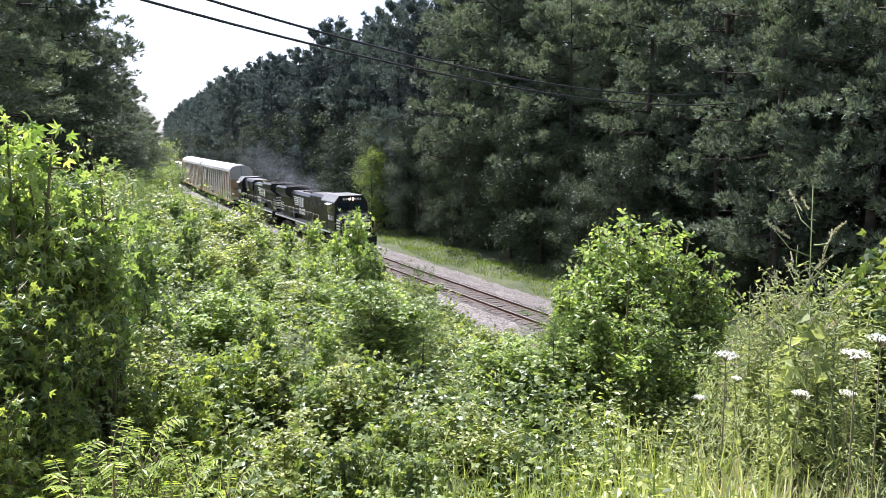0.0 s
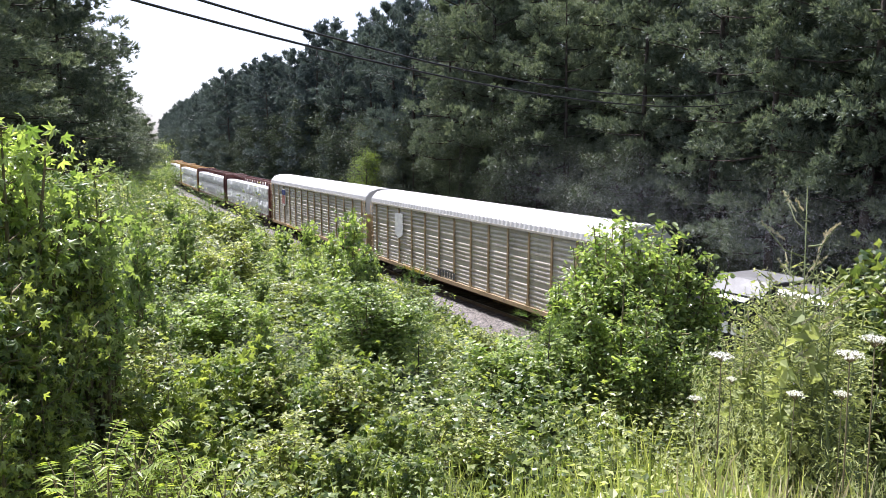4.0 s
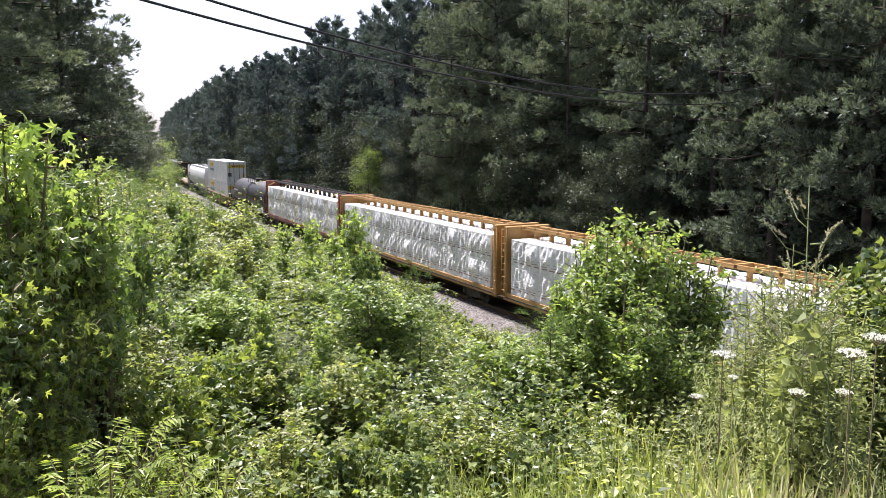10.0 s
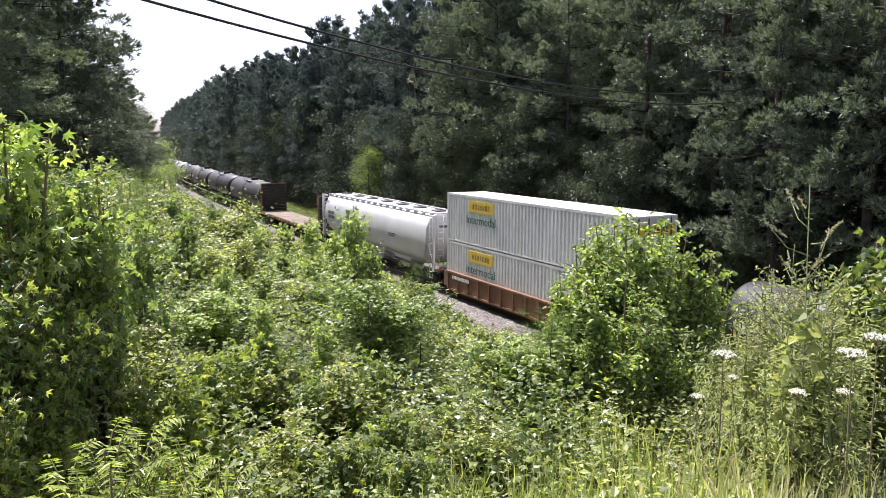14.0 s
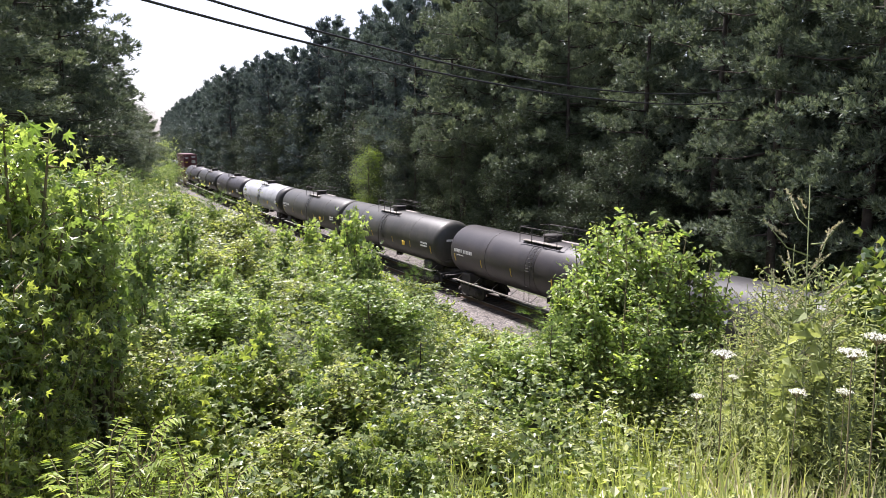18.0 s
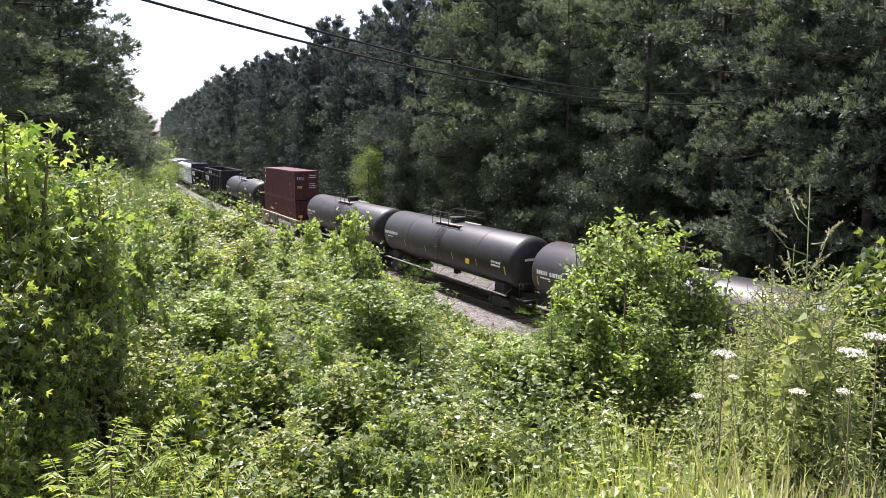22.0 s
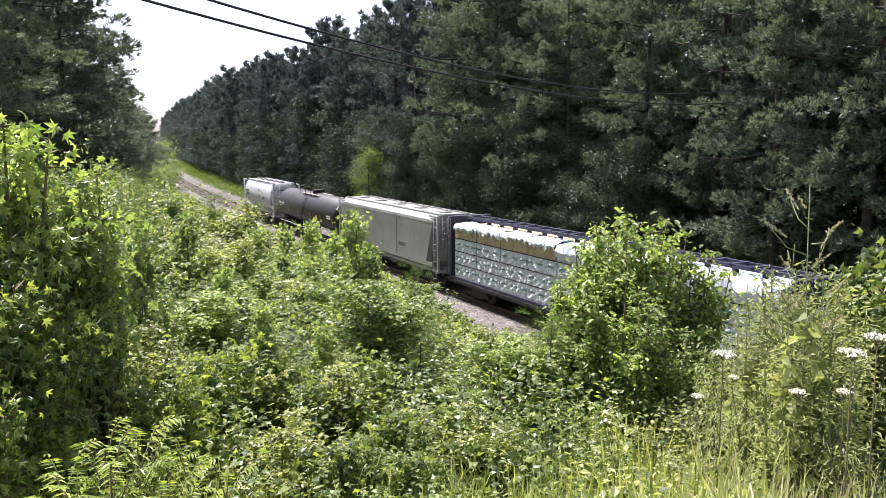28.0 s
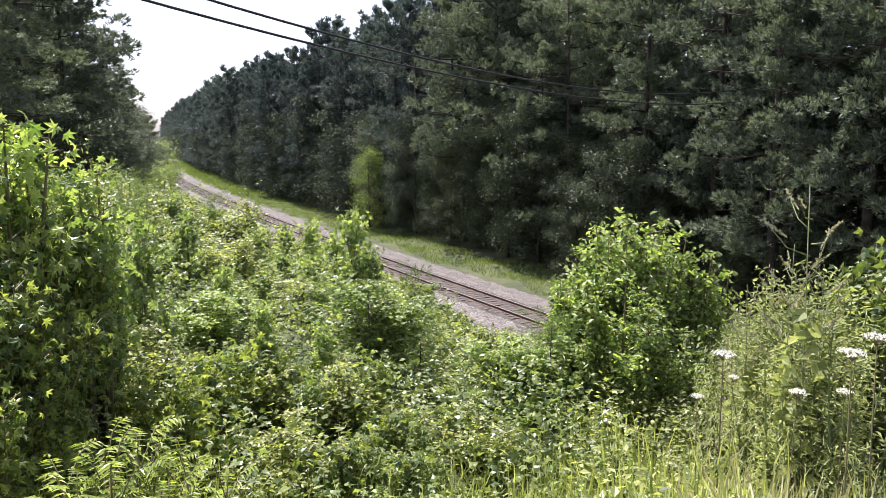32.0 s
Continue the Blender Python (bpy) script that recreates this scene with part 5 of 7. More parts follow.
# ---- tank cars ----
def tank_car(paint, label, L=8.6, R=1.5, mid=2.72, yellow=True, long_rail=1.6, seed=1, dark_end=False):
    ob = thing("tank_car", label, "tank car", "tank cars")
    n = 36
    ring = lambda x, r: [(x, r * math.cos(2 * math.pi * k / n), mid + r * math.sin(2 * math.pi * k / n)) for k in range(n)]
    dish = [(0.0, 0.12), (0.03, 0.45), (0.1, 0.7), (0.22, 0.87), (0.38, 0.96), (0.55, 1.0)]
    rings = [ring(-L + a, R * b) for a, b in dish] + [ring(L - a, R * b) for a, b in reversed(dish)]
    part("tank_shell", Mesher().loft(rings, True), paint, ob)
    for x in (-L * 0.5, 0.35, L * 0.55):
        part("weld_band", Mesher().loft([ring(x, R + 0.004), ring(x, R + 0.012), ring(x + 0.05, R + 0.012), ring(x + 0.05, R + 0.004)], True, False), paint, ob)
    if dark_end:
        part("end_band", Mesher().loft([ring(L - a, R * b + 0.004) for a, b in [(1.5, 1.0)] + [(q, w) for q, w in reversed(dish)]], True, False), TANK_BLACK, ob, "matt black front end")
    zt = mid + R
    part("dome", Mesher().tube([(0, 0, zt - 0.1), (0, 0, zt + 0.22)], 0.45, 16).tube([(0, 0, zt + 0.2), (0, 0, zt + 0.3)], 0.5, 16), SOOT, ob, "valve housing")
    deck = Mesher()
    for y in (-0.62, 0.62):
        deck.box(-long_rail, long_rail, y - 0.22, y + 0.22, zt - 0.12, zt - 0.08)
    part("platform", deck, DUSTY_STEEL if yellow else SOOT, ob, "pale grating platform")
    for y in (-0.95, 0.95):
        pts = [(-long_rail, y, zt + 0.62), (long_rail, y, zt + 0.62)]
        posts = [(-long_rail + k * long_rail / 1.5, y, zt + 0.62) for k in range(4)]
        m = rail_run(pts, posts, zt - 0.22, 0.024)
        m.tube([(-long_rail, y, zt + 0.3), (long_rail, y, zt + 0.3)], 0.018, 5)
        for x in (-long_rail, long_rail):
            m.tube([(x, y, zt + 0.62), (x, y * 0.35, zt + 0.62)], 0.024, 5)
        part("platform_rail", m, SOOT, ob, "black platform handrail")
        # ladder bent round the shell
        side = 1 if y > 0 else -1
        lad = Mesher()
        path = [(side * (R + 0.09) * math.sin(radians(a)), mid + (R + 0.09) * math.cos(radians(a))) for a in (38, 52, 66, 80, 90)] + [(side * (R + 0.09), 1.15)]
        for x in (-0.22, 0.22):
            lad.tube([(x, a, b) for a, b in path], 0.018, 4)
        for (a0, b0), (a1, b1) in zip(path, path[1:]):
            for q in (0.0, 0.5):
                lad.tube([(-0.22, a0 + (a1 - a0) * q, b0 + (b1 - b0) * q), (0.22, a0 + (a1 - a0) * q, b0 + (b1 - b0) * q)], 0.014, 4)
        part("ladder", lad, SOOT, ob)
        walk_side = Mesher().box(-L + 0.8, L - 0.8, min(side * 1.3, side * 1.45), max(side * 1.3, side * 1.45), 1.0, 1.06)
        for k in range(9):
            x = -L + 1.0 + k * (2 * L - 2.0) / 8
            walk_side.tube([(x, side * 1.4, 1.03), (x, side * 0.9, 1.35)], 0.02, 4)
        part("side_walkway", walk_side, DUSTY_STEEL, ob, "dusty side running board")
    if yellow:
        m = Mesher()
        for x, w in ((-L + 0.9, 0.09), (-L * 0.55, 0.07), (-L * 0.2, 0.07), (L * 0.22, 0.07), (L * 0.55, 0.07), (L - 0.9, 0.1)):
            for k in range(5):
                a0, a1 = radians(-4 - 3.5 * k), radians(-7.5 - 3.5 * k)
                y0, z0, y1, z1 = -(R + 0.004) * math.cos(a0), mid + (R + 0.004) * math.sin(a0), -(R + 0.004) * math.cos(a1), mid + (R + 0.004) * math.sin(a1)
                m.loft([[(x, y0, z0), (x + w, y0, z0), (x + w, y0 - 0.006, z0), (x, y0 - 0.006, z0)], [(x, y1, z1), (x + w, y1, z1), (x + w, y1 - 0.006, z1), (x, y1 - 0.006, z1)]])
        part("reflector_marks", m, YELLOW_MARK, ob, "yellow reflector dashes")
        part("placard", Mesher().box(L * 0.42, L * 0.42 + 0.4, -R - 0.02, -R * 0.985, mid - 0.5, mid - 0.22), YELLOW_MARK, ob)
    part("shell_number", marks(marks(Mesher(), [(-L + 0.7 + 0.2 * (seed % 3), mid + 0.02, 0.8, 0.2), (-L + 1.75 + 0.2 * (seed % 3), mid + 0.02, 0.95, 0.2)], -R - 0.004, seed), [(-L + 1.2, mid - 0.16, 0.8, 0.07), (L - 2.2, mid - 0.05, 0.9, 0.12), (L - 2.2, mid - 0.22, 0.9, 0.1)], -R - 0.004, seed + 7), MARK, ob)
    part("end_marks", Mesher().box(L - 0.02, L + 0.004, -0.75, -0.15, mid + 0.25, mid + 0.38), MARK, ob)
    for e in (-1, 1):
        sill = Mesher()
        sill.box(min(e * (L - 2.6), e * (L + 0.55)), max(e * (L - 2.6), e * (L + 0.55)), -0.3, 0.3, 0.78, 1.15, 0.02)
        sill.box(min(e * (L - 2.3), e * (L - 1.3)), max(e * (L - 2.3), e * (L - 1.3)), -1.2, 1.2, 0.95, 1.55, 0.05)
        sill.box(min(e * (L + 0.2), e * (L + 0.5)), max(e * (L + 0.2), e * (L + 0.5)), -1.4, 1.4, 1.0, 1.08)
        sill.tube([(e * (L + 0.45), -1.38, 1.05), (e * (L + 0.45), -1.38, 1.9), (e * (L + 0.45), 1.38, 1.9), (e * (L + 0.45), 1.38, 1.05)], 0.022, 5)
        part("stub_sill", sill, SOOT, ob)
    part("bottom_outlet", Mesher().tube([(0, 0, mid - R - 0.3), (0, 0, mid - R + 0.1)], 0.25, 10), SOOT, ob)
    add_trucks(ob, L - 1.9)
    add_couplers(ob, L + 0.3)
    return ob


# ---- covered hoppers ----
def covered_hopper(paint, label, L, rounded, top=4.45, seed=1):
    ob = thing("covered_hopper", label, "hopper car", "covered hoppers")
    if rounded:
        prof = [(-0.75, top), (-1.2, top - 0.25), (-1.5, top - 0.85), (-1.55, 2.9), (-1.5, 2.3), (-1.25, 1.7), (-0.8, 1.2)]
    else:
        prof = [(-1.15, top), (-1.5, top - 0.28), (-1.53, top - 0.5), (-1.53, 1.62), (-1.45, 1.3), (-0.85, 0.75)]
    full = prof + [(-y, z) for y, z in reversed(prof)]
    ends = L - 1.0 if rounded else L - 0.75
    slope = lambda x, k: [(x + (k * max(0, (2.6 - z)) * 0.9 if z < 2.6 else 0), y, z) for y, z in full]
    part("body", Mesher().loft([slope(-ends, 1), slope(-ends + 0.06, 1), slope(ends - 0.06, -1), slope(ends, -1)], rounded), paint, ob)
    if not rounded:
        for y in (-1.535, 1.505):
            part("side_rail", Mesher().box(-ends, ends, y, y + 0.03, top - 0.52, top - 0.40), paint, ob)
            part("side_sill", Mesher().box(-ends, ends, y, y + 0.03, 1.35, 1.62), paint, ob)
            for x in (-ends * 0.33, ends * 0.33):
                part("panel_seam", Mesher().box(x, x + 0.05, y - 0.01, y + 0.04, 1.6, top - 0.5), paint, ob)
    part("roof_board", Mesher().box(-ends, ends, -0.75, 0.75, top, top + 0.05).box(-ends, ends, -1.1, -0.98, top + 0.02, top + 0.08).box(-ends, ends, 0.98, 1.1, top + 0.02, top + 0.08), paint, ob, "roof walkway")
    for k in range(int(L * 1.6)):
        x = -ends + 0.3 + k * (2 * ends - 0.6) / (int(L * 1.6) - 1)
        part("roof_rib", Mesher().box(x - 0.025, x + 0.025, -1.12, -0.75, top - 0.12, top + 0.08), paint, ob)
    hatches = 7 if L > 9 else 5
    for k in range(hatches):
        x = -ends + 1.2 + k * (2 * ends - 2.4) / (hatches - 1)
        part("roof_hatch", Mesher().box(x - 0.45, x + 0.45, -0.35, 0.35, top + 0.05, top + 0.14, 0.04).tube([(x - 0.5, 0, top + 0.2), (x + 0.5, 0, top + 0.2)], 0.035, 5), DARK_MARK if rounded else paint, ob, "round roof hatch")
    for e in (-1, 1):
        x = e * L
        f = Mesher()
        f.box(min(x, x - e * 1.6), max(x, x - e * 1.6), -0.3, 0.3, 0.8, 1.15, 0.02)
        f.box(min(x, x - e * 0.25), max(x, x - e * 0.25), -1.5, 1.5, 1.05, 1.2)
        for y in (-1.42, 1.42):
            f.box(min(x - e * 0.05, x - e * 0.17), max(x - e * 0.05, x - e * 0.17), y - 0.06, y + 0.06, 1.1, top)
            f.box(min(x, x - e * 1.3), max(x, x - e * 1.3), y - 0.05, y + 0.05, top - 0.1, top)
            f.tube([(x - e * 0.1, y, 1.2), (x - e * 1.3, y * 0.9, 2.8)], 0.04, 5)
        part("end_frame", f, paint, ob, "open end frame")
        for y in (-1.42, 1.42):
            part("ladder", ladder(x - e * 0.45, y * 1.04, 0.55, top, 0.4), paint, ob)
        part("end_ladder", ladder(x, -1.0, 0.9, top, 0.4, "y"), paint, ob)
        part("brake_wheel", Mesher().tube([(x, 0.5, 1.9), (x + e * 0.05, 0.5, 1.9)], 0.28, 14), SOOT, ob)
        part("end_lettering", Mesher().box(min(e * ends, e * (ends + 0.012)), max(e * ends, e * (ends + 0.012)), -0.6, 0.7, 3.7, 3.85), DARK_MARK, ob)
    for x in (-L * 0.42, 0, L * 0.42):
        part("hopper_bay", Mesher().loft([[(x - 1.6, -0.9, 1.3), (x + 1.6, -0.9, 1.3), (x + 1.6, 0.9, 1.3), (x - 1.6, 0.9, 1.3)], [(x - 0.4, -0.5, 0.4), (x + 0.4, -0.5, 0.4), (x + 0.4, 0.5, 0.4), (x - 0.4, 0.5, 0.4)]]), paint, ob)
    part("underframe_rail", Mesher().box(-L + 0.4, L - 0.4, -1.42, -1.3, 1.05, 1.2).box(-L + 0.4, L - 0.4, 1.3, 1.42, 1.05, 1.2), SOOT if rounded else paint, ob)
    y = -1.556 if rounded else -1.534
    part("car_number", marks(marks(Mesher(), [(-L + 1.8, 3.05, 1.3, 0.26)], y, seed), [(-L + 1.8, 2.7, 1.5, 0.24)], y, seed + 1), DARK_MARK, ob)
    part("data_marks", marks(Mesher(), [(L * 0.35, 2.3 if not rounded else 2.75, 1.2, 0.09), (L * 0.35, 2.15 if not rounded else 2.6, 1.0, 0.09)], y, seed + 2), DARK_MARK, ob)
    add_trucks(ob, L - 1.75)
    add_couplers(ob, L)
    return ob


# ---- double-stack well cars and their containers ----
def well_car(paint, label, half_well, L, graffiti):
    ob = thing("well_car", label, "freight car", "well cars")
    for y in (-1, 1):
        m = Mesher().box(-half_well, half_well, min(y * 1.36, y * 1.46), max(y * 1.36, y * 1.46), 0.35, 1.42)
        m.box(-L + 1.6, L - 1.6, min(y * 1.3, y * 1.52), max(y * 1.3, y * 1.52), 1.32, 1.46, 0.02)
        m.box(-half_well, half_well, min(y * 1.3, y * 1.5), max(y * 1.3, y * 1.5), 0.28, 0.4)
        part("well_side", m, paint, ob)
        n = int(half_well * 2 / 1.15)
        for k in range(n + 1):
            x = -half_well + k * 2 * half_well / n
            part("side_rib", Mesher().box(x - 0.05, x + 0.05, min(y * 1.46, y * 1.53), max(y * 1.46, y * 1.53), 0.35, 1.34), paint, ob)
    part("well_floor", Mesher().box(-half_well, half_well, -1.36, 1.36, 0.26, 0.34), SOOT, ob)
    for e in (-1, 1):
        a, b, c = e * half_well, e * (half_well + 0.5), e * L
        part("end_deck", Mesher().box(min(a, c), max(a, c), -0.9, 0.9, 1.05, 1.25, 0.02).box(min(a, b), max(a, b), -1.5, 1.5, 0.5, 1.36).box(min(c, c - e * 0.5), max(c, c - e * 0.5), -1.45, 1.45, 1.15, 1.24), paint, ob, "end platform over the truck")
        for y in (-1.4, 1.4):
            part("grab_iron", Mesher().tube([(c - e * 0.1, y, 1.2), (c - e * 0.1, y, 2.0), (c - e * 0.5, y, 2.0), (c - e * 0.5, y, 1.2)], 0.02, 5), YELLOW_MARK, ob)
    if graffiti:
        r = random.Random(4)
        m = Mesher()
        for k in range(16):
            x = -4 + k * 0.55
            z = r.uniform(0.45, 0.8)
            m.loft([[(x + a, -1.54 + d, z + b) for a, b in ((0, 0), (r.uniform(0.3, 0.5), r.uniform(-0.1, 0.1)), (r.uniform(0.3, 0.5), 0.4), (r.uniform(0, 0.15), r.uniform(0.3, 0.5)))] for d in (0, -0.008)])
        tagged(part("graffiti", m, DARK_MARK, ob), "black spray-painted scrawl", kind="stuff")
        part("graffiti_outline", marks(Mesher(), [(0.5, 0.75, 4.5, 0.3)], -1.55, 8), MARK, ob, "white spray-painted outline")
        part("yellow_mark", Mesher().box(-half_well - 0.4, -half_well - 0.05, -1.52, -1.505, 0.95, 1.25), YELLOW_MARK, ob)
    part("car_number", marks(Mesher(), [(-half_well + 0.6, 1.05, 2.0, 0.2)], -1.545, 21), MARK if not graffiti else DARK_MARK, ob)
    add_trucks(ob, L - 1.35)
    add_couplers(ob, L - 0.1)
    return ob


def container(paint, label, L, W, pitch, yellow, words):
    ob = thing("shipping_container", label, "container", "stacked containers")
    H, h, w = 2.89, L / 2, W / 2
    fr = Mesher()
    for x in (-h, h - 0.14):
        for y in (-w, w - 0.14):
            fr.box(x, x + 0.14, y, y + 0.14, 0, H)
    for z, up in ((0.055, 0.14), (H - 0.13, H)):
        for y in (-w, w - 0.1):
            fr.box(-h + 0.002, h - 0.002, y + 0.002, y + 0.098, z, up)
        for x in (-h, h - 0.1):
            fr.box(x + 0.004, x + 0.096, -w + 0.004, w - 0.004, z + 0.002, up - 0.002)
    part("frame", fr, paint, ob)
    for y in (-1, 1):
        n = int(L / pitch)
        zig = []
        for k in range(n):
            x, q = -h + 0.14 + k * (L - 0.28) / n, (L - 0.28) / n
            zig += [(x, 0.05), (x + q * 0.45, 0.05), (x + q * 0.5, 0.0), (x + q * 0.95, 0.0)]
        part("side_wall", Mesher().loft([[(x, y * (w - 0.01 - d), z) for x, d in zig] for z in (0.1, H - 0.1)], False, False, False), paint, ob, "corrugated steel side")
    part("roof_sheet", Mesher().box(-h + 0.05, h - 0.05, -w + 0.05, w - 0.05, H - 0.07, H - 0.01), paint, ob)
    part("floor_sheet", Mesher().box(-h + 0.05, h - 0.05, -w + 0.05, w - 0.05, 0.05, 0.12), paint, ob)
    for e in (-1, 1):
        for y in (-1, 1):
            d = part("door_leaf", Mesher().box(min(e * (h - 0.02), e * (h - 0.08)), max(e * (h - 0.02), e * (h - 0.08)), min(y * 0.02, y * (w - 0.12)), max(y * 0.02, y * (w - 0.12)), 0.14, H - 0.14, 0.01), paint, ob)
            for q in (0.28, 0.72):
                part("lock_rod", Mesher().tube([(e * (h + 0.01), y * (w * q), 0.08), (e * (h + 0.01), y * (w * q), H - 0.08)], 0.03, 6), SOOT if yellow else paint, d)
    if yellow:
        part("side_placard", Mesher().box(-h + 2.6, -h + 5.2, -w - 0.012, -w + 0.03, 1.95, 2.6), YELLOW_MARK, ob, "yellow placard")
        part("placard_marks", marks(Mesher(), [(-h + 3.0, 2.12, 1.8, 0.3)], -w - 0.012, 5), DARK_MARK, ob)
        part("end_placard", Mesher().box(h - 0.02, h + 0.012, -w + 0.15, w - 0.15, 2.05, 2.5), YELLOW_MARK, ob, "yellow door placard")
        m = Mesher()
        for k in range(6):
            m.box(h + 0.012, h + 0.018, -0.6 + k * 0.24, -0.45 + k * 0.24, 2.15, 2.4)
        part("placard_marks", m, DARK_MARK, ob)
        letters(words, 0.72, TEAL_MARK, ob, Matrix.Translation((-h + 3.9, -w - 0.006, 1.5)) @ SIDE)
        part("door_patch", Mesher().box(h - 0.02, h + 0.01, -w + 0.15, -w + 0.6, 0.9, 1.4), DARK_MARK, ob)
        part("door_plate", Mesher().box(h - 0.02, h + 0.01, w - 0.5, w - 0.2, 0.75, 1.25), YELLOW_MARK, ob)
    if words and not yellow:
        letters("\n".join(words), 0.62, MARK, ob, Matrix.Translation((-h + 0.75, -w - 0.004, 2.0)) @ SIDE)
        letters(words, 0.6, MARK, ob, Matrix.Translation((h + 0.03, -w + 0.6, 2.2)) @ END)
    if not yellow:
        part("door_marks", marks(Mesher(), [(h - 1.9, 1.5, 0.3, 0.1)], -w - 0.004, 4), YELLOW_MARK, ob)
        m = Mesher()
        for z in (2.4, 2.2, 1.6, 1.4, 1.2):
            m.box(h + 0.0, h + 0.012, 0.25, w - 0.25, z, z + 0.1)
        part("door_numbers", m, MARK, ob)
        part("door_sticker", Mesher().box(h, h + 0.012, -w + 0.25, -w + 0.75, 1.2, 1.45), YELLOW_MARK, ob)
    return ob


# ---- bulkhead flatcar and open hoppers ----
def bulkhead_flat():
    ob = thing("bulkhead_flatcar", "empty bulkhead flatcar with plank deck and rusty frame", "freight car")
    L = 10.6
    part("frame", Mesher().box(-L, L, -1.45, 1.45, 0.85, 1.1, 0.02).box(-L + 1, L - 1, -0.6, 0.6, 0.45, 0.85), RUST, ob)
    for k in range(60):
        x = -L + 0.5 + k * (2 * L - 1.0) / 60
        part("deck_plank", Mesher().box(x, x + 0.32, -1.42, 1.42, 1.1, 1.15), DECK, ob)
    for e in (-1, 1):
        x = e * (L - 0.25)
        m = Mesher()
        for k in range(9):
            part("bulkhead_board", Mesher().box(x - 0.06, x + 0.06, -1.35, 1.35, 1.15 + k * 0.34, 1.46 + k * 0.34), SOOT, ob)
        fr = Mesher()
        for y in (-1.42, 1.34):
            fr.box(x - 0.12, x + 0.12, y, y + 0.1, 1.0, 4.25)
        fr.box(x - 0.1, x + 0.1, -1.42, 1.42, 4.18, 4.28)
        part("bulkhead_frame", fr, RUST, ob)
        part("ladder", ladder(x + e * 0.1, -1.48, 0.9, 4.1, 0.4), RUST, ob)
    for k in range(12):
        x = -L + 1 + k * (2 * L - 2) / 11
        part("stake_pocket", Mesher().box(x - 0.08, x + 0.08, -1.52, -1.44, 0.86, 1.1), YELLOW_MARK if k % 4 == 0 else RUST, ob)
    add_trucks(ob, L - 1.9)
    add_couplers(ob, L)
    return ob


def open_hopper(high):
    ob = thing("open_hopper", "black ribbed open-top hopper with raised sides" if high else "black ribbed open-top hopper", "hopper car", "open hoppers")
    L, top = 7.3, 4.75 if high else 3.95
    belt = 3.9
    for y in (-1, 1):
        part("side_wall", Mesher().box(-L, L, min(y * 1.42, y * 1.46), max(y * 1.42, y * 1.46), 1.1, top), COAL_BLACK, ob)
        part("top_rail", Mesher().box(-L, L, min(y * 1.38, y * 1.58), max(y * 1.38, y * 1.58), top - 0.1, top + 0.04, 0.02), COAL_BLACK, ob)
        part("side_sill", Mesher().box(-L, L, min(y * 1.4, y * 1.58), max(y * 1.4, y * 1.58), 1.0, 1.22, 0.02), COAL_BLACK, ob)
        if high:
            part("belt_rail", Mesher().box(-L, L, min(y * 1.45, y * 1.59), max(y * 1.45, y * 1.59), belt - 0.06, belt + 0.06), COAL_BLACK, ob)
        for k in range(12):
            x = -L + 0.12 + k * (2 * L - 0.24) / 11
            part("side_rib", Mesher().box(x - 0.07, x + 0.07, min(y * 1.46, y * 1.56), max(y * 1.46, y * 1.56), 1.2, min(top, belt) - 0.05), COAL_BLACK, ob)
            if high:
                part("upper_rib", Mesher().box(x - 0.05, x + 0.05, min(y * 1.46, y * 1.54), max(y * 1.46, y * 1.54), belt + 0.05, top - 0.1), COAL_BLACK, ob)
    for e in (-1, 1):
        part("end_wall", Mesher().box(min(e * L, e * (L - 0.05)), max(e * L, e * (L - 0.05)), -1.44, 1.44, 2.2, top), COAL_BLACK, ob)
        part("end_rail", Mesher().box(min(e * L - 0.1, e * L + 0.1), max(e * L - 0.1, e * L + 0.1), -1.5, 1.5, top - 0.1, top + 0.04), COAL_BLACK, ob)
        part("slope_sheet", Mesher().loft([[(e * L, -1.42, 2.3), (e * L, 1.42, 2.3), (e * (L - 0.05), 1.42, 2.2), (e * (L - 0.05), -1.42, 2.2)], [(e * (L - 2.4), -1.42, 1.0), (e * (L - 2.4), 1.42, 1.0), (e * (L - 2.45), 1.42, 0.92), (e * (L - 2.45), -1.42, 0.92)]]), COAL_BLACK, ob)
        part("end_sill", Mesher().box(min(e * L, e * (L - 0.3)), max(e * L, e * (L - 0.3)), -1.5, 1.5, 0.95, 1.2), COAL_BLACK, ob)
        part("ladder", ladder(e * (L - 0.4), -1.62, 0.6, top, 0.4), COAL_BLACK, ob)
    for x in (-4.2, -1.4, 1.4, 4.2):
        part("hopper_bay", Mesher().loft([[(x - 1.4, -1.4, 1.1), (x + 1.4, -1.4, 1.1), (x + 1.4, 1.4, 1.1), (x - 1.4, 1.4, 1.1)], [(x - 0.5, -1.1, 0.35), (x + 0.5, -1.1, 0.35), (x + 0.5, 1.1, 0.35), (x - 0.5, 1.1, 0.35)]]), COAL_BLACK, ob)
    if high:
        letters("HIGH TOP", 0.62, MARK, ob, Matrix.Translation((-2.0, -1.545, 4.28)) @ SIDE, label="white HIGH TOP lettering")
    stripes_logo(ob, -L + 2.2, 2.85, -1.562, 1, 0.75)
    part("car_number", marks(marks(Mesher(), [(-L + 2.0, 2.3, 0.5, 0.22)], -1.562, 3), [(-L + 2.0, 1.9, 1.5, 0.22)], -1.562, 4), MARK, ob)
    m = Mesher()
    for k in range(6):
        m.box(-L + 1.5 + k * 2.1, -L + 1.75 + k * 2.1, -1.585, -1.575, 1.26, 1.36)
    part("reflector_marks", m, YELLOW_MARK, ob)
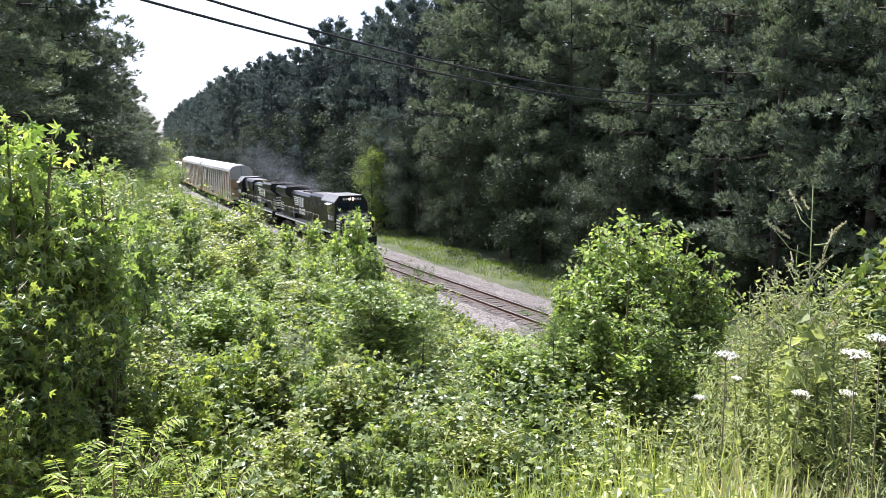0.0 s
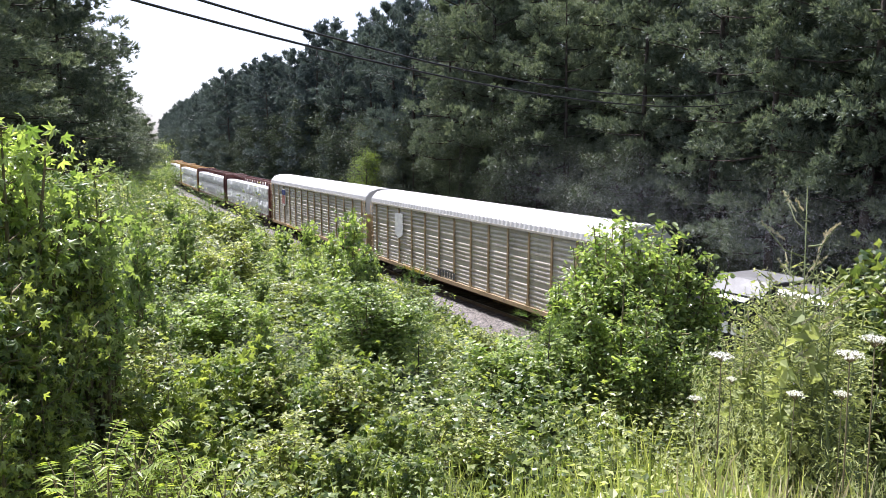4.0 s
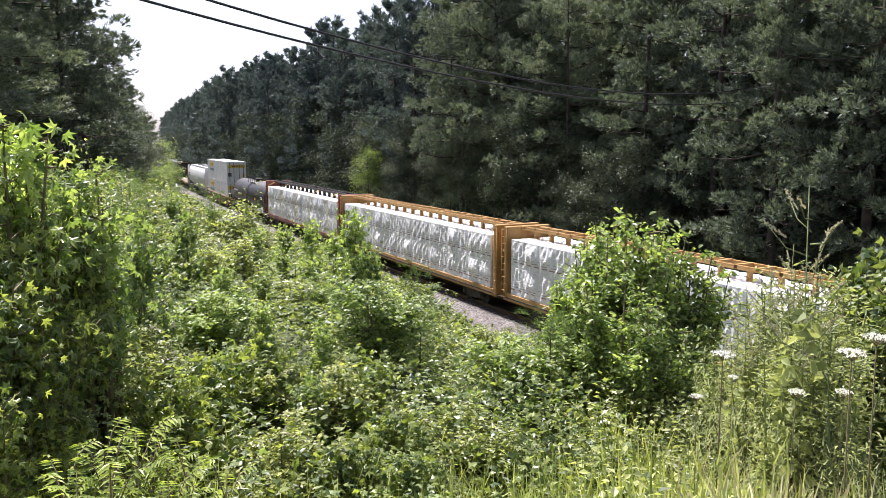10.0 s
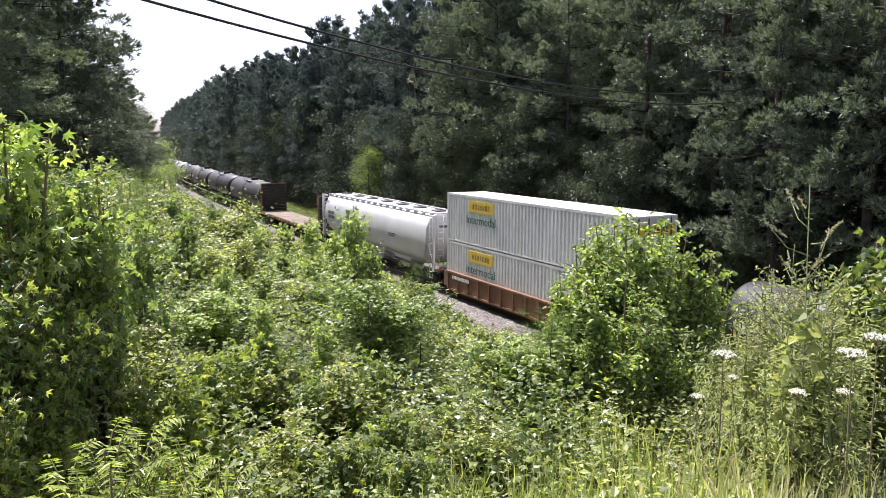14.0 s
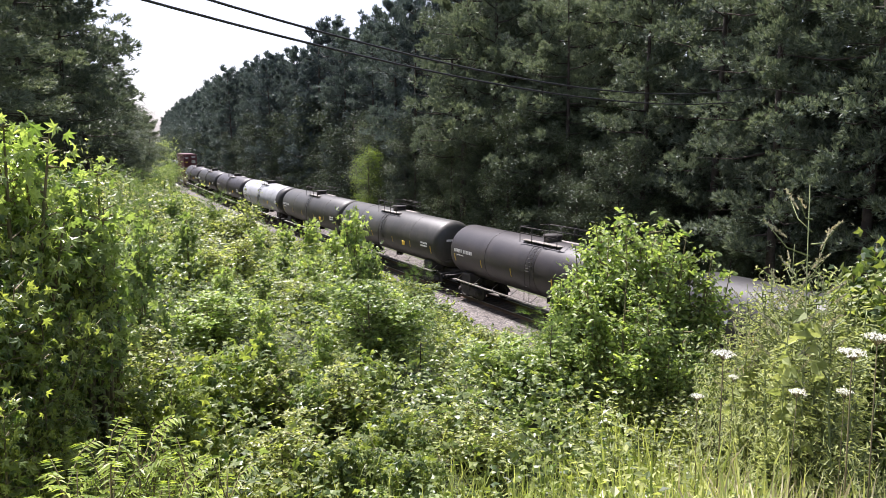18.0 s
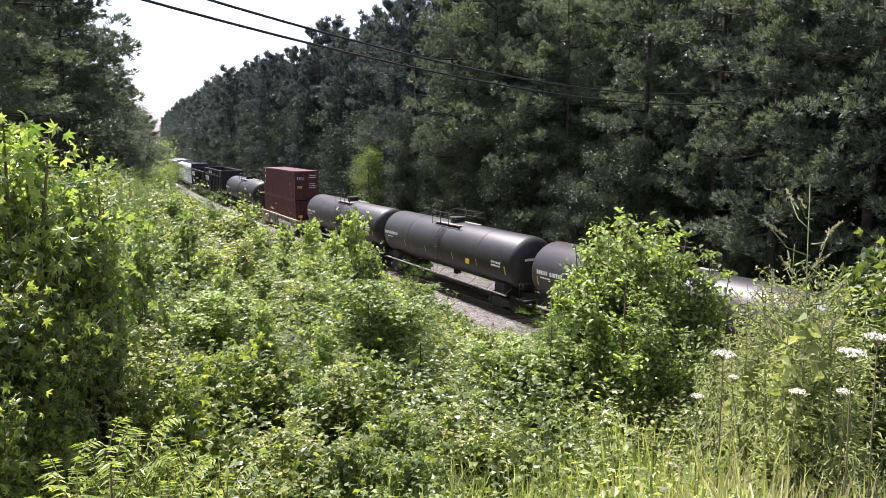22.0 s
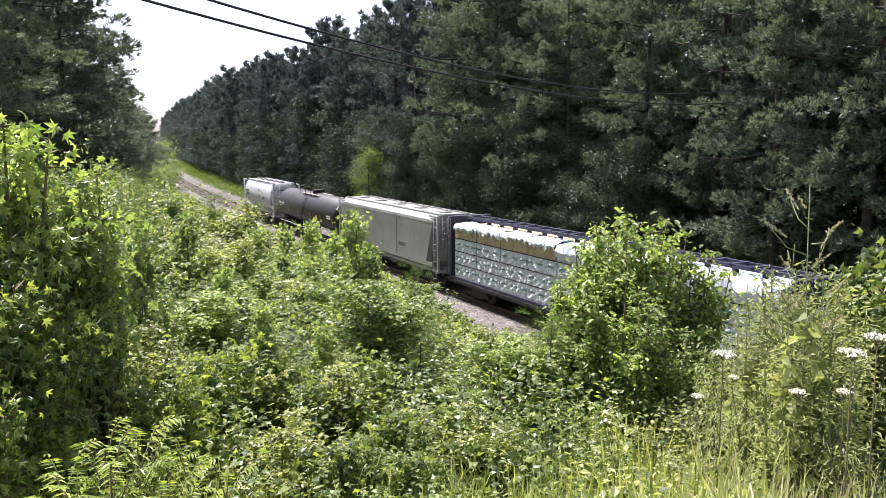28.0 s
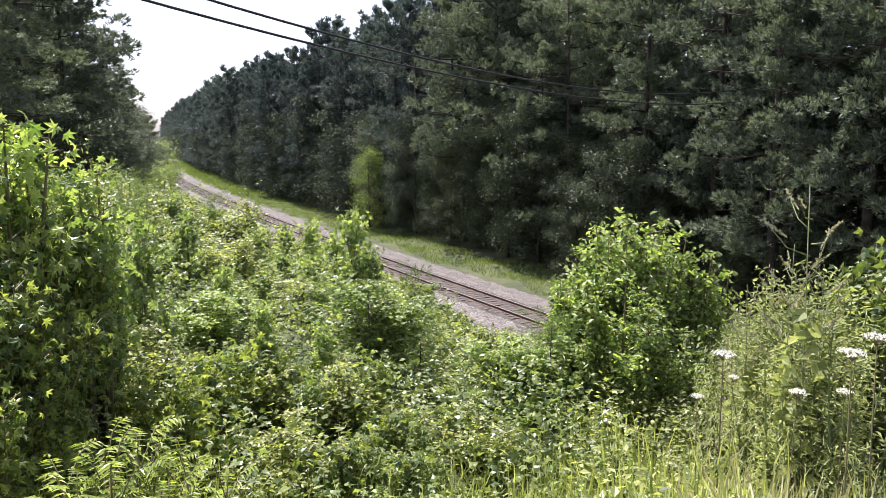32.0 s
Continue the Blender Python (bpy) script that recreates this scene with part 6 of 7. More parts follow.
    part("data_plate", marks(Mesher(), [(L - 2.6, 1.9, 0.7, 0.1), (L - 2.6, 1.7, 0.7, 0.1), (L - 3.8, 1.5, 0.5, 0.2)], -1.562, 6), MARK, ob)
    add_trucks(ob, L - 1.5)
    add_couplers(ob, L)
    return ob


# ---- the consist: each car by where its middle stands on the line at 13 s ----
TRAIN = []


def couple(ob, middle, trucks, turned=False):
    TRAIN.append((ob, middle, trucks, turned, 0.0))
    return ob


couple(loco("diesel_locomotive", "black six-axle diesel locomotive leading the train, headlights lit", True), 191.9, 6.6)
couple(loco("diesel_locomotive", "black standard-cab diesel locomotive running long hood first", False), 169.4, 6.6, True)
rack = autorack("placard")
couple(rack, 143.5, 9.9)
couple(autorack("shield"), 115.6, 9.9)
beam_maroon, beam_yellow, beam_red = centerbeam(MAROON, "maroon"), centerbeam(YELLOW_CAR, "ochre yellow"), centerbeam(RED_CAR, "faded red", SOOT)
beams = [(beam_maroon, 88.9), (copy_thing(beam_maroon, Matrix()), 63.9), (beam_yellow, 39.1), (copy_thing(beam_yellow, Matrix()), 14.6), (beam_red, -9.8), (centerbeam(PURPLE_CAR, "dark blue"), -335.6)]
for k, (ob, middle) in enumerate(beams):
    couple(ob, middle, 8.9)
    couple(lumber_load(k + 1, k == 5), middle, 8.9)
black_tank = tank_car(TANK_BLACK, "black tank car with yellow reflector dashes and top platform", seed=3)
couple(tank_car(TANK_BLACK, "black tank car with a brown-dusted shell", L=8.75, seed=5), -30.7, 6.85)
couple(well_car(RUST, "rusty brown double-stack well car", 8.25, 10.1, False), -51.6, 8.75)
white_box = container(BOX_WHITE, "white corrugated container with yellow placards", 16.15, 2.59, 0.3, True, "Intermodal")
TRAIN.append((white_box, -52.25, 8.75, False, 0.36))
TRAIN.append((copy_thing(white_box, Matrix()), -52.25, 8.75, False, 3.26))
couple(covered_hopper(HOPPER_WHITE, "white round-sided covered hopper with roof hatches", 10.7, True, 4.6, 3), -72.4, 8.95)
couple(bulkhead_flat(), -94.8, 8.7)
olive_tank = tank_car(TANK_OLIVE, "grey-olive tank car, dusty, with black platform", L=8.7, seed=4)
plum_tank = tank_car(TANK_PLUM, "brown-black tank car with yellow reflector dashes", seed=7)
spots = [-114.5, -132.9, -151.6, -169.2, -187.6, -206.5, -224.9, -243.0]
for k, middle in enumerate(spots):
    if k == 4:
        ob = tank_car(TANK_GREY, "weathered grey tank car with a black end", L=8.9, seed=8, dark_end=True)
    else:
        ob = (black_tank, plum_tank, olive_tank, olive_tank, None, plum_tank, black_tank, plum_tank)[k]
        ob = copy_thing(ob, Matrix()) if k in (3, 5, 6, 7) else ob
    couple(ob, middle, 6.7)
couple(well_car(WELL_GREY, "dirty beige double-stack well car with graffiti", 6.3, 8.6, True), -261.6, 7.25)
red_box = container(BOX_MAROON, "maroon corrugated forty-foot container", 12.19, 2.44, 0.28, False, "tex")
TRAIN.append((container(BOX_MAROON, "plain maroon corrugated forty-foot container", 12.19, 2.44, 0.28, False, ""), -261.9, 7.25, False, 0.36))
TRAIN.append((red_box, -261.9, 7.25, False, 3.27))
couple(copy_thing(black_tank, Matrix()), -280.9, 6.7)
couple(open_hopper(True), -299.5, 5.8)
couple(open_hopper(False), -315.7, 5.8)
couple(covered_hopper(HOPPER_GREY, "light grey smooth-sided covered hopper", 8.9, False, 4.6, 9), -357.6, 7.15)
couple(tank_car(TANK_BLACK, "long dull black tank car with a wide top platform", L=9.1, R=1.52, long_rail=2.4, seed=12), -376.4, 7.2)
couple(covered_hopper(HOPPER_WHITE, "pale grey short round-sided covered hopper", 7.2, True, 4.45, 15), -394.3, 5.45)


# ---- exhaust smoke: drifting soot-grey wisps of specks that trail the stack ----
def smoke(k):
    r = np.random.default_rng(300 + k)
    n = 34000
    x, spread = r.uniform(-6.5, 6.5, n), 0.45 + 0.34 * k
    curl = 0.5 * np.sin(x * 0.9 + k) + 0.35 * np.sin(x * 2.1 + 2 * k)
    at = np.stack([x, 0.3 + 0.7 * k + curl * 0.6 + r.normal(0, spread, n), 4.7 + 0.55 * k + curl * 0.7 + r.normal(0, spread * 0.75, n)], 1)
    at[:, 2] = np.maximum(at[:, 2], 4.3)
    me = scatter("exhaust_smoke", at, r.normal(0, 1, (n, 3)), r.normal(0, 1, (n, 3)), r.uniform(0.012, 0.027, n), DIAMOND, SMOKE)
    return tagged(new("exhaust_smoke", me), "thin grey wisp of diesel exhaust over the locomotives", "smoke", "exhaust wisps", kind="stuff")


SMOKE = surface("exhaust_soot", (0.3, 0.31, 0.33), (0.44, 0.45, 0.48), 0.9, 0, 2, 20)
for k in range(5):
    TRAIN.append((smoke(k), 191.9 - 6.5 - 9.5 * k, 6.0, False, 0.0))


def rolling(middle, trucks, turned, lift, t):
    """A car's pose on the line at t seconds: its two trucks stand on the track."""
    s = middle + 20.28 * (t - 13) + 0.0163 * (t - 13) ** 2
    a, b = plan(s + trucks, 0.0)[0], plan(s - trucks, 0.0)[0]
    mid = (a + b) / 2
    m = Matrix.Translation((mid[0], mid[1], mid[2] + lift)) @ Matrix.Rotation(math.atan2(a[1] - b[1], a[0] - b[0]), 4, "Z")
    m = m @ Matrix.Rotation(-math.atan2(a[2] - b[2], 2 * trucks), 4, "Y")
    return m @ Matrix.Rotation(math.pi, 4, "Z") if turned else m


def motions():
    for ob, middle, trucks, turned, lift in TRAIN:
        walk(ob, [(t, rolling(middle, trucks, turned, lift, t)) for t in range(33)])

# ---- overhead cables ----
def cable(name, a, b, sag, label):
    m = Mesher()
    pts = []
    for k in range(60):
        w = -1.0 + 2.08 * k / 59
        pts.append((a[0] + (b[0] - a[0]) * w, a[1] + (b[1] - a[1]) * w, sag[0] * w * w + sag[1] * w + sag[2]))
    return tagged(new(name, m.tube(pts, 0.03, 6).mesh(name)), label, "cable", "overhead cables")


for sag in ((3.853, -4.448, 12.248), (4.679, -4.944, 12.649)):
    ob = cable("overhead_cable", (-6.2, 15.83), (17.68, 43.55), sag, "thick black overhead cable sagging across the cutting")
    ob.data.materials.append(CABLE)

# ---- the near plants on the shoulder of the bank ----
rng = np.random.default_rng(77)


def grow(model, tall, rows):
    """Stand a plant and its copies by rows of (along the line, off the line, height, width for its height)."""
    for k, (s, u, height, wide) in enumerate(rows):
        m = spot(s, u, rng.uniform(0, 6.3), wide * height / tall, height / tall)
        if k:
            copy_thing(model, m @ Matrix.Diagonal((*(1 / c for c in model.scale), 1)))
        else:
            model.matrix_basis = m


GUM = "young sweetgum with star-shaped leaves"
LOW_GUM = "low young sweetgum with star-shaped leaves"
gum_low = bush("sweetgum_sapling", 99, 0.7, 0.42, 6, 15, 7, 0.085, STAR, LEAF_DARK, LOW_GUM, "sapling", "sweetgum saplings", low=0.2, droop=0.2)
grow(gum_low, 0.7, [(-4.44, 22.14, 0.7, 1), (-4.26, 21.62, 0.55, 1.1), (-3.63, 21.68, 0.5, 1), (-3.38, 22.1, 0.45, 1), (-3.15, 21.84, 0.42, 1), (-4.52, 22.52, 0.72, 1), (-3.96, 22.8, 0.6, 1)])
# the gum saplings in the near corner: sun and shade are put into the leaf colour, a dark thicket below, loose sunlit
# tips above
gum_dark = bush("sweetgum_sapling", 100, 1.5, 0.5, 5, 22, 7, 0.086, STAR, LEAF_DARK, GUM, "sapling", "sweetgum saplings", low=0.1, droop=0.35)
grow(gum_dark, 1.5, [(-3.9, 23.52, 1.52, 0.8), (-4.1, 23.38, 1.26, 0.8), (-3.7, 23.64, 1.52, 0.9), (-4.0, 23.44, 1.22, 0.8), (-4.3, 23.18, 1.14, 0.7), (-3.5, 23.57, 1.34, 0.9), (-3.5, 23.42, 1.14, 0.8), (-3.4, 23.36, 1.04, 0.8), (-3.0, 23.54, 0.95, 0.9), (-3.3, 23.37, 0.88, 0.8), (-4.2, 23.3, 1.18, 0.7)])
gum_tip = bush("sweetgum_sapling", 103, 1.7, 0.3, 4, 14, 6, 0.08, STAR, LEAF_PALE, "slender sweetgum sapling, loose sunlit leaves at its tip", "sapling", "sweetgum saplings", low=0.42, droop=0.7)
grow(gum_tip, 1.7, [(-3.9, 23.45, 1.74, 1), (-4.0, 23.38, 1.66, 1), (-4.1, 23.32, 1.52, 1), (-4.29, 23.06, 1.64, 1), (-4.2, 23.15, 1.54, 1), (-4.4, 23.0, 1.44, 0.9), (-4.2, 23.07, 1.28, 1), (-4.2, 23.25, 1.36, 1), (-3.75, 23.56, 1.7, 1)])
gum_light = bush("sweetgum_sapling", 101, 1.1, 0.42, 5, 18, 10, 0.085, STAR, LEAF_PALE, "pale sunlit sweetgum sapling with star-shaped leaves", "sapling", "sweetgum saplings", low=0.15, droop=0.3)
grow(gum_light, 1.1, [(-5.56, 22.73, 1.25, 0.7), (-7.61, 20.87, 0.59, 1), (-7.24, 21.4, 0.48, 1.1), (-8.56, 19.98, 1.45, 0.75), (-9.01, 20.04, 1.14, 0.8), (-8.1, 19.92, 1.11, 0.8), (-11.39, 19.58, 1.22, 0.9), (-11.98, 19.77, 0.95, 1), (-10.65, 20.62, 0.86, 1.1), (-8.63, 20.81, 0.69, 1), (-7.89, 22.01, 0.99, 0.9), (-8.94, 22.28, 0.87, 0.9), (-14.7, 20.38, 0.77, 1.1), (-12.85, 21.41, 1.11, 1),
                      (-6.84, 21.87, 0.62, 1), (-6.62, 21.09, 0.49, 1.1), (-6.09, 21.08, 0.3, 1.2), (-5.6, 21.9, 0.55, 1), (-5.0, 21.6, 0.5, 1), (-4.9, 22.3, 0.62, 1), (-4.1, 22.0, 0.6, 1)])

# a full bush beside the gap through which the track shows
CHERRY = "tall leafy bush, bright sunlit leaves at its top"
thick = bush("wild_cherry_bush", 120, 2.15, 0.52, 11, 24, 26, 0.066, OVAL, LEAF_PALE, CHERRY, "bush", "thick bushes", low=0.1, droop=0.3)
grow(thick, 2.15, [(-4.59, 19.18, 2.25, 0.9), (-4.68, 19.22, 2.12, 0.9), (-4.62, 19.06, 2.22, 0.8), (-4.5, 18.88, 2.2, 0.9), (-4.42, 18.72, 2.16, 0.85), (-4.66, 19.3, 2.0, 0.85), (-4.5, 19.1, 2.05, 1.0), (-4.53, 18.98, 2.24, 0.9), (-4.48, 18.8, 2.2, 0.85), (-4.72, 19.33, 1.92, 0.9), (-4.38, 18.66, 2.12, 0.8), (-4.06, 19.64, 1.5, 1.1), (-3.96, 19.4, 1.56, 1), (-3.85, 19.27, 1.42, 1)])
thin = bush("wild_cherry_bush", 121, 1.8, 0.32, 7, 20, 22, 0.066, OVAL, LEAF_PALE, "slender leafy sprout beside the tall bush", "bush", "thick bushes", low=0.1, droop=0.3)
grow(thin, 1.8, [(-4.81, 19.45, 1.78, 0.8), (-4.78, 19.68, 1.34, 0.9), (-4.32, 18.5, 2.0, 0.75), (-4.8, 19.78, 0.96, 1), (-4.8, 19.59, 1.26, 1), (-4.34, 18.52, 1.9, 0.75), (-4.21, 19.81, 1.1, 1), (-3.75, 19.5, 1.1, 1), (-3.8, 19.75, 0.9, 1.1), (-3.6, 19.35, 1.15, 1)])
weedy = bush("weedy_shrub", 125, 1.9, 0.4, 9, 16, 11, 0.055, LANCE, WEED, "grey-green shrub tangled with weeds", "shrub", "weedy shrubs", low=0.4, bark=STALK)
grow(weedy, 1.9, [(-3.49, 19.23, 1.45, 0.9), (-3.26, 19.3, 1.66, 0.8), (-3.04, 19.39, 1.88, 0.8), (-2.82, 19.47, 1.9, 0.85), (-2.78, 19.32, 2.0, 0.85), (-2.74, 19.17, 2.05, 0.85), (-3.18, 19.5, 1.4, 0.9), (-2.84, 19.73, 1.5, 0.9), (-2.6, 19.68, 1.7, 0.9), (-2.43, 19.68, 1.65, 0.9), (-2.41, 19.43, 1.8, 0.9), (-2.49, 19.97, 1.4, 1), (-2.17, 19.88, 1.5, 1)])
leafy_bush = bush("leafy_bush", 127, 2.9, 0.6, 8, 20, 14, 0.1, LOBED, LEAF_DARK, "dark green leafy bush behind the tall weeds", "bush", "dark leafy bushes", low=0.3)
grow(leafy_bush, 2.9, [(-3.6, 17.42, 3.02, 0.9), (-3.3, 17.68, 2.85, 0.9), (-3.55, 17.6, 2.65, 0.9), (-3.2, 17.3, 3.0, 1)])

# seedling pines
seedling = tree("pine_seedling", 130, 1.05, 0.1, 0.26, 24, 7, 0.12, 0.14, NEEDLE_YOUNG, "knee-high pine seedling with long soft needles", "pine seedling", "pine seedlings", per_tuft=16, lump=0.05)
grow(seedling, 1.05, [(-4.32, 20.11, 0.81, 1), (-5.18, 20.74, 0.5, 1.2), (-15.23, 15.79, 2.05, 0.7), (-13.93, 21.93, 1.07, 1), (-15.96, 22.19, 0.6, 1.4), (-17.86, 21.1, 0.81, 1.4), (-23.28, 17.53, 1.79, 1), (-15.9, 21.7, 1.0, 1.2), (-19.8, 19.9, 1.2, 1.2), (-13.9, 21.6, 0.9, 1.2), (-23.6, 18.6, 1.3, 1.2), (-12.9, 21.9, 0.9, 1.1), (-21.5, 18.9, 1.2, 1.2), (-25.7, 19.6, 1.6, 1.1), (-10.95, 22.36, 0.86, 1)])


# tall seed stalks
def seed_stalk(seed, height, arms):
    r = np.random.default_rng(seed)
    ob = thing("seed_stalk", "tall branching weed stalk with seed spikes", "weed", "seed stalks")
    m = Mesher()
    m.tube([(0, 0, -0.1), (0.02, 0, height * 0.5), (0.05, 0.02, height)], [0.0045, 0.0032, 0.002], 5)
    for k in range(arms):
        z = height * (0.62 + 0.33 * k / arms)
        a, length = 2.4 * k + r.normal(0, 0.3), r.uniform(0.12, 0.22)
        p, q = np.array([0.03, 0, z]), np.array([0.03 + math.cos(a) * length * 0.95, math.sin(a) * length * 0.95, z + length * 0.6])
        m.tube([p, p * 0.5 + q * 0.5 + np.array([0, 0, -0.03]), q], [0.0028, 0.002, 0.0015], 4)
        at = p + np.outer(np.linspace(0.5, 1.0, 34), q - p)
        way = (q - p) / np.linalg.norm(q - p) + r.normal(0, 0.5, at.shape)
        part("seed_spike", scatter("seed_spike", at, way, r.normal(0, 1, way.shape), r.uniform(0.009, 0.016, len(at)), DIAMOND, STRAW), STRAW, ob)
    part("stalk", m, STALK, ob)
    lv = np.array([[0.02 + r.normal(0, 0.03), r.normal(0, 0.03), height * t] for t in r.uniform(0.15, 0.75, 60)])
    part("foliage", leaves_at("foliage", r, lv, 0.09, DIAMOND, WEED), WEED, ob)
    return ob


stalk = seed_stalk(140, 1.45, 12)
grow(stalk, 1.45, [(-2.39, 19.9, 2.28, 0.8), (-2.43, 20.06, 1.9, 0.6), (-2.71, 19.76, 1.8, 0.65), (-2.45, 19.7, 1.95, 0.6), (-2.87, 19.76, 1.65, 0.7), (-2.93, 19.81, 1.4, 0.7)])


# wild carrot
def wild_carrot(seed, height):
    r = np.random.default_rng(seed)
    ob = thing("wild_carrot", "wild carrot with a flat white flower umbel on a thin stem", "flower", "wild carrot flowers")
    m = Mesher().tube([(0, 0, -0.1), (0.02, 0.01, height * 0.6), (0, 0, height)], [0.005, 0.004, 0.003], 5)
    at = []
    for k in range(22):
        a, q = 2.4 * k, 0.058 * math.sqrt((k + 0.5) / 22)
        p = (q * math.cos(a), q * math.sin(a), height + 0.022 + 0.004 * (1 - q / 0.058))
        m.tube([(0, 0, height), p], 0.0012, 3, False)
        for _ in range(9):
            at.append(np.array(p) + r.normal(0, 0.006, 3) * np.array([1, 1, 0.2]))
    part("stem", m, STEM, ob)
    part("umbel", leaves_at("umbel", r, np.array(at), 0.012, DIAMOND, PETAL, 2.0), PETAL, ob, "flat white umbel")
    lv = np.array([[r.normal(0, 0.05), r.normal(0, 0.05), height * t] for t in r.uniform(0.1, 0.6, 70)])
    part("foliage", leaves_at("foliage", r, lv, 0.06, SPRAY, WEED), WEED, ob)
    return ob


carrot = wild_carrot(150, 0.82)
grow(carrot, 0.86, [(-1.7, 20.65, 1.38, 0.55), (-2.27, 20.69, 1.26, 0.6), (-1.74, 20.43, 1.54, 0.45), (-1.85, 20.75, 1.15, 0.4), (-2.28, 20.83, 1.01, 0.4), (-1.77, 20.57, 1.24, 0.35), (-2.49, 20.35, 1.17, 0.3)])


# sumac fronds in the near corner
def sumac(seed, height):
    r = np.random.default_rng(seed)
    ob = thing("sumac_sprout", "low sumac sprout with feathered yellow-green fronds", "sprout", "sumac sprouts")
    m = Mesher()
    m.tube([(0, 0, -0.1), (0, 0, height)], [0.007, 0.004], 5)
    for k in range(9):
        at, way, a = [], [], 2.4 * k
        p = np.array([0, 0, height * (0.55 + 0.05 * k)])
        q = p + np.array([math.cos(a) * 0.12, math.sin(a) * 0.12, 0.13])
        m.tube([p, p * 0.5 + q * 0.5 + np.array([0, 0, 0.04]), q], 0.003, 3, False)
        side = np.array([-math.sin(a), math.cos(a), 0.1])
        for t in np.linspace(0.15, 1.0, 8):
            for e in (-1, 1):
                at.append(p + (q - p) * t + np.array([0, 0, 0.04 * math.sin(math.pi * t)]))
                way.append(side * e + np.array([math.cos(a), math.sin(a), -0.15]) * 0.5)
        at, way = np.array(at), np.array(way)
        part("frond", scatter("frond", at, way, r.normal(0, 0.25, way.shape) + np.array([0, 0, 1]), r.uniform(0.036, 0.05, len(at)), (LANCE[0] * np.array([1, 0.95, 1]), LANCE[1]), LEAF_SUMAC), LEAF_SUMAC, ob, "yellow-green feathered frond" if k == 0 else "")
    tagged(part("stem", m, STEM, ob), kind="stuff")
    return ob


sprout = sumac(160, 0.55)
grow(sprout, 0.62, [(-2.64, 23.1, 0.8, 0.75), (-2.6, 23.33, 0.7, 0.8), (-2.67, 22.94, 0.74, 0.75), (-2.5, 23.2, 0.78, 0.75), (-2.75, 23.2, 0.74, 0.75), (-2.55, 22.83, 0.7, 0.7), (-2.38, 23.04, 0.72, 0.7), (-2.7, 23.05, 0.8, 0.7), (-2.8, 22.98, 0.7, 0.7), (-2.45, 23.3, 0.68, 0.75)])

# ---- low growth: grass, weeds and leaf litter too fine to count ----
def low_growth(name, count, bearings, reach, size, shape, material, lift, label, category, upright=1.0, lean=0.5):
    a, d = rng.uniform(*bearings, count), np.sqrt(rng.uniform(reach[0] ** 2, reach[1] ** 2, count))
    su = np.array([polar(*q) for q in zip(a, d)])
    at = plan(su[:, 0], su[:, 1], lie(su[:, 0], su[:, 1]) + rng.uniform(*lift, count))
    h = rng.uniform(0, 2 * np.pi, count)
    way = np.stack([np.cos(h) * lean, np.sin(h) * lean, np.full(count, upright)], 1) + rng.normal(0, 0.2, (count, 3))
    normal = np.stack([np.cos(h), np.sin(h), np.zeros(count)], 1) if upright > 0.4 else rng.normal(0, 0.4, (count, 3)) + np.array([0, 0, 1])
    return tagged(new(name, scatter(name, at, way, normal, size * rng.uniform(0.5, 1.2, count), shape, material)), label, category, kind="stuff")


WIDE_BLADE = (BLADE[0] * np.array([1, 0.4, 1.6]), BLADE[1])
low_growth("tall_grass", 15000, (14, 60), (1.6, 4.8), 0.58, WIDE_BLADE, GRASS, (-0.05, 0.1), "long arching yellow-green grass on the shoulder", "grass", 0.8, 1.0)
low_growth("straw_grass", 6500, (22, 60), (2.0, 4.6), 0.5, BLADE, STRAW_GRASS, (-0.05, 0.1), "dry straw-coloured grass stems", "grass", 1.0, 0.7)
low_growth("near_grass", 5000, (21, 60), (1.7, 3.3), 0.5, WIDE_BLADE, GRASS, (0.05, 0.35), "tangled sunlit grass tips on the shoulder", "grass", 0.7, 1.0)
low_growth("straw_tips", 4500, (23, 38), (1.9, 4.0), 0.4, WIDE_BLADE, STRAW_GRASS, (0.05, 0.45), "bleached grass heads on the shoulder", "grass", 0.6, 1.0)
low_growth("bank_grass", 3200, (-60, 16), (1.8, 3.8), 0.42, WIDE_BLADE, GRASS, (-0.05, 0.03), "arching grass among the low weeds", "grass", 0.9, 0.9)
low_growth("shoulder_grass", 26000, (60, 300), (0.6, 9.0), 0.32, WIDE_BLADE, GRASS, (-0.05, 0.02), "rough grass on the shoulder", "grass", 0.9, 0.9)
low_growth("feathery_weeds", 13000, (19, 40), (3.6, 5.6), 0.05, (SPRAY[0] * np.array([1, 0.7, 1]), SPRAY[1]), WEED, (0.1, 0.95), "feathery grey-green weeds", "weeds", 1.0, 1.0)
low_growth("shoulder_weeds", 4000, (10, 55), (2.2, 5.0), 0.05, DIAMOND, LEAF_BRUSH, (0.05, 0.55), "small-leaved weeds in the grass", "weeds", 0.3, 1.0)


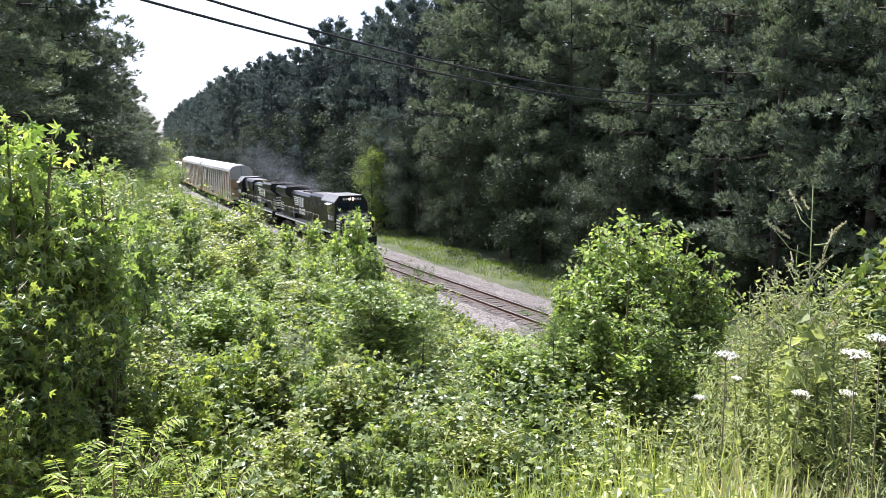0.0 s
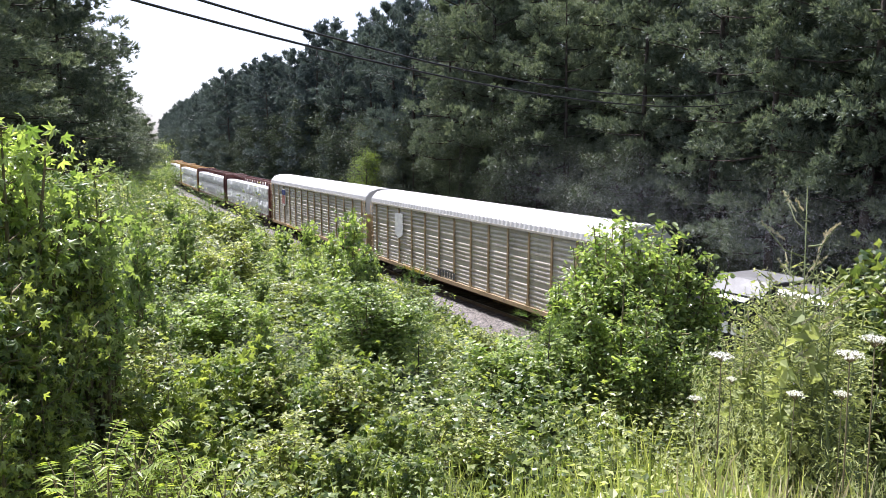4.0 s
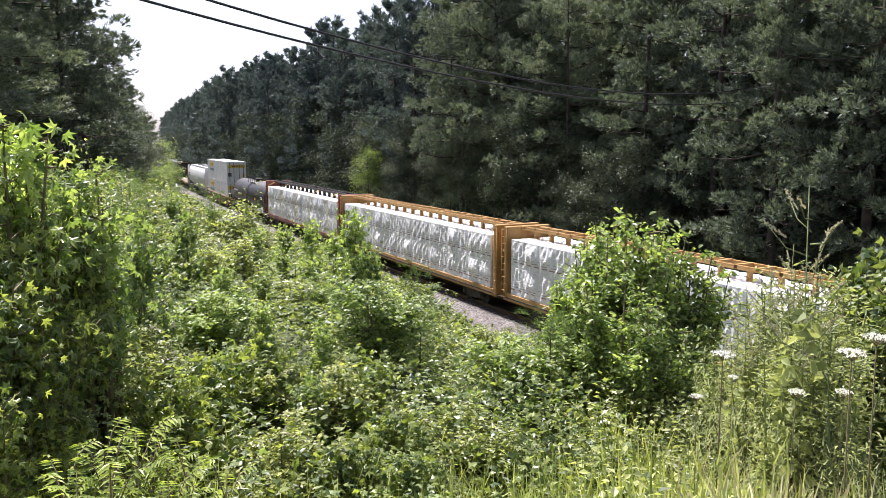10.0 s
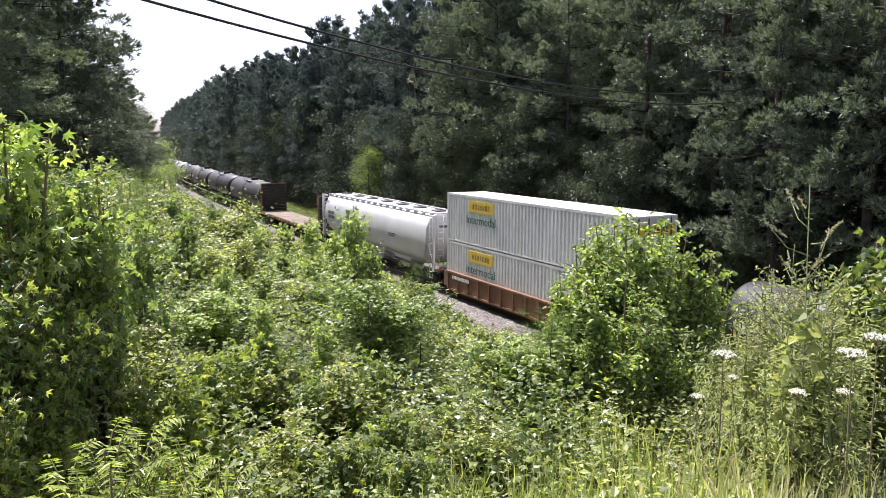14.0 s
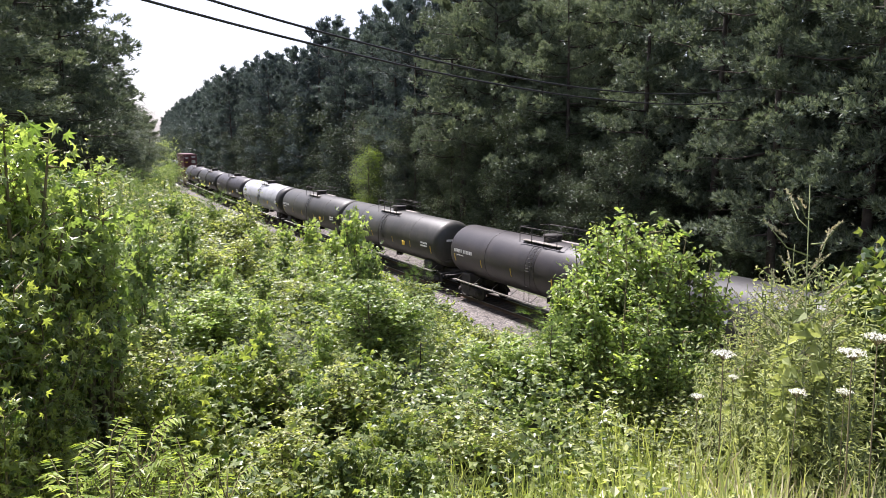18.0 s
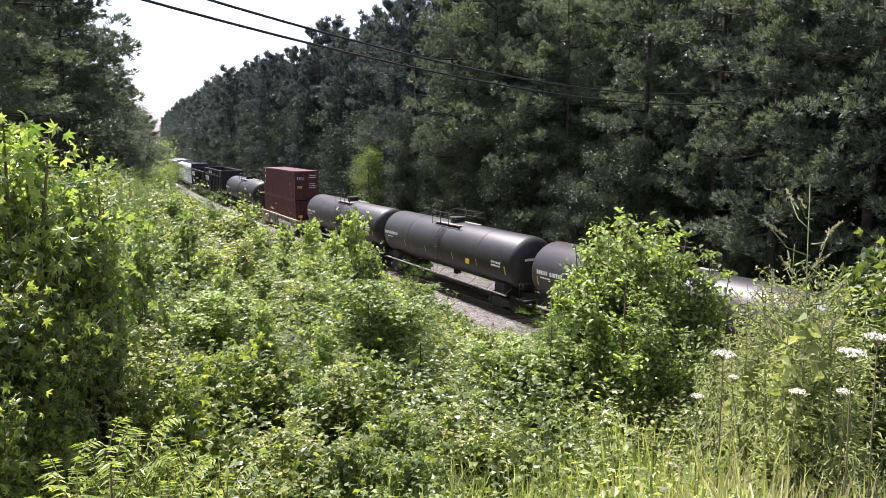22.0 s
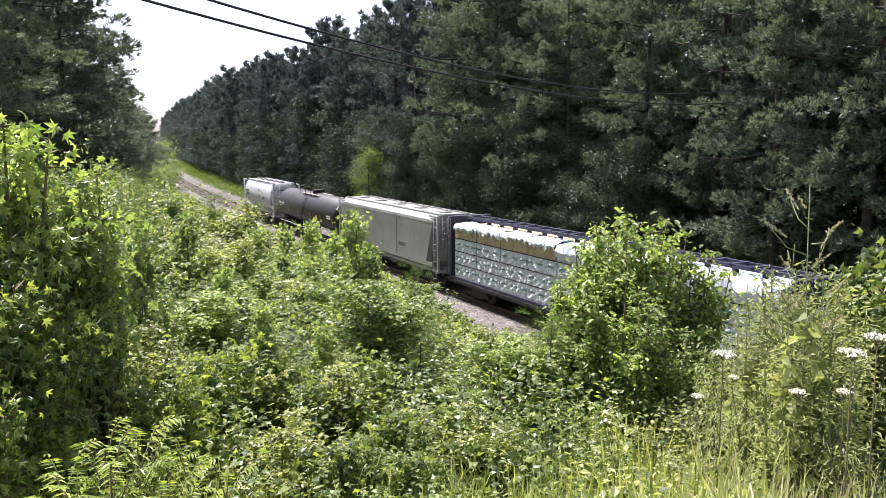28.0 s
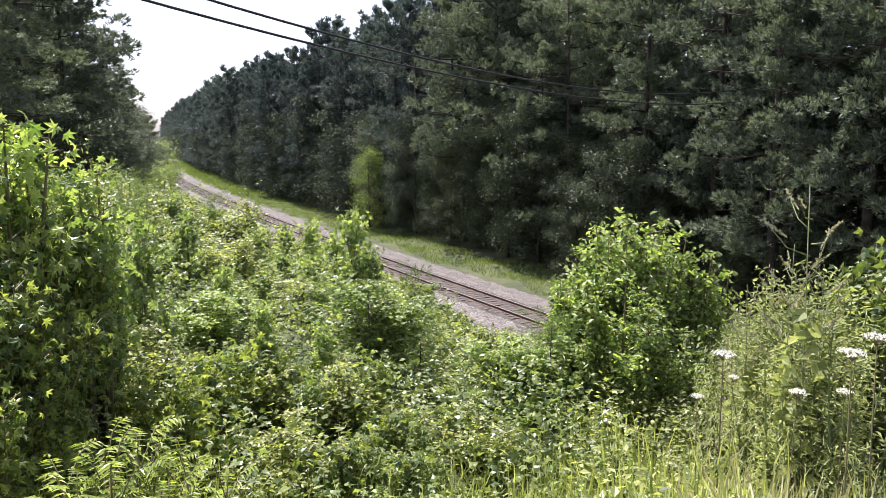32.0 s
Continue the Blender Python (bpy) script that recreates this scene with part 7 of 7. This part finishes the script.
def sprigs(name, count, bearings, reach, tall, leaf, shape, material, label, each=18):
    """Upright leafy shoots: whorls of leaves that shrink towards the tip, on thin stems."""
    a, d = rng.uniform(*bearings, count), np.sqrt(rng.uniform(reach[0] ** 2, reach[1] ** 2, count))
    su = np.array([polar(*q) for q in zip(a, d)])
    room = np.array([under_sight(s, u, f, 0.15) for (s, u), f in zip(su, d)])
    drift = 0.5 + 0.35 * np.sin(2.1 * su[:, 0] + 1.3 * su[:, 1]) + 0.3 * np.sin(3.7 * su[:, 1] - 1.6 * su[:, 0] + 1)
    h = np.minimum(rng.uniform(*tall, count) * np.clip(drift + 0.25, 0.3, 1.15), np.minimum(room, 0.16 + 0.13 * d))
    base = plan(su[:, 0], su[:, 1], lie(su[:, 0], su[:, 1]) - 0.03)
    tip = base + np.stack([rng.normal(0, 0.12, count) * h, rng.normal(0, 0.12, count) * h, h], 1)
    t = rng.uniform(0.12, 1.0, (count, each, 1))
    b = rng.uniform(0, 2 * np.pi, (count, each))
    out = np.stack([np.cos(b), np.sin(b), rng.normal(-0.05, 0.35, b.shape)], 2)
    at = base[:, None] * (1 - t) + tip[:, None] * t + out * (0.02 + 0.16 * (1 - t)) * rng.uniform(0.3, 1, t.shape)
    size = leaf * (1.15 - 0.55 * t[..., 0]) * rng.uniform(0.7, 1.2, b.shape)
    normal = rng.normal(0, 0.45, at.shape) + out * 0.5 + np.array([0, 0, 0.7])
    return tagged(new(name, scatter(name, at.reshape(-1, 3), out.reshape(-1, 3), normal.reshape(-1, 3), size.ravel(), shape, material)), label, "weeds", kind="stuff")


sprigs("leafy_shoots", 1000, (-55, 14), (2.2, 9.5), (0.3, 0.95), 0.068, LOBED, LEAF_DARK, "upright leafy shoots of young gum", 20)
sprigs("pale_shoots", 420, (-55, 14), (2.4, 9.5), (0.4, 1.05), 0.062, LOBED, LEAF_PALE, "pale sunlit leafy shoots", 20)
sprigs("weed_shoots", 700, (-55, 30), (2.0, 6.5), (0.25, 0.75), 0.065, LANCE, LEAF_BRUSH, "narrow-leaved weeds on the shoulder", 24)
sprigs("slope_shoots", 1500, (-50, 30), (9.5, 20.0), (0.5, 1.4), 0.09, LOBED, LEAF_BRUSH, "leafy shoots among the brush on the slope", 18)
low_growth("ground_leaves", 8000, (-55, 20), (2.0, 8.0), 0.055, LOBED, LEAF_DARK, (0.02, 0.3), "low leafy ground cover", "ground cover", 0.3, 1.0)
low_growth("bank_leaves", 24000, (-55, 55), (8.0, 26.0), 0.11, LOBED, LEAF_BRUSH, (0.02, 0.5), "low leafy growth on the slope", "ground cover", 0.1, 1.0)

# verge grass beyond the track and along the near foot of the bank
def verge(name, count, s_span, u_span, size, material, label):
    s, u = rng.uniform(*s_span, count), rng.uniform(*u_span, count)
    u = u + 0.5 * np.sin(s * 0.31) + 0.3 * np.sin(s * 0.9)
    at = plan(s, u, lie(s, u) - 0.03)
    way = rng.normal(0, 0.45, (count, 3)) + np.array([0, 0, 1])
    return tagged(new(name, scatter(name, at, way, rng.normal(0, 1, (count, 3)), size * rng.uniform(0.5, 1.2, count), SPRAY, material)), label, "grass", kind="stuff")


verge("verge_grass", 26000, (-125, 12), (-10.5, -5.6), 0.34, GRASS_LUSH, "bright green mown-height grass strip beside the track")
verge("far_verge_grass", 14000, (-330, -125), (-11, -5.4), 0.6, GRASS_LUSH, "bright green grass strip beside the track")
verge("near_verge_grass", 9000, (-90, -10), (5.0, 8.5), 0.4, GRASS, "rough grass along the foot of the bank")

# ---- wooden ties, laid one by one ----
tie_mesh = Mesher().box(-0.115, 0.115, -1.3, 1.3, -0.36, -0.175, 0.012).mesh("tie")
tie_mesh.materials.append(TIE_WOOD)
far_ties = Mesher()
tie_rng = random.Random(5)
for k in range(900):
    s = 30 - k * 0.53
    (x, y, z), h = plan(s, 0.0)[0], line_at(s)[1][0]
    m = Matrix.Translation((x, y, z + tie_rng.uniform(-0.012, 0.008))) @ Matrix.Rotation(math.pi / 2 - h + tie_rng.gauss(0, 0.012), 4, "Z")
    if 70 <= k < 370:
        part("tie", tie_mesh, TIE_WOOD, track, "", m)
    else:
        far_ties.add([m @ v.co for v in tie_mesh.vertices], [tuple(p.vertices) for p in tie_mesh.polygons])
tagged(part("ties_up_the_line", far_ties, TIE_WOOD, track, "worn wooden ties"), kind="stuff")

motions()
